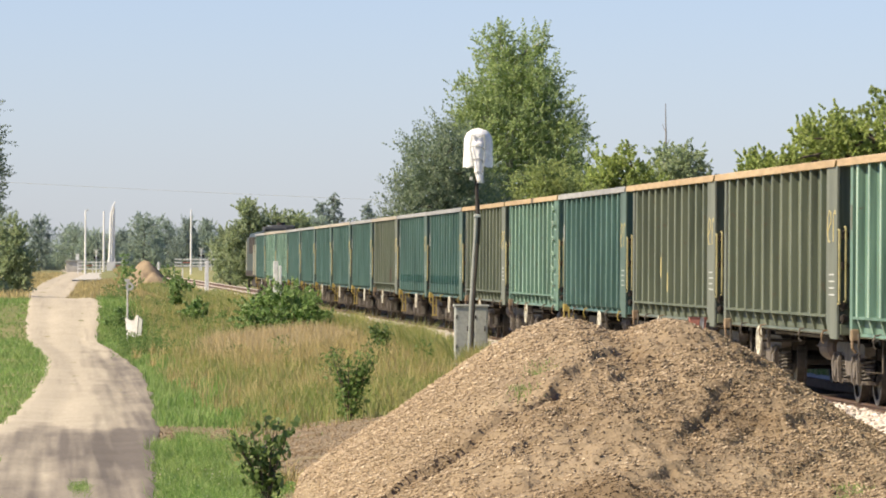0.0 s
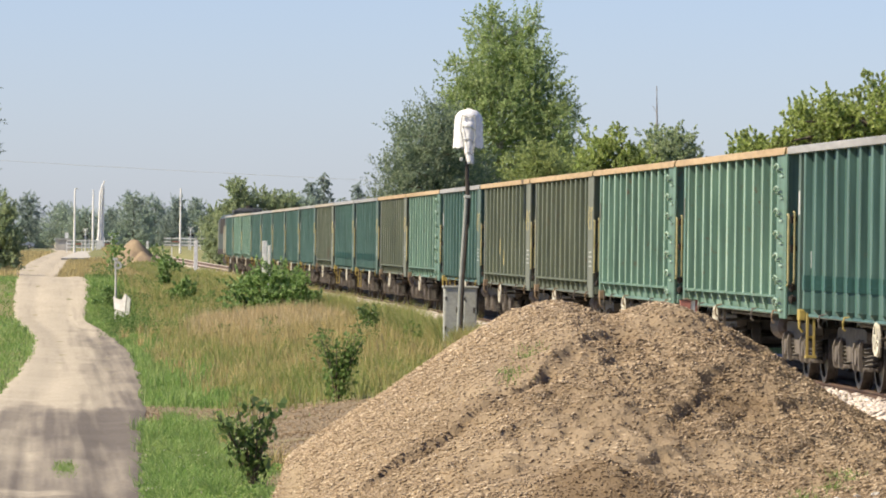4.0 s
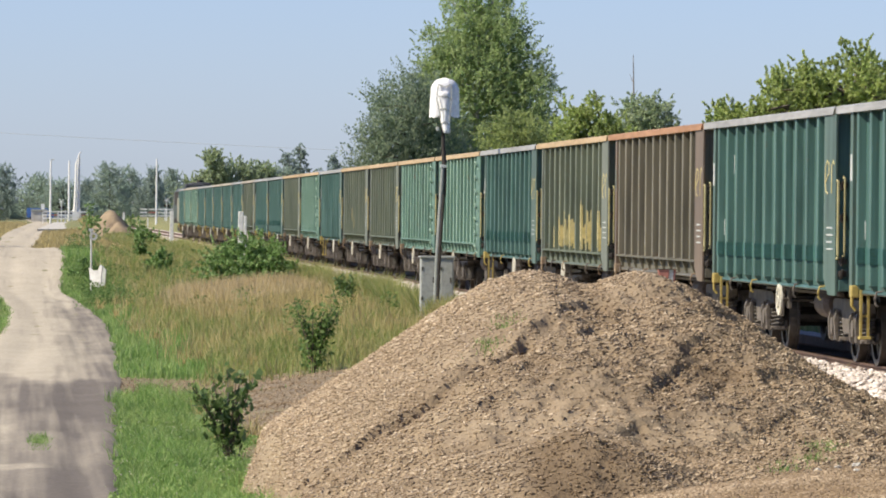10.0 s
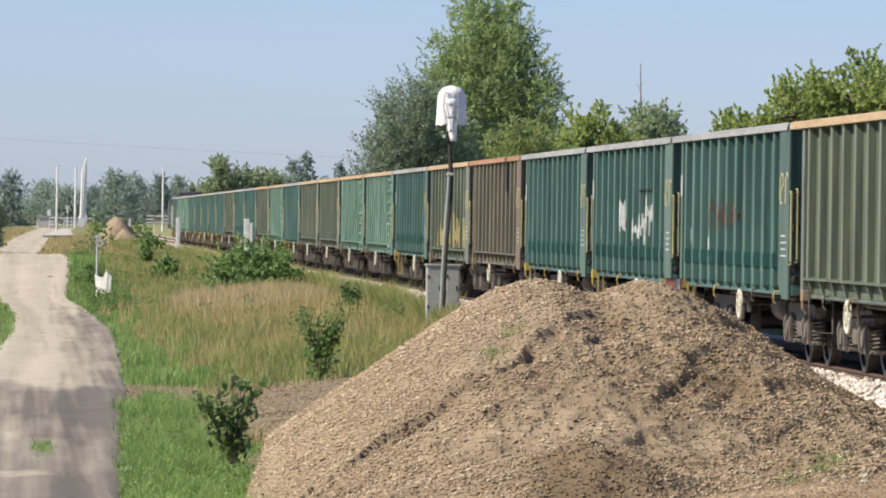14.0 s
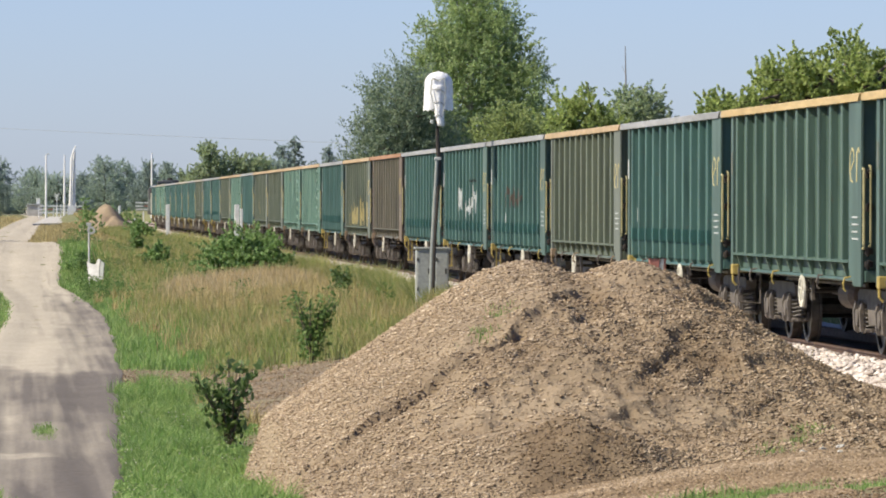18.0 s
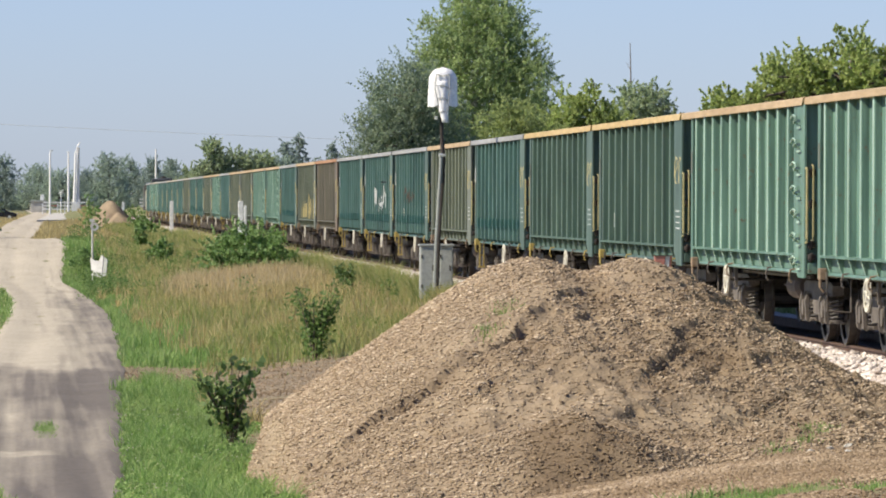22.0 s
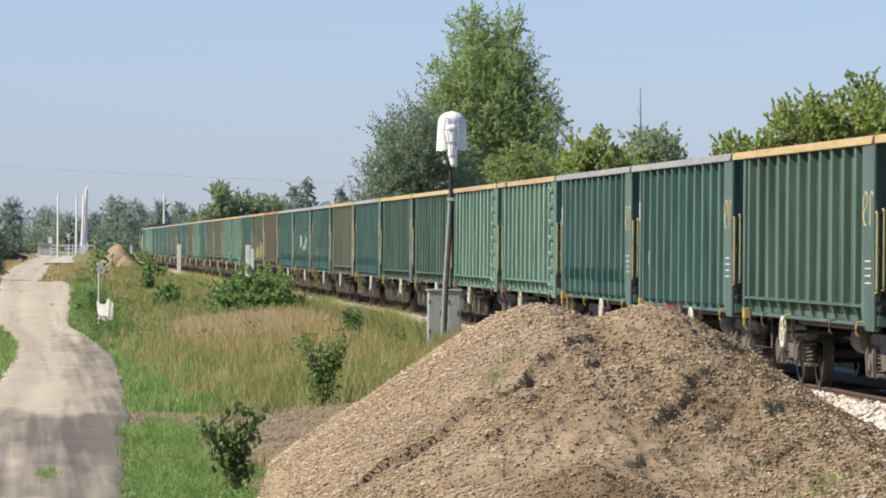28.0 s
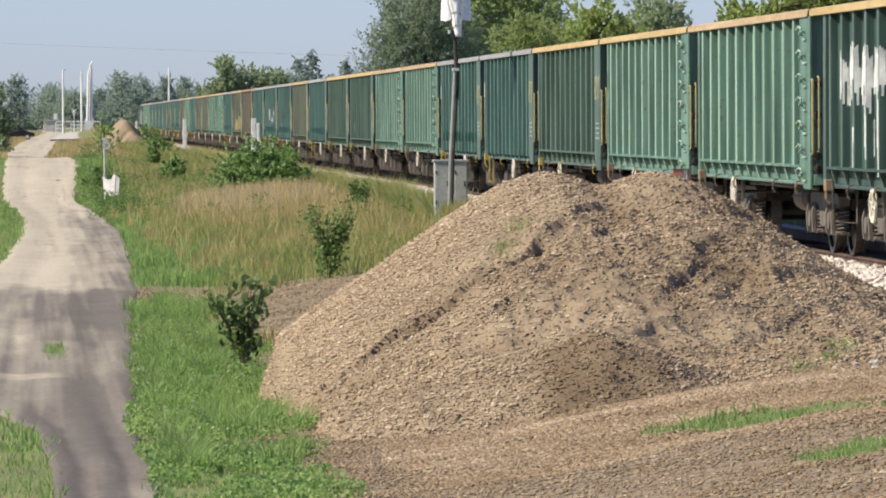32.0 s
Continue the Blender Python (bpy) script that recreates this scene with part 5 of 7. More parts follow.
    bl = free_blobs(rng, 31, 168, 0.8, 8.2, 3.8, 22, "dome")
    tree("walnut_tree", "broad bright green tree with a rounded crown", (31, 168, gz(31, 168)), (31, 168, 7), 0.25, bl, 14000, 0.10, LEAF_BRIGHT, BARK, 0.5, 18)
    # tree by the road and thickets at the field's edge
    bl = free_blobs(rng, -5.0, 330, 4.5, 12.0, 1.8, 16)
    tree("roadside_tree", "slender grey-green tree beside the dirt road", (-4.9, 330, gz(-4.9, 330)), (-5.0, 330, 11), 0.2, bl, 24000, 0.07, LEAF_WILLOW, BARK, 0.6, 19)
    for i, (x, y, h, w, leaf) in enumerate(((-7.8, 420, 6.0, 3.0, LEAF_PALE), (-3.75, 430, 5.0, 1.6, LEAF_PALE), (-10.8, 460, 7.5, 3.5, LEAF_FAR_HAZE), (-6.6, 455, 6.4, 2.2, LEAF_WILLOW))):
        bl = free_blobs(rng, x, y, gz(x, y) + 0.3, h, w, 12, "dome")
        tree("thicket", "dense bushy thicket beside the road", (x, y, gz(x, y)), (x, y, h * 0.7), 0.1, bl, 20000, 0.10, leaf, BARK, 0.45, 30 + i, "thicket")
    # far woods, with haze painted into their leaf colours
    woods = [(-11, 930, 10.5, 6), (-3.6, 940, 9.3, 5.5), (2.2, 930, 7.6, 5), (6, 900, 6.4, 5), (10.5, 950, 7.2, 4), (14, 940, 9.6, 4.5), (18, 960, 9.2, 4.5), (21.5, 950, 9.2, 4.5), (25, 960, 9.0, 4), (29, 970, 7.0, 4), (-18.5, 935, 12.5, 7), (-28, 950, 14, 8), (35, 980, 8, 5), (42, 990, 9, 6)]
    for i, (x, y, h, w) in enumerate(woods):
        sh = "cone" if i % 3 == 1 else "dome"
        bl = free_blobs(rng, x, y, 0.2, h * 0.95, w * 0.85, 26, sh)
        tree("woodland_tree", "distant dark green tree at the wood's edge", (x, y, gz(x, y)), (x, y, h * 0.85), 0.2, bl, 28000, 0.115, LEAF_PINE_HAZE if i % 3 == 1 else LEAF_FAR_HAZE, BARK, 0.55, 50 + i, "tree", "far woodland trees")
    for i, (x, y, h, w, leaf) in enumerate(((16.2, 480, 7.4, 1.9, LEAF_PALE), (18.4, 482, 6.6, 2.2, LEAF_PALE), (20.6, 484, 6.2, 1.9, LEAF_PALE), (15.2, 500, 4.8, 1.8, LEAF_PALE), (22.6, 500, 6.0, 1.8, LEAF_FAR_HAZE), (24.5, 505, 5.2, 1.8, LEAF_FAR_HAZE), (22.0, 486, 4.6, 1.7, LEAF_PALE))):
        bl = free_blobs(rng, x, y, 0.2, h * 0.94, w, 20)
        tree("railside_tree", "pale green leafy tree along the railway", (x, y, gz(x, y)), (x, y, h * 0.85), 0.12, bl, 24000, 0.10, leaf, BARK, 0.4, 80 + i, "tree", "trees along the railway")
    for i, (x, y, h, w) in enumerate(((26.2, 560, 8.0, 2.0), (27.5, 562, 8.5, 2.2), (35.2, 640, 8.6, 2.0), (33.6, 640, 6.8, 2.4), (36.8, 642, 7.0, 2.6), (24.6, 560, 6.4, 2.0))):
        bl = free_blobs(rng, x, y, 0.4, h, w, 26, "cone")
        tree("spruce_tree", "dark pointed spruce behind the railway", (x, y, gz(x, y)), (x, y, h), 0.12, bl, 16000, 0.10, LEAF_PINE_HAZE, BARK, 0.32, 90 + i, "tree", "spruces behind the railway", up=-0.5)


plant_trees()


def shrub(name, label, x, y, h, w, n, size, seed, leaf, stems=6, clump=0.16):
    rng = np.random.default_rng(seed)
    z = gz(x, y)
    e = thing(name, label, "shrub")
    bl = []
    for k in range(stems):
        a, d = rng.random() * 6.28, w * 0.5 * (0.3 + 0.7 * rng.random())
        hh = h * (0.65 + 0.35 * rng.random())
        tip = (x + d * math.cos(a), y + d * math.sin(a), z + hh)
        mid = (x + 0.4 * d * math.cos(a), y + 0.4 * d * math.sin(a), z + 0.5 * hh)
        part("stem", tube(bmesh.new(), [(x, y, z - 0.05), mid, tip], [0.018, 0.012, 0.004], 5), BARK, e)
        u = 0.15 + 0.85 * rng.random((n // stems, 1))
        base = np.where(u < 0.5, np.array((x, y, z)) * (1 - 2 * u) + np.array(mid) * 2 * u, np.array(mid) * (2 - 2 * u) + np.array(tip) * (2 * u - 1))
        bl.append(base + rng.standard_normal((n // stems, 3)) * clump * (1.05 - 0.6 * u))
    v, f = leaf_quads(rng, np.concatenate(bl), size, 0.4, 0.6)
    sheet("foliage", v, f, leaf, e)
    return e


shrub("sapling", "young alder sapling at the foot of the gravel heap", 2.66, 72.0, 1.22, 1.15, 480, 0.058, 21, LEAF_YOUNG, 11, 0.11)
shrub("sapling", "young alder sapling in the tall grass", 5.2, 100.5, 1.38, 1.05, 1300, 0.040, 22, LEAF_WEED, 13, 0.12)
shrub("sapling", "small green bush by the track's edge", 8.0, 140, 1.1, 0.6, 900, 0.045, 23, LEAF_YOUNG, 8, 0.12)


def build_bush():
    rng = np.random.default_rng(31)
    x, y = 7.0, 176
    bl = free_blobs(rng, x, y, gz(x, y) + 0.1, 1.0, 1.5, 24, "dome")
    tree("bush", "rounded leafy green bush beside the railway", (x, y, gz(x, y)), (x, y, 0.8), 0.05, bl, 14000, 0.058, LEAF_SHRUB, BARK, 0.25, 32, "bush")
    for xx, yy, h, w, s in ((4.95, 440, 2.6, 1.6, 33), (5.6, 232, 0.5, 1.0, 34), (6.2, 300, 0.9, 0.5, 35), (2.4, 222, 0.1, 0.7, 36), (6.0, 470, 1.5, 2.2, 37), (8.5, 420, 1.3, 1.7, 38), (7.7, 355, 0.9, 1.5, 39), (9.2, 480, 1.5, 1.8, 40), (8.3, 520, 1.4, 1.9, 42)):
        bl = free_blobs(rng, xx, yy, gz(xx, yy), gz(xx, yy) + h + 0.5, w * 0.6, 10, "dome")
        tree("bush", "low green bush in the rough grass", (xx, yy, gz(xx, yy)), (xx, yy, gz(xx, yy) + h), 0.03, bl, 1800, 0.08, LEAF_SHRUB, BARK, 0.2, s, "bush")


build_bush()


def blades(rng, x, y, h, w, lean=0.35):
    """Bent grass blades: five corners each."""
    n = len(x)
    z = ground_z(x, y)
    a, b = rng.random(n) * 6.28, rng.random(n) * 6.28
    p = np.stack([x, y, z - 0.03], -1)
    side = np.stack([np.cos(a), np.sin(a), 0 * a], -1) * (w / 2)[:, None]
    bend = np.stack([np.cos(b), np.sin(b), 0 * b], -1) * (h * lean * rng.random(n))[:, None]
    up = np.stack([0 * h, 0 * h, h], -1)
    m, t = p + 0.55 * up + 0.3 * bend, p + up * (0.85 + 0.15 * rng.random(n))[:, None] + bend
    v = np.stack([p - side, p + side, m + 0.8 * side, m - 0.8 * side, t], 1).reshape(-1, 3)
    i = 5 * np.arange(n)
    tri = np.concatenate([np.stack([i, i + 1, i + 2], -1), np.stack([i, i + 2, i + 3], -1), np.stack([i + 3, i + 2, i + 4], -1)])
    return v, tri


def open_ground(x, y):
    """Where grass grows: off the road, the heap, the track bed and the bare yard."""
    l, r = road_edges(y)
    ok = ((x > r - 0.05 - 0.12 * wobble(x * 9, y, 1.3, 2)) | (x < l + 0.05 + 0.12 * wobble(x * 9, y, 1.1, 3)) | (np.hypot((x - 0.25) * 6, (y - 76.5) / 2.2) < 1)) & (x < 9.4 + 0.9 * sm(158, 178, y) + 0.3 * sm(240, 270, y))
    near = ok & (x > 1.4) & (x < 10.8) & (y > 46) & (y < 75)
    ok[near] = heap_z(x[near], y[near]) < ground_z(x[near], y[near]) - 0.02
    return ok


def meadow():
    rng = np.random.default_rng(77)
    # short green grass on the verges
    n = 170000
    y = 36 + 216 * rng.random(n) ** 1.6
    x = -2.8 + 9.0 * rng.random(n) ** 1.15
    ok = open_ground(x, y) & (rng.random(n) > 1.35 * bare(x, y)) & ((rng.random(n) < 1.25 - 0.22 * np.maximum(x - 1.5, 0)) | (y < 50))
    x, y = x[ok], y[ok]
    v, f = blades(rng, x, y, (0.06 + 0.13 * rng.random(len(x))) * (0.4 + 1.3 * grain(x, y * 0.5, 2.2, 8)) * (0.75 + 0.25 * sm(80, 110, y)), 0.009 + 0.00009 * y, 0.8)
    tagged(sheet("grass", v, f, GRASS), "short bright green grass on the verges", "grass", kind="stuff")
    # lush grass between road and meadow
    n = 90000
    y = 60 + 190 * rng.random(n) ** 1.4
    x = 0.9 + 4.6 * rng.random(n)
    ok = open_ground(x, y) & (x < 3.7 + 1.1 * wobble(x * 0.6, y * 0.12, 1.0, 4) + 0.004 * (y - 100)) & (bare(x, y) < 0.12 + 0.2 * rng.random(n))
    x, y = x[ok], y[ok]
    v, f = blades(rng, x, y, (0.10 + 0.22 * rng.random(len(x))) * (1 + 0.4 * wobble(x, y, 0.6, 1)) * (0.4 + 0.6 * sm(92, 108, y)), 0.012 + 0.00011 * y, 0.5)
    tagged(sheet("lush_grass", v, f, GRASS), "knee-high fresh green grass along the road", "grass", kind="stuff")
    # tall mixed grass
    n = 160000
    y = 62 + 300 * rng.random(n) ** 1.5
    x = 1.6 + 8.7 * rng.random(n)
    ok = open_ground(x, y) & (x > 3.2 + 0.9 * wobble(x * 0.6, y * 0.12, 1.0, 4)) & (rng.random(n) > bare(x, y)) & ~((y < 97 + 2 * wobble(x, y, 0.9, 2)) & (x < 5.9))
    x, y = x[ok], y[ok]
    v, f = blades(rng, x, y, (0.22 + 0.38 * rng.random(len(x))) * (1 + 0.35 * wobble(x, y, 0.5, 8)) * (0.55 + 0.45 * sm(1.8, 4.5, x)) * (1 + 0.6 * sm(8.6, 9.6, x)), 0.009 + 0.00009 * y, 0.75)
    tagged(sheet("tall_grass", v, f, GRASS_TALL), "tall yellow-green meadow grass", "grass", kind="stuff")
    # dry seed heads
    n = 110000
    y = 112 + 150 * rng.random(n) ** 1.2
    x = 2.8 + 7.2 * rng.random(n)
    patch = sm(3.9, 5.0, x + 0.012 * (y - 160)) * sm(124, 142, y) * (1 - sm(166, 182, y)) * (1 - 0.75 * sm(7.8, 9.0, x))
    k = 0.03 + 0.95 * np.clip(patch + 0.15 * sm(0.2, 0.6, wobble(x, y * 0.3, 0.7, 5)), 0, 1) * sm(-0.6, 0.2, wobble(x, y * 0.25, 1.1, 3))
    ok = open_ground(x, y) & (rng.random(n) < k)
    x, y = x[ok], y[ok]
    v, f = blades(rng, x, y, (0.40 + 0.40 * rng.random(len(x))), 0.010 + 0.00009 * y, 0.4)
    tagged(sheet("dry_grass", v, f, GRASS_DRY), "tall dry straw-coloured grass with seed heads", "grass", kind="stuff")
    # feathery plumes before the bush, and a rank strip along the ballast's foot
    n = 26000
    y = 146 + 36 * rng.random(n)
    x = 3.9 + 4.8 * rng.random(n)
    ok = open_ground(x, y) & (rng.random(n) < sm(3.9, 5.8, x) * (1 - sm(6.9, 8.7, x)) * sm(146, 162, y) * (1 - sm(172, 182, y)) * (0.25 + 1.2 * grain(x, y * 0.12, 1.6, 4)))
    x, y = x[ok], y[ok]
    v, f = blades(rng, x, y, 0.50 + 0.45 * rng.random(len(x)), 0.024 + 0.0 * y, 0.45)
    tagged(sheet("plume_grass", v, f, GRASS_PLUME), "pale feathery plumes of tall dry grass", "grass", kind="stuff")
    n = 26000
    y = 116 + 92 * rng.random(n) ** 1.2
    x = 8.65 + 0.75 * rng.random(n)
    v, f = blades(rng, x, y, (0.52 + 0.48 * rng.random(n)) * (0.65 + 0.7 * grain(x, y, 0.35, 2)), 0.010 + 0.0001 * y, 0.6)
    tagged(sheet("ballast_edge_grass", v, f, GRASS_TALL), "rank olive grass along the foot of the ballast", "grass", kind="stuff")
    # far rough grass
    n = 60000
    y = 250 + 420 * rng.random(n)
    x = -6 + 16.6 * rng.random(n)
    ok = open_ground(x, y) & ~((x > 0.8) & (x < 6.2) & (y > 570) & (y < 695))
    x, y = x[ok], y[ok]
    v, f = blades(rng, x, y, 0.2 + 0.4 * rng.random(len(x)), 0.05 + 0.0 * y, 0.5)
    tagged(sheet("rough_grass", v, f, GRASS_DRY), "dry rough grass towards the level crossing", "grass", kind="stuff")
    n = 60000
    y = 236 + 430 * rng.random(n) ** 1.2
    x = 6.6 + 4.0 * rng.random(n)
    v, f = blades(rng, x, y, 0.35 + 0.45 * rng.random(n), 0.05 + 0.0 * y, 0.5)
    tagged(sheet("trackside_grass", v, f, GRASS_TALL), "rank grass along the far track bed", "grass", kind="stuff")
    # unseen strip added to screen the bright ground that shows under the wagons
    n = 50000
    y = 58 + 150 * rng.random(n) ** 1.3
    x = 14.3 + 3.2 * rng.random(n)
    v, f = blades(rng, x, y, 0.45 + 0.6 * rng.random(n), 0.02 + 0.0001 * y, 0.5)
    tagged(sheet("trackside_weeds", v, f, GRASS_TALL), "tall weeds beyond the railway track", "weeds", kind="stuff")
    # clover and plantain leaves low in the turf, and tufts across the yard
    n = 70000
    x, y = 0.85 + 2.3 * rng.random(n), 42 + 46 * rng.random(n) ** 1.2
    ok = open_ground(x, y) & (rng.random(n) > 1.3 * bare(x, y)) & (wobble(x, y * 0.4, 2.1, 6) + 0.4 * wobble(x, y, 5.0, 2) > -0.05)
    x, y = x[ok], y[ok]
    v, f = leaf_quads(rng, np.stack([x, y, ground_z(x, y) + 0.02 + 0.10 * rng.random(len(x))], -1), 0.020, 0.2, 0.75)
    tagged(sheet("clover_leaves", v, f, GRASS), "low clover leaves in the green turf", "clover", kind="stuff")
    n = 60000
    x, y = 4.0 + 4.6 * rng.random(n), 37 + 12.5 * rng.random(n)
    ok = (bare(x, y) < 0.1 + 0.5 * rng.random(n)) & (heap_z(x, y) < ground_z(x, y)) & (rng.random(n) < 0.55 + 0.6 * wobble(x, y, 2.3, 4))
    x, y = np.concatenate([x[ok], 0.25 + 0.07 * rng.standard_normal(700)]), np.concatenate([y[ok], 76.5 + 1.1 * rng.standard_normal(700)])
    v, f = blades(rng, x, y, 0.04 + 0.07 * rng.random(len(x)) + 0.05 * (x < 1), 0.009 + 0.0 * y, 0.9)
    tagged(sheet("turf", v, f, GRASS), "thin low turf across the gravel yard", "grass", kind="stuff")
    # arching tufts: rank ones at the heap's foot, straw-coloured ones in the meadow
    def tufts(name, label, count, xr, yr, per, h, width, material, seed):
        r = np.random.default_rng(seed)
        cx, cy = r.uniform(*xr, count), r.uniform(*yr, count)
        ok = open_ground(cx, cy) & (bare(cx, cy) < 0.25)
        cx, cy = np.repeat(cx[ok], per), np.repeat(cy[ok], per)
        x, y = cx + 0.06 * r.standard_normal(len(cx)), cy + 0.10 * r.standard_normal(len(cx))
        v, f = blades(r, x, y, h * (0.45 + 0.55 * r.random(len(x))), width + 0.0 * x, 1.1)
        tagged(sheet(name, v, f, material), label, "grass", kind="stuff")
    tufts("verge_tufts", "rank green tufts of grass along the heap's foot", 280, (1.2, 3.3), (46, 98), 55, 0.38, 0.012, GRASS, 5)
    tufts("straw_tufts", "pale arching straw tufts in the verge and meadow", 120, (2.3, 9.0), (66, 185), 45, 0.62, 0.017, GRASS_DRY, 6)
    tufts("dark_tufts", "dark green tussocks in the meadow", 150, (4.4, 9.2), (108, 250), 60, 0.55, 0.024, GRASS_DARK, 7)
    # broad-leaved weeds, thickest round the bush and the leaning board
    r = np.random.default_rng(9)
    cx = np.concatenate([r.uniform(2.0, 8.6, 150), r.uniform(4.4, 9.0, 26), r.uniform(1.9, 3.4, 46)])
    cy = np.concatenate([r.uniform(172, 262, 150), r.uniform(112, 172, 26), r.uniform(176, 226, 46)])
    ok = open_ground(cx, cy)
    cx, cy = cx[ok], cy[ok]
    per = 110
    size, tall = np.repeat(r.uniform(0.14, 0.42, len(cx)), per), np.repeat(r.uniform(0.25, 0.75, len(cx)), per)
    cx, cy = np.repeat(cx, per), np.repeat(cy, per)
    q, u = r.standard_normal((len(cx), 2)), r.random(len(cx)) ** 0.8
    x, y = cx + q[:, 0] * size * (1 - 0.55 * u), cy + q[:, 1] * size * (1 - 0.55 * u)
    v, f = leaf_quads(r, np.stack([x, y, ground_z(x, y) + tall * u], -1), 0.040, 0.5, 0.5)
    tagged(sheet("weeds", v, f, LEAF_WEED), "broad-leaved dark green weeds among the grass", "weeds", kind="stuff")
    # sprouts on the heap
    cx, cy = np.repeat(np.array([7.75, 7.55, 7.9, 5.15, 4.9, 7.2]), 90), np.repeat(np.array([54.2, 53.4, 55.0, 60.0, 59.2, 52.8]), 90)
    r = np.random.default_rng(14)
    x, y = cx + 0.09 * r.standard_normal(len(cx)), cy + 0.16 * r.standard_normal(len(cx))
    lift = heap_z(x, y) - ground_z(x, y)
    v, f = blades(r, x, y, 0.05 + 0.08 * r.random(len(x)), 0.010 + 0.0 * x, 0.9)
    v[:, 2] += np.repeat(np.maximum(lift, 0), 5)
    tagged(sheet("sprouts", v, f, GRASS), "small green sprouts on the gravel heap", "grass", kind="stuff")
    # clover heads
    n = 450
    x, y = 1.1 + 1.7 * rng.random(n), 50 + 32 * rng.random(n) ** 0.8
    ok = open_ground(x, y) & (bare(x, y) < 0.3)
    x, y = x[ok], y[ok]
    v, f = pebbles(rng, np.stack([x, y, ground_z(x, y) + 0.11], -1), 0.009, 1.0)
    tagged(sheet("clover_flowers", v, f, FLOWER), "small white clover flowers in the grass", "flowers", kind="stuff")


meadow()

# ---- the engine ----
LOCO_GREEN = paint("paint_engine_green", (0.026, 0.040, 0.032), (0.048, 0.062, 0.050), 0.4)
LOCO_ROOF = mottled("engine_roof", [(0.3, (0.03, 0.035, 0.04)), (0.7, (0.07, 0.075, 0.08))], 2.0, 0.7, 0.0, 15.0, 0.3)
CREAM = mottled("cream_paint", [(0.3, (0.42, 0.40, 0.30)), (0.7, (0.56, 0.54, 0.44))], 3.0, 0.6, 0.0, 20.0, 0.2)


def glass_mat(name, tone):
    m, t, b = mat(name)
    b.inputs["Base Color"].default_value = (*tone, 1)
    b.inputs["Roughness"].default_value = 0.06
    b.inputs["Specular IOR Level"].default_value = 0.6
    link(t, ramp(t, noise_tex(t, coords(t), 3.0), [(0.3, tuple(c * 0.7 for c in tone)), (0.7, tone)]), b.inputs["Base Color"])
    return m


GLASS = glass_mat("dark_glass", (0.03, 0.035, 0.04))


def build_engine():
    e = thing("locomotive", "dark green diesel locomotive with cream ends hauling the train", "locomotive", at=(TRACK_X, 0, 0))
    L = 17.2
    bm = prism(bmesh.new(), [(-1.47, 1.35), (1.47, 1.35), (1.47, 3.05), (1.25, 3.4), (0.7, 3.55), (-0.7, 3.55), (-1.25, 3.4), (-1.47, 3.05)], "y", 0.5, L - 0.5)
    part("body", bm, LOCO_GREEN, e)
    part("frame_beam", box(bmesh.new(), -1.5, 1.5, 0.2, L - 0.2, 1.05, 1.36, 0.03), IRON, e)
    bm = prism(bmesh.new(), [(-1.48, 1.34), (1.48, 1.34), (1.48, 3.0), (1.2, 3.35), (0.7, 3.5), (-0.7, 3.5), (-1.2, 3.35), (-1.48, 3.0)], "y", 0.12, 0.5)
    part("end_cab", bm, CREAM, e, "cream cab end")
    bm = prism(bmesh.new(), [(-1.48, 1.34), (1.48, 1.34), (1.48, 3.0), (1.2, 3.35), (0.7, 3.5), (-0.7, 3.5), (-1.2, 3.35), (-1.48, 3.0)], "y", L - 0.5, L - 0.12)
    part("end_cab", bm, CREAM, e, "cream cab end")
    for x in (-0.7, 0.7):
        part("cab_window", box(bmesh.new(), x - 0.5, x + 0.5, 0.09, 0.13, 2.25, 2.95, 0.03), GLASS, e)
    for y in (0.9, 1.9):
        part("side_window", box(bmesh.new(), -1.50, -1.46, y, y + 0.65, 2.6, 3.2, 0.02), GLASS, e)
    for k in range(6):
        part("side_grille", box(bmesh.new(), -1.50, -1.46, 4.2 + 1.4 * k, 5.3 + 1.4 * k, 2.3, 3.2, 0.02), IRON, e)
    part("roof_box", box(bmesh.new(), -1.05, 0.15, 1.2, 4.5, 3.5, 3.72, 0.08), LOCO_ROOF, e, "dark roof box")
    part("roof_box", box(bmesh.new(), -0.55, 0.75, 5.0, 12.5, 3.5, 3.84, 0.1), LOCO_ROOF, e, "dark roof box")
    part("exhaust", tube(bmesh.new(), [(0.1, 8.0, 3.8), (0.1, 8.0, 4.0)], 0.22, 12), IRON, e)
    for s in (-1.42, 1.42):
        part("grab_rail", tube(bmesh.new(), [(s, 0.05, 1.2), (s, 0.05, 2.6)], 0.03, 6), CREAM, e)
    for s in (-1.0, 1.0):
        part("tail_light", disc(bmesh.new(), (s, 0.1, 1.7), 0.1, "y", 0.05, 14), RED, e)
    for y in (0.55, 3.3):
        part("grab_rail", tube(bmesh.new(), [(-1.54, y, 1.15), (-1.54, y, 2.75)], 0.03, 6), CREAM, e, "cream hand rail")
    part("fuel_tank", box(bmesh.new(), -1.3, 1.3, 6.6, 10.6, 0.45, 1.06, 0.12), IRON, e)
    part("coupler", box(bmesh.new(), -0.15, 0.15, -0.55, 0.2, 0.9, 1.2, 0.03), DUSTY, e)
    for y in (3.6, L - 3.6):
        bg = part("bogie", box(bmesh.new(), -1.2, 1.2, y - 2.3, y + 2.3, 0.5, 0.85, 0.05), IRON, e)
        for d in (-1.85, 0.0, 1.85):
            bm = bmesh.new()
            tube(bm, [(-1.0, 0, 0), (1.0, 0, 0)], 0.09, 8)
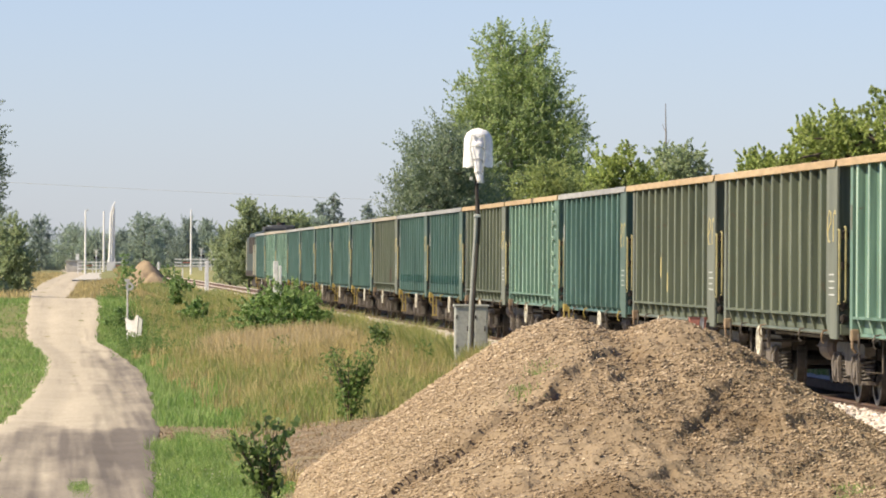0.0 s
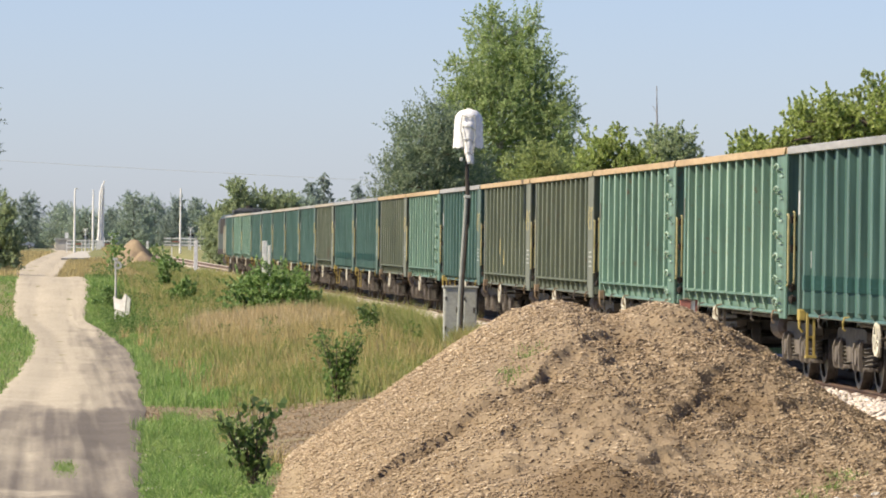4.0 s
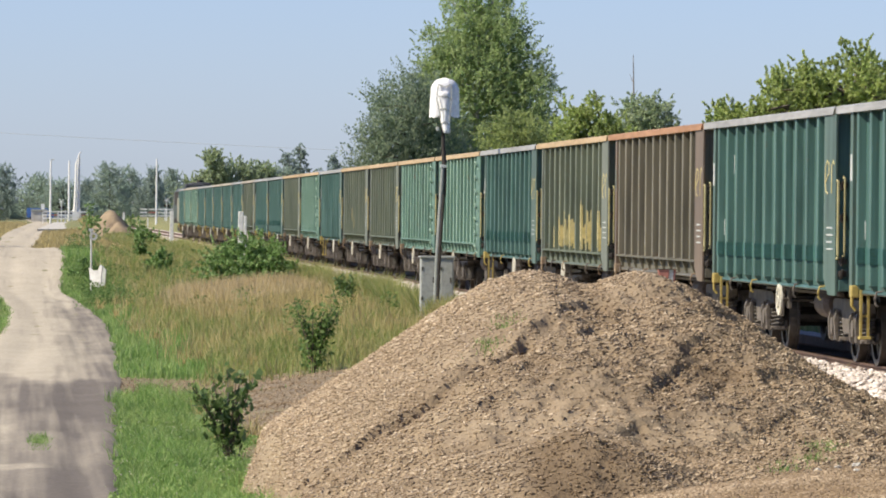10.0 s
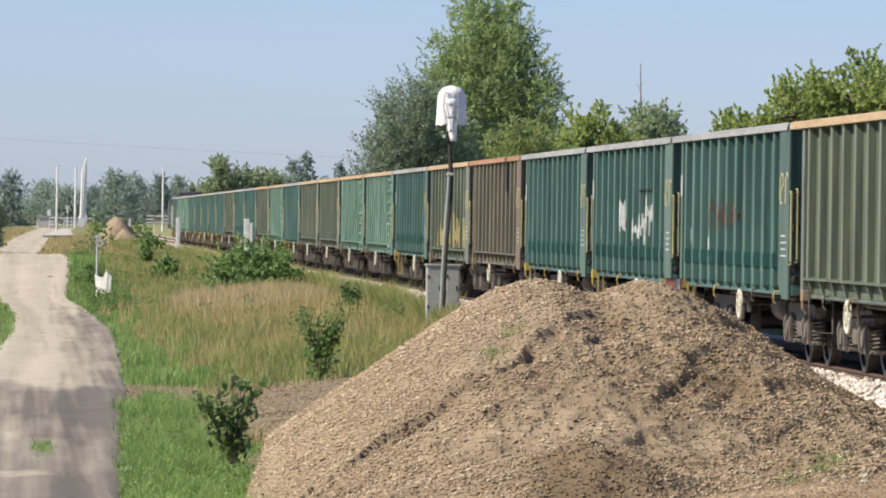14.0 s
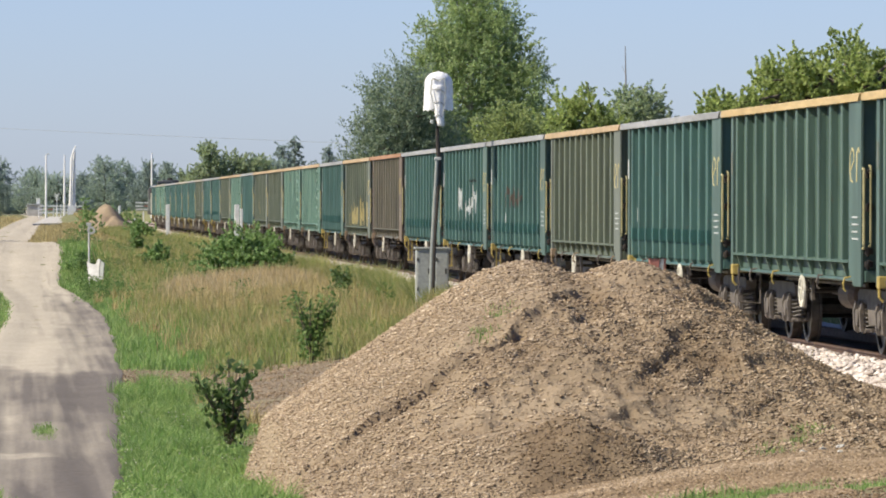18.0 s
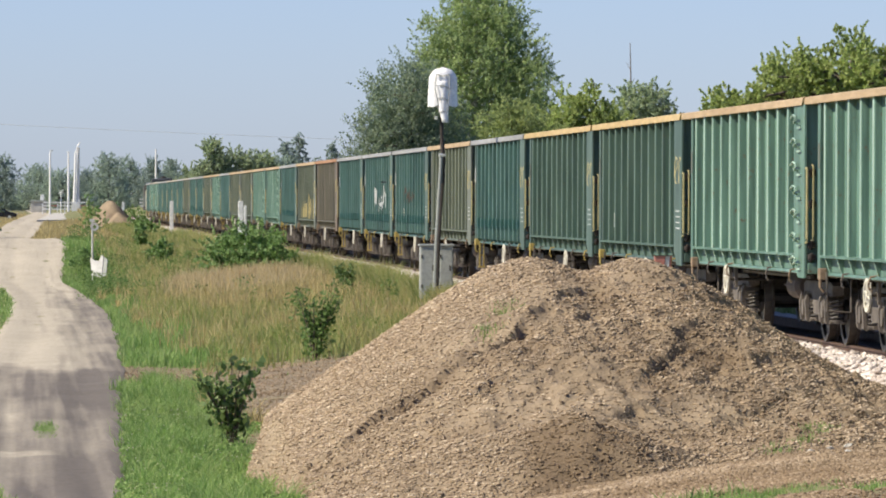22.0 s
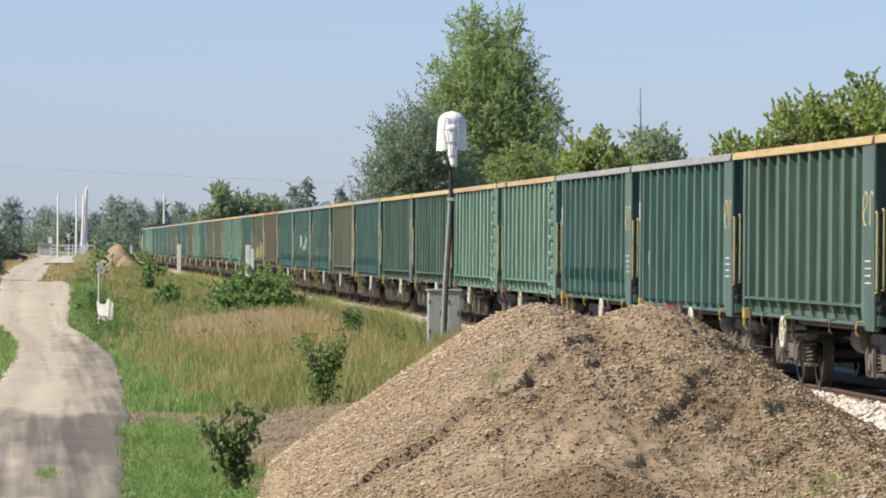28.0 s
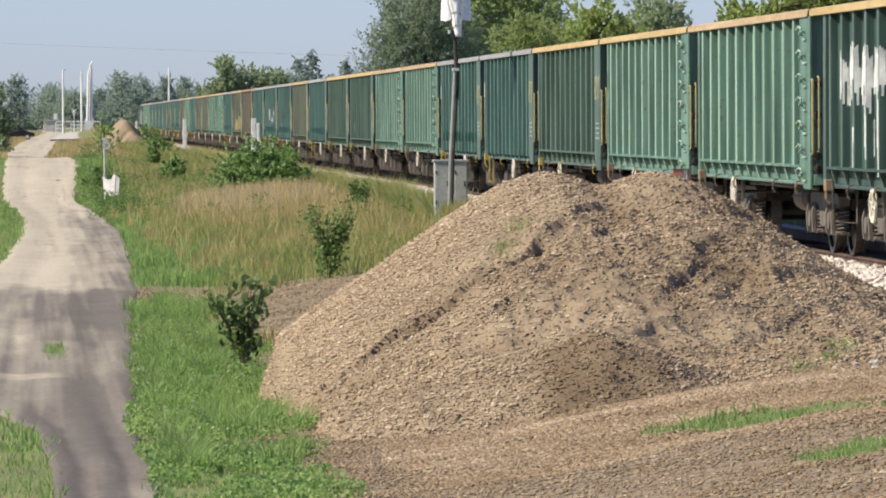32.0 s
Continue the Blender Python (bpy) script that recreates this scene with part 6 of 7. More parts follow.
            for s in (-0.795, 0.795):
                disc(bm, (s, 0, 0), 0.52, "x", 0.06, 24)
            part("wheelset", bm, TREAD, bg, at=(0, y + d, 0.52))
    return e


engine = build_engine()


# ---- paint daubed on the wagons ----
def daub():
    w = wagons
    # yellow scrawl low on the olive wagon
    scrawl(w[8], [(1.3, 2.3, 1.33, 2.25), (2.9, 3.8, 1.33, 2.15), (3.8, 4.4, 1.33, 1.6), (4.5, 5.5, 1.33, 2.35), (6.0, 7.3, 1.33, 2.15), (7.9, 9.1, 1.33, 2.2), (9.4, 10.1, 1.33, 1.9)], SCRAWL_YELLOW, "washed-out yellow runs of paint", 0.6, 0.4)
    scrawl(w[13], [(6.0, 6.2, 1.6, 2.3), (6.9, 7.1, 1.5, 1.9), (5.0, 5.15, 1.35, 1.75), (7.9, 8.05, 1.7, 2.1), (4.4, 4.55, 1.7, 2.0)], SCRAWL_YELLOW, "washed-out yellow scrawl")
    # white patch and smear on one green wagon
    scrawl(w[5], [(7.45, 8.5, 1.85, 2.40)], SCRAWL_WHITE, "weathered white painted patch", 0.2)
    scrawl(w[5], [(3.5, 4.7, 1.75, 2.52), (4.7, 5.6, 1.62, 2.25), (5.6, 6.6, 1.68, 2.08)], SCRAWL_WHITE, "weathered white smear of paint", 0.5)
    scrawl(w[5], [(3.4, 5.7, 2.52, 2.57), (6.75, 7.4, 1.9, 2.08), (8.52, 8.6, 1.8, 2.4), (3.9, 4.2, 1.95, 2.2)], SCRAWL_DARK, "black outline of the painted patch", 0.3)
    scrawl(w[4], [(4.3, 4.6, 1.45, 1.75), (4.95, 5.1, 1.50, 2.05), (5.3, 5.5, 1.75, 2.1), (6.4, 6.55, 1.50, 1.95), (7.4, 7.55, 1.55, 1.9), (9.0, 9.2, 1.45, 1.95), (2.9, 3.1, 1.30, 1.6), (3.4, 3.6, 1.32, 1.5), (8.7, 8.85, 1.25, 1.45), (3.3, 3.45, 1.5, 1.75)], SCRAWL_WHITE, "chalky white scrawl")
    scrawl(w[4], [(5.0, 10.0, 1.9, 2.4)], SCRAWL_RUST, "rusty brown smear", 0.85)
    scrawl(w[-8], [(9.6, 11.3, 2.1, 2.9), (7.9, 9.6, 2.0, 2.9), (6.4, 7.9, 2.1, 2.9), (10.0, 10.2, 1.3, 2.2), (8.9, 9.1, 1.4, 2.2), (7.9, 8.1, 1.2, 2.2), (7.0, 7.2, 1.5, 2.3), (8.1, 8.2, 1.2, 1.5)], SCRAWL_WHITE, "dripping white paint scrawl", 0.45)
    scrawl(w[0], [(10.1, 10.2, 1.5, 1.9), (10.95, 11.0, 1.35, 1.75), (5.35, 5.4, 2.2, 2.7), (6.45, 6.5, 2.45, 2.9), (7.5, 7.55, 2.2, 2.5), (11.5, 11.55, 1.4, 1.6)], SCRAWL_WHITE, "faint chalk marks")
    scrawl(w[6], [(11.9, 11.95, 1.5, 2.0), (9.4, 9.45, 2.2, 2.7), (8.55, 8.6, 2.3, 2.6), (11.0, 11.05, 2.6, 2.9), (7.4, 7.45, 1.6, 1.9), (3.4, 3.45, 1.8, 2.2)], SCRAWL_WHITE, "faint chalk marks")
    scrawl(w[19], [(3.2, 4.2, 1.25, 1.8), (2.2, 2.5, 1.3, 1.7)], SCRAWL_RUST, "rusty brown patch")
    scrawl(w[21], [(5.4, 5.8, 2.0, 2.25), (5.0, 5.2, 1.7, 2.1), (4.4, 4.7, 1.5, 1.7)], SCRAWL_WHITE, "small white scrawl")
    scrawl(w[-4], [(11.6, 11.7, 1.2, 1.4), (8.6, 8.65, 1.4, 1.7)], SCRAWL_WHITE, "faint chalk marks")
    # a band of fresher paint along some walls
    for n in (2, 4, 5, 6, 9, 17, 18, -3):
        outer, inner = [(-1.470, 1.03)], [(-1.462, 1.03)]
        for r in RIB_Y:
            outer += [(-1.470, r - 0.084), (-1.570, r - 0.084), (-1.570, r + 0.084), (-1.470, r + 0.084)]
            inner += [(-1.462, r - 0.070), (-1.560, r - 0.070), (-1.560, r + 0.070), (-1.462, r + 0.070)]
        outer.append((-1.470, WAGON_L - 0.25))
        inner.append((-1.462, WAGON_L - 0.25))
        bm = prism(bmesh.new(), outer + inner[::-1], "z", 1.42, 1.62)
        part("paint_band", bm, BAND, w[n], "band of fresher teal paint")


BAND = paint("paint_band", (0.034, 0.108, 0.096), (0.052, 0.138, 0.120), 0.2)
daub()


# ---- beside the track ----
def build_signal():
    s = thing("railway_signal", "out-of-use railway signal, head wrapped in white sheeting", "railway signal", at=(8.93, 121, 0))
    g = gz(8.93, 121)
    part("mast", tube(bmesh.new(), [(-0.06, 0, g - 0.05), (0.0, 0, 1.2), (0.10, 0, 3.05)], [0.050, 0.047, 0.043], 12), MAST, s, "leaning grey steel mast")
    part("upper_mast", tube(bmesh.new(), [(0.13, 0.02, 2.35), (0.135, 0.02, 2.9), (0.10, 0.02, 3.5), (0.10, 0.02, 4.2)], [0.04, 0.055, 0.04, 0.04], 10), IRON, s, "dark upper mast tube")
    # dark tube over the mast's right half, standing in for its shaded side
    part("conduit", tube(bmesh.new(), [(-0.01, -0.04, g), (0.045, -0.04, 1.2), (0.12, -0.03, 2.4)], 0.034, 8), IRON, s)
    part("base_sleeve", tube(bmesh.new(), [(-0.055, 0, g - 0.05), (-0.05, 0, g + 0.45)], 0.085, 12), IRON, s)
    part("clamp", box(bmesh.new(), 0.04, 0.18, -0.06, 0.1, 2.98, 3.04, 0.01), STEEL, s)
    # wrapped head: an arched hood with folds, open skirts and a hanging tail
    bm = bmesh.new()
    rows, seg = 16, 28
    ring = []
    rng = random.Random(4)
    fold = [rng.uniform(-1, 1) for _ in range(seg)]
    for i in range(rows + 1):
        u = i / rows
        z = 4.93 - 0.86 * u
        w = 0.305 * math.sqrt(max(0.0, 1 - (1 - min(u / 0.34, 1)) ** 2.0)) + 0.012 * u
        d = 0.20 * math.sqrt(max(0.0, 1 - (1 - min(u / 0.25, 1)) ** 2.0))
        r = []
        for k in range(seg):
            a = 2 * math.pi * k / seg
            q = 1 + 0.07 * u * fold[k] + 0.03 * math.sin(9 * a + 3 * u)
            r.append(bm.verts.new((0.12 + w * q * math.cos(a), -0.02 + d * q * math.sin(a), z - 0.03 * u * fold[(k * 3) % seg])))
        ring.append(r)
    for r0, r1 in zip(ring, ring[1:]):
        for k in range(seg):
            bm.faces.new((r0[k], r1[k], r1[(k + 1) % seg], r0[(k + 1) % seg]))
    bm.faces.new(ring[0])
    part("sheet_hood", bm, SHEET, s, "white plastic sheeting", smooth=True)
    bm = bmesh.new()
    ring = []
    for i in range(13):
        u = i / 12
        z = 4.62 - 0.90 * u
        w = 0.135 * (1 - 0.5 * u) + 0.012 * math.sin(11 * u)
        r = []
        for k in range(14):
            a = 2 * math.pi * k / 14
            q = 1 + 0.12 * math.sin(5 * a + 7 * u)
            r.append(bm.verts.new((0.10 + 0.05 * u + w * q * math.cos(a), -0.18 + 0.09 * q * math.sin(a), z)))
        ring.append(r)
    for r0, r1 in zip(ring, ring[1:]):
        for k in range(14):
            bm.faces.new((r0[k], r1[k], r1[(k + 1) % 14], r0[(k + 1) % 14]))
    bm.faces.new(ring[0])
    bm.faces.new(ring[-1][::-1])
    part("sheet_tail", bm, SHEET, s, "bunched white sheeting", smooth=True)
    for z, r in ((4.50, 0.150), (4.22, 0.125), (3.92, 0.10)):
        bm = tube(bmesh.new(), [(0.12 + r * math.cos(a), -0.18 + 0.105 * math.sin(a), z + 0.04 * math.sin(a + z) + 0.02 * math.sin(3 * a)) for a in (2 * math.pi * k / 14 for k in range(15))], 0.011, 5)
        part("tie_cord", bm, CABINET, s)
    for a, b, c in (((-0.04, -0.23, 4.78), (-0.07, -0.26, 4.45), (0.02, -0.27, 4.05)), ((0.24, -0.23, 4.78), (0.25, -0.26, 4.40), (0.20, -0.27, 3.95)), ((-0.04, -0.225, 4.78), (0.10, -0.24, 4.72), (0.24, -0.225, 4.78))):
        part("tie_cord", tube(bmesh.new(), [a, b, c], 0.011, 5), CABINET, s)
    part("lug", box(bmesh.new(), 0.19, 0.25, -0.1, 0.0, 3.72, 3.88, 0.01), STEEL, s)
    part("lug", box(bmesh.new(), -0.06, 0.0, -0.1, 0.0, 3.78, 3.86, 0.01), STEEL, s)


build_signal()


def build_cabinet(x, w, label):
    g = gz(x, 121.6)
    c = thing("relay_cabinet", label, "cabinet", "signal cabinets", at=(x, 121.6, 0))
    part("body", box(bmesh.new(), -w / 2, w / 2, -0.15, 0.2, g - 0.05, 1.02, 0.012), CABINET, c)
    part("lid", box(bmesh.new(), -w / 2 - 0.03, w / 2 + 0.03, -0.19, 0.24, 1.02, 1.065, 0.01), CABINET, c)
    d = part("door", box(bmesh.new(), -w / 2 + 0.025, w / 2 - 0.025, -0.165, -0.148, g + 0.18, 0.97, 0.006), CABINET, c)
    part("handle", box(bmesh.new(), w / 2 - 0.08, w / 2 - 0.055, -0.185, -0.165, 0.48, 0.60), IRON, d)
    part("hinge", box(bmesh.new(), -w / 2 + 0.02, -w / 2 + 0.045, -0.175, -0.16, 0.75, 0.83), IRON, d)
    part("hinge", box(bmesh.new(), -w / 2 + 0.02, -w / 2 + 0.045, -0.175, -0.16, 0.10, 0.18), IRON, d)


build_cabinet(8.775, 0.34, "grey steel relay cabinet beside the signal mast")
build_cabinet(9.17, 0.30, "narrow grey steel relay cabinet beside the signal mast")


def build_marker():
    m = thing("shunting_marker", "small red and white track marker on a post", "track marker", at=(9.2, 80.5, 0))
    g = gz(9.2, 80.5)
    part("post", box(bmesh.new(), -0.03, 0.03, 0.0, 0.06, g - 0.18, 1.05, 0.005), IRON, m)
    part("red_face", prism(bmesh.new(), [(-0.075, 1.215), (0.085, 1.215), (0.055, 1.00), (-0.035, 1.00)], "y", -0.06, 0.08), RED, m, "faded red face")
    part("white_side", prism(bmesh.new(), [(0.09, 1.215), (0.145, 1.215), (0.13, 0.94), (0.062, 0.94)], "y", -0.05, 0.08), OLD_WHITE, m, "white side plate")
    part("red_side", prism(bmesh.new(), [(0.148, 1.215), (0.185, 1.215), (0.15, 0.94), (0.133, 0.94)], "y", -0.045, 0.08), RED, m)
    part("cap", box(bmesh.new(), -0.08, 0.19, -0.07, 0.1, 1.217, 1.225), IRON, m)


build_marker()


def build_sign():
    g = gz(2.45, 205)
    s = thing("road_sign", "white sign on a thin post with a tilted board below", "sign", at=(2.45, 205, 0))
    part("post", tube(bmesh.new(), [(0, 0, g - 0.05), (-0.02, 0, 1.30)], 0.035, 10), OLD_WHITE, s)
    part("plate", disc(bmesh.new(), (0.06, -0.05, 1.02), 0.15, "y", 0.012, 18, 0.07), OLD_WHITE, s, "weathered white ring plate")
    part("plate", box(bmesh.new(), -0.12, 0.06, -0.06, -0.045, 1.2, 1.3), OLD_WHITE, s)
    b = thing("sign_board", "white board with a grey side leaning in the grass", "board", at=(2.68, 204.6, -0.32), turn=-42)
    part("panel", prism(bmesh.new(), [(-0.42, 0.20), (-0.34, -0.42), (0.14, -0.55), (0.22, 0.26), (0.12, 0.30), (0.02, 0.10), (-0.2, 0.10)], "y", -0.02, 0.02), OLD_WHITE, b)
    part("side_panel", prism(bmesh.new(), [(0.23, 0.24), (0.17, -0.5), (0.34, -0.45), (0.40, 0.12)], "y", 0.0, 0.04), CABINET, b, "grey side panel")
    part("leg", box(bmesh.new(), -0.02, 0.03, 0.02, 0.06, g + 0.27, -0.3), DEADWOOD, b)


build_sign()


def post(x, y, w, top, label):
    g = gz(x, y)
    bm = box(bmesh.new(), -w / 2, w / 2, -w / 2, w / 2, g - 0.1, top, 0.02)
    tagged(part("marker_post", bm, WHITE, at=(x, y, 0)), label, "post", "white posts along the track")


post(9.35, 358, 0.24, 1.96, "white concrete distance post beside the track")
post(9.0, 234, 0.20, 1.98, "white trackside post beside the bush")
post(9.13, 232.5, 0.12, 1.80, "slim white trackside post")
post(9.1, 520, 0.2, 1.8, "white post beside the far track")


def far_heap():
    rng = np.random.default_rng(41)
    xs, ys = np.arange(5.0, 9.6, 0.12), np.arange(475, 486, 0.2)
    h = thing("sand_heap", "small heap of tan sand near the level crossing", "sand heap")
    X, Y = np.meshgrid(xs, ys)
    Z = 2.35 - 1.05 * np.sqrt((X - 7.25) ** 2 + (0.7 * (Y - 480)) ** 2 + 0.12) + 0.12 * wobble(X, Y, 3.0, 1) + 0.30 * (grain(X, Y, 1.3, 4) - 0.5)
    Z = np.maximum(Z, 1.15 - 0.9 * np.sqrt((X - 8.0) ** 2 + (0.7 * (Y - 478)) ** 2 + 0.1) + 0.25 * (grain(X, Y, 1.7, 2) - 0.5))
    Z = np.maximum(Z, ground_z(X, Y) - 0.1)
    i = np.arange(X.size).reshape(X.shape)
    f = np.stack([i[:-1, :-1], i[:-1, 1:], i[1:, 1:], i[1:, :-1]], -1).reshape(-1, 4)
    sheet("soil", np.stack([X, Y, Z], -1).reshape(-1, 3), f, HEAP, h, True)


far_heap()


# ---- the level crossing ----
def fence(x0, x1, y, label):
    f = thing("crossing_fence", label, "fence", "fences at the level crossing", at=(x0, y, 0))
    n = int((x1 - x0) / 0.9)
    for k in range(n + 1):
        x = (x1 - x0) * k / n
        g = gz(x0 + x, y)
        part("post", box(bmesh.new(), x - 0.06, x + 0.06, -0.06, 0.06, g - 0.1, g + 1.45, 0.01), WHITE, f)
    g = gz((x0 + x1) / 2, y)
    for z in (0.45, 0.85, 1.25):
        for k in range(n):
            a, b = (x1 - x0) * k / n, (x1 - x0) * (k + 1) / n
            part("rail", box(bmesh.new(), a + 0.065, b - 0.065, -0.09, -0.065, g + z - 0.07, g + z + 0.07), RED if z == 0.85 and k % 4 == 1 else WHITE, f)


fence(2.1, 7.5, 680, "white and red railing beside the level crossing")
fence(13.8, 20.0, 680, "white and red railing across the track at the crossing")


def lamp_pole(x, y, top, r, label, arm=0.5):
    g = gz(x, y)
    p = thing("lamp_pole", label, "lamp pole", "poles at the level crossing", at=(x, y, 0))
    part("pole", tube(bmesh.new(), [(0, 0, g - 0.1), (0, 0, top * 0.6), (0, 0, top)], [r, r * 0.85, r * 0.65], 10), WHITE, p)
    if arm:
        part("arm", tube(bmesh.new(), [(0, 0, top - 0.05), (arm * 0.4, 0, top + 0.15), (arm, 0, top + 0.2)], [r * 0.6, r * 0.5, r * 0.5], 8), WHITE, p)
        part("lamp_head", box(bmesh.new(), arm - 0.1, arm + 0.25, -0.1, 0.1, top + 0.14, top + 0.27, 0.03), STEEL, p)


lamp_pole(3.0, 680, 7.8, 0.14, "tall white lamp pole at the level crossing", 0.15)
lamp_pole(5.25, 682, 7.9, 0.15, "tall white lamp pole at the level crossing", 0.0)
lamp_pole(15.85, 680, 8.2, 0.13, "slender white pole across the railway", 0.0)


def raised_barrier(x, y):
    g = gz(x, y)
    b = thing("crossing_barrier", "raised white level crossing barrier booms on a pedestal", "barrier", at=(x, y, 0))
    part("pedestal", box(bmesh.new(), -0.35, 0.45, -0.3, 0.3, g - 0.1, g + 1.0, 0.04), WHITE, b)
    bm = tube(bmesh.new(), [(-0.15, 0, 0.7), (-0.05, 0, 4.0), (0.02, 0, 7.6), (0.3, 0, 8.6), (0.55, 0, 9.05)], [0.20, 0.17, 0.13, 0.1, 0.07], 10)
    part("boom", bm, WHITE, b)
    bm = tube(bmesh.new(), [(0.28, 0.3, 0.7), (0.32, 0.3, 4.0), (0.36, 0.3, 8.4)], [0.22, 0.2, 0.16], 10)
    part("boom", bm, WHITE, b)
    part("counterweight", box(bmesh.new(), -0.5, 0.6, -0.2, 0.5, g + 0.3, g + 0.75, 0.04), STEEL, b)


raised_barrier(6.1, 684)


def cross_signal(x, y, top):
    g = gz(x, y)
    s = thing("crossing_signal", "level crossing warning signal with crossed white arms", "warning signal", "signals at the crossing", at=(x, y, 0))
    part("post", tube(bmesh.new(), [(0, 0, g - 0.1), (0, 0, top)], 0.07, 8), WHITE, s)
    for a in (-1, 1):
        part("cross_arm", prism(bmesh.new(), [(-0.32, top - a * 0.22 - 0.05), (0.32, top + a * 0.22 - 0.05), (0.32, top + a * 0.22 + 0.05), (-0.32, top - a * 0.22 + 0.05)], "y", -0.1 - 0.03 * a, -0.08 - 0.03 * a), WHITE, s)
    for d in (-0.22, 0.22):
        part("lamp", disc(bmesh.new(), (d, -0.1, top - 0.75), 0.15, "y", 0.06, 14), IRON, s)


cross_signal(17.0, 676, 3.3)
cross_signal(4.3, 676, 3.0)
cross_signal(18.6, 690, 3.3)


def concrete_ramp():
    bm = bmesh.new()
    a = [bm.verts.new(p) for p in ((1.2, 585, -0.12), (4.2, 590, -0.08), (6.0, 672, 0.45), (3.4, 672, 0.42))]
    b = [bm.verts.new((v.co.x, v.co.y, v.co.z - 0.9)) for v in a]
    bm.faces.new(a)
    bm.faces.new(b[::-1])
    for k in range(4):
        bm.faces.new((a[k], b[k], b[(k + 1) % 4], a[(k + 1) % 4]))
    bmesh.ops.recalc_face_normals(bm, faces=bm.faces[:])
    tagged(part("pavement", bm, CONCRETE), "pale concrete ramp up to the level crossing", "pavement", kind="structure")


concrete_ramp()


def hut():
    g = gz(1.9, 790)
    h = thing("hut", "small white hut beyond the level crossing", "hut", at=(1.9, 790, 0))
    part("wall", box(bmesh.new(), -1.1, 1.1, 0, 2, g - 0.1, 1.75, 0.02), CONCRETE, h)
    part("roof", prism(bmesh.new(), [(-1.25, 1.75), (1.25, 1.75), (1.1, 1.95), (-1.1, 1.95)], "y", -0.15, 2.15), CABINET, h)
    part("chimney", box(bmesh.new(), 0.25, 0.75, 0.5, 0.9, 1.95, 2.75, 0.02), WHITE, h)


hut()


def power_line():
    pole = thing("utility_pole", "wooden utility pole carrying a cable", "utility pole", "utility poles", at=(-16, 400, 0))
    part("pole", tube(bmesh.new(), [(0, 0, gz(-16, 400) - 0.2), (0, 0, 8.6)], [0.16, 0.11], 8), DEADWOOD, pole)
    part("crossarm", box(bmesh.new(), -0.1, 0.1, -0.8, 0.8, 8.0, 8.15), DEADWOOD, pole)
    p2 = thing("utility_pole", "wooden utility pole hidden behind the trees", "utility pole", "utility poles", at=(26, 400, 0))
    part("pole", tube(bmesh.new(), [(0, 0, gz(26, 400) - 0.2), (0, 0, 6.6)], [0.16, 0.11], 8), DEADWOOD, p2)
    part("crossarm", box(bmesh.new(), -0.1, 0.1, -0.8, 0.8, 6.2, 6.35), DEADWOOD, p2)
    for dy, dz in ((-0.6, 0.0),):
        pts = []
        for k in range(25):
            u = k / 24
            pts.append((-16 + 42 * u, 400 + dy, 8.12 + (6.32 - 8.12) * u - 0.55 * u * (1 - u) + dz))
        tagged(part("power_cable", tube(bmesh.new(), pts, 0.012, 5), STEEL), "thin sagging overhead cable between utility poles", "cable")


power_line()


# ---- cars on the crossing road ----
def build_car(name, label, body_mat, L, H, van=False):
    c = thing(name, label, "car")
    if van:
        outline = [(-L / 2, 0.35), (L / 2, 0.35), (L / 2, 1.0), (L / 2 - 0.5, 1.25), (L / 2 - 1.0, H), (-L / 2, H)]
    else:
        outline = [(-L / 2, 0.35), (L / 2, 0.35), (L / 2 + 0.02, 0.72), (L / 2 - 0.9, 0.95), (L / 2 - 1.7, H), (-L / 2 + 0.55, H), (-L / 2 + 0.02, 0.95)]
    bm = prism(bmesh.new(), outline, "y", -0.82, 0.82)
    bmesh.ops.bevel(bm, geom=[e for e in bm.edges], offset=0.06, segments=2, affect="EDGES")
    part("body", bm, body_mat, c, smooth=False)
    gl = [(L / 2 - 1.15, 0.98), (L / 2 - 1.75, H - 0.08), (0.0, H - 0.08), (0.0, 0.98)]
    part("side_window", prism(bmesh.new(), gl, "y", -0.84, -0.815), GLASS, c)
    if not van:
        part("side_window", prism(bmesh.new(), [(-0.08, 0.98), (-0.08, H - 0.08), (-L / 2 + 0.7, H - 0.08), (-L / 2 + 0.3, 0.98)], "y", -0.84, -0.815), GLASS, c)
    part("windscreen", prism(bmesh.new(), [(L / 2 - 0.98, 0.99), (L / 2 - 1.62, H - 0.03), (L / 2 - 1.64, H - 0.06), (L / 2 - 1.02, 0.97)], "y", -0.7, 0.7), GLASS, c)
    for x in (-L / 2 + 0.85, L / 2 - 0.8):
        for y in (-0.76, 0.76):
            w = part("wheel", disc(bmesh.new(), (0, 0, 0), 0.32, "y", 0.1, 18), IRON, c, "dark tyre", at=(x, y, 0.32))
            part("rim", disc(bmesh.new(), (0, 0, 0), 0.19, "y", 0.105, 12), STEEL, w)
    part("headlight", box(bmesh.new(), L / 2 - 0.06, L / 2 + 0.03, -0.75, -0.45, 0.62, 0.75, 0.02), WHITE, c)
    part("tail_light", box(bmesh.new(), -L / 2 - 0.02, -L / 2 + 0.05, -0.78, -0.58, 0.75, 0.95, 0.01), RED, c)
    return c


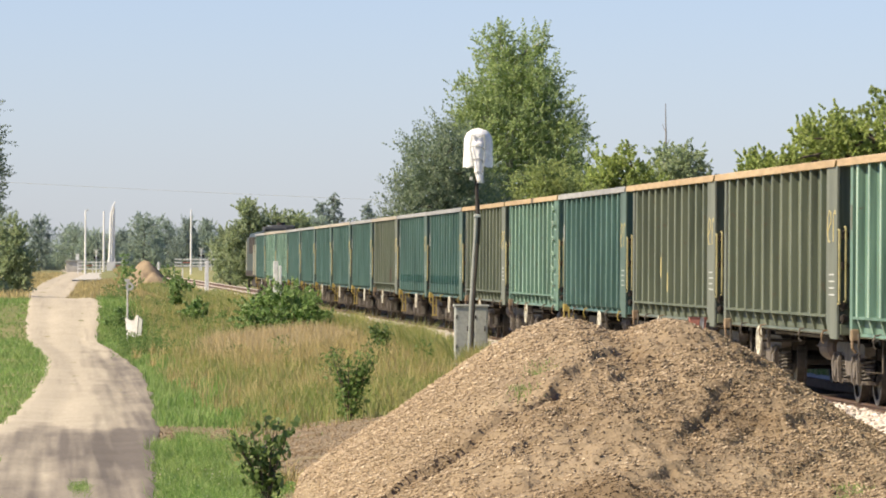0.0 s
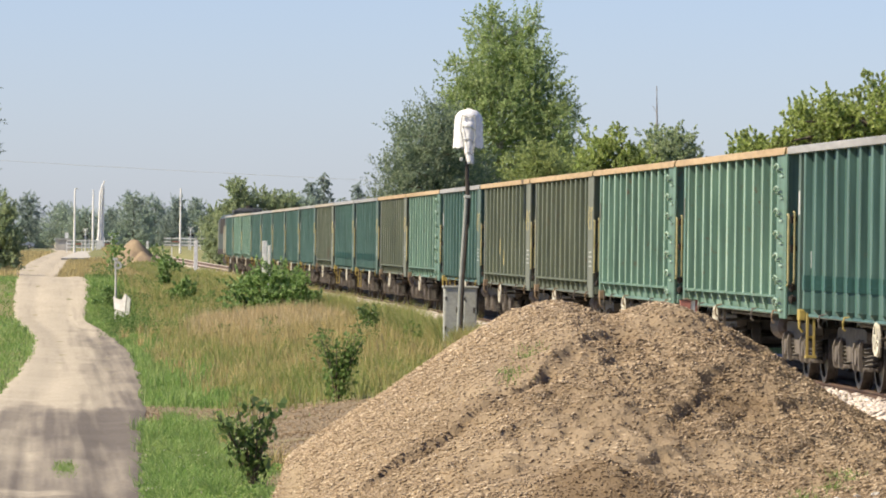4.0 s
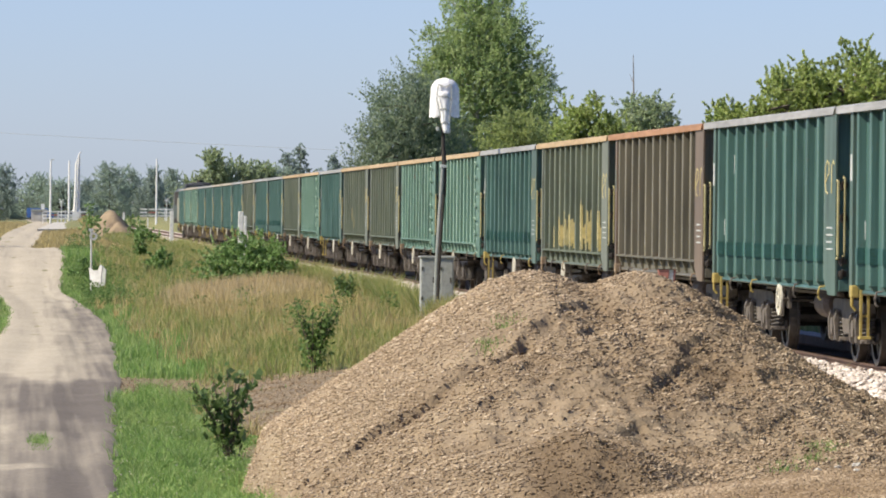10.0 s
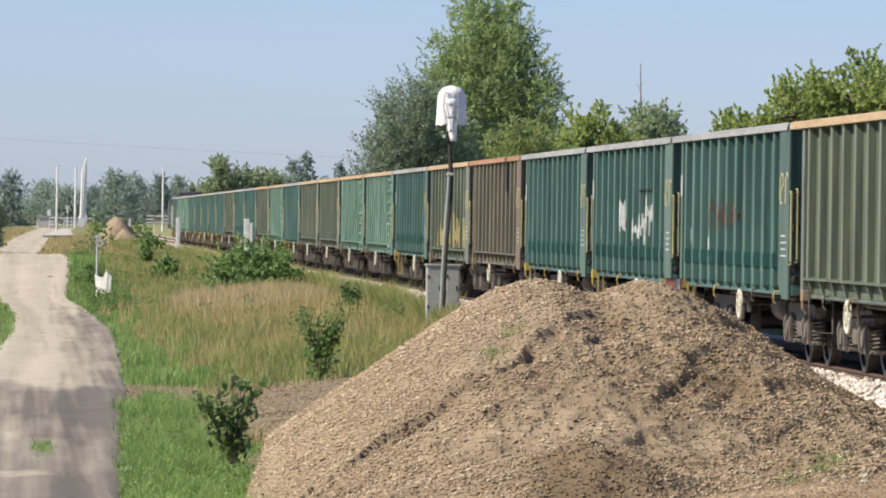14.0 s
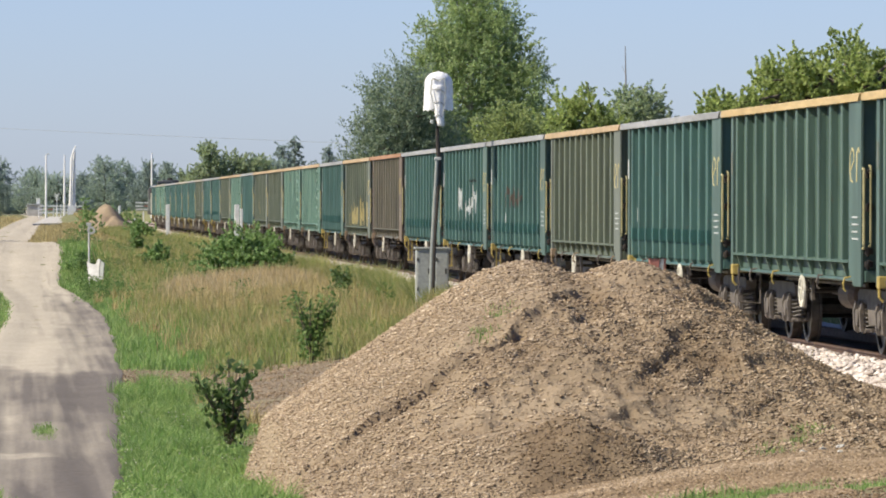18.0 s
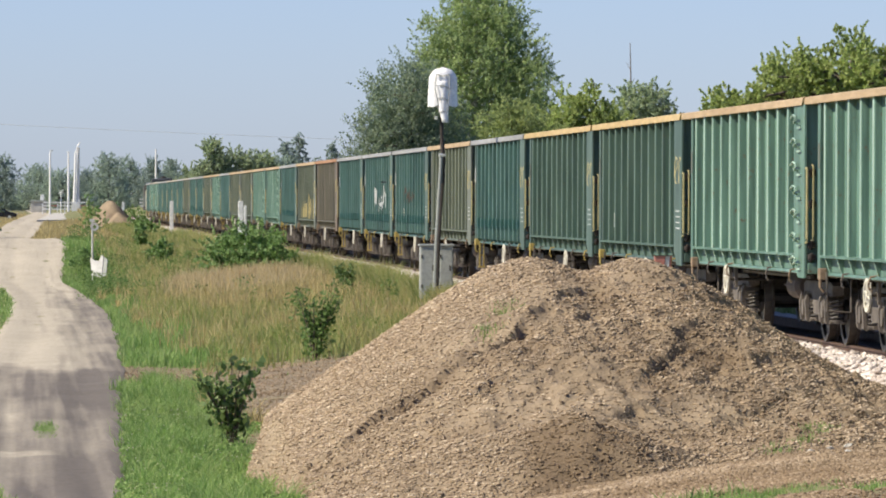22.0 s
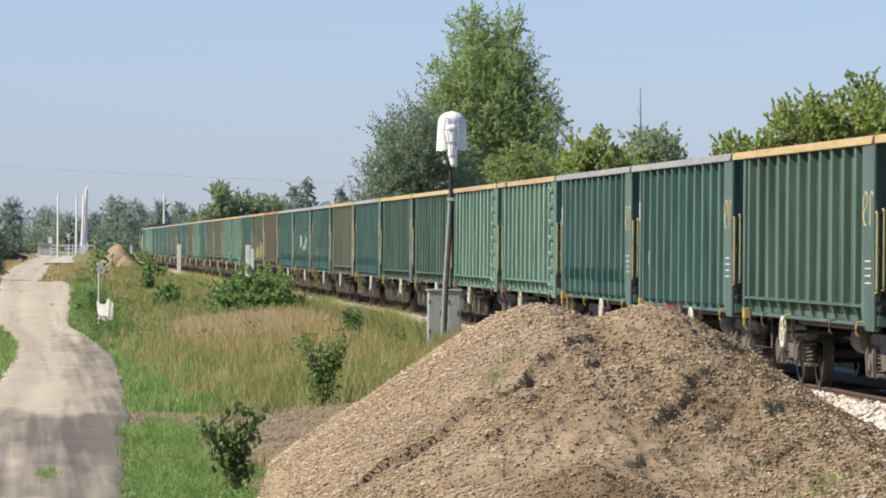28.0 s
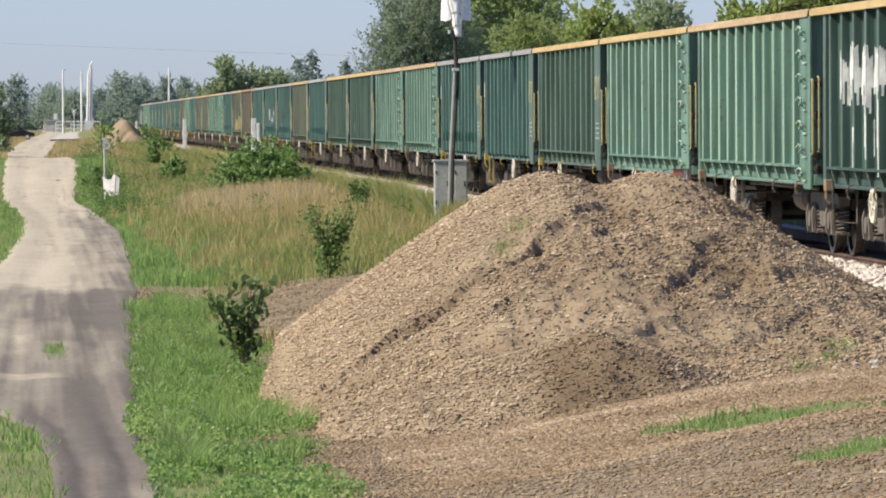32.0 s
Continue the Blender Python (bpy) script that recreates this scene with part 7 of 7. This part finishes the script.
SILVER = mottled("car_silver", [(0.3, (0.32, 0.36, 0.40)), (0.7, (0.38, 0.42, 0.46))], 2.0, 0.3, 0.4, 30.0, 0.03)
BLUE = mottled("car_blue", [(0.3, (0.07, 0.16, 0.38)), (0.7, (0.09, 0.20, 0.45))], 2.0, 0.3, 0.2, 30.0, 0.03)
BLACK = mottled("car_black", [(0.3, (0.012, 0.012, 0.014)), (0.7, (0.02, 0.02, 0.022))], 2.0, 0.25, 0.2, 30.0, 0.03)
silver_car = build_car("car", "silver estate car on the road by the crossing", SILVER, 4.4, 1.45)
blue_van = build_car("van", "blue delivery van driving over the level crossing", BLUE, 4.3, 1.85, True)
black_car = build_car("car", "black car waiting on the road by the crossing", BLACK, 4.2, 1.42)


# ---- what moves ----
def motions():
    times = [0, 4, 8, 12, 16, 20, 24, 28, 32]
    for n, w in wagons.items():
        y = rake_y(n)
        walk(w, [(t, pose(TRACK_X, y + gone(t), 0)) for t in times])
    y = rake_y(28) - 0.1
    walk(engine, [(t, pose(TRACK_X, y + gone(t), RAIL_Z)) for t in times])
    # the cars wait, and go on over the crossing
    def drive(car, rows, y, z=0.27):
        walk(car, [(t, pose(x, y, z)) for t, x in rows])
    drive(silver_car, ((0, -26), (2, -14), (3.5, -6.5), (4.5, -3), (5.5, -1.0), (8, -0.2), (9, 2.0), (10, 7), (11, 14), (12, 22), (14, 42), (16, 64), (32, 240)), 880)
    drive(blue_van, ((0, -62), (6, -24), (8, -9), (9, -3.6), (9.5, -0.7), (10, 2.3), (10.5, 7), (11.5, 17), (13, 33), (16, 66), (32, 240)), 880)
    drive(black_car, ((0, -90), (16, -32), (20, -7.5), (21.5, -3.5), (22, -3.0), (25, -2.7), (32, -2.5)), 600, -0.2)
    # the wheels roll
    ticks = [k * 2 / FPS for k in range(int(32 * FPS / 2) + 1)]
    for w in [*wagons.values(), engine]:
        for o in w.children_recursive:
            if o.name.split(".")[0] == "wheelset":
                p, r = o.location.copy(), o.location.z
                walk(o, [(t, pose(*p, -math.degrees(gone(t) / r), 0, 0)) for t in ticks])


motions()
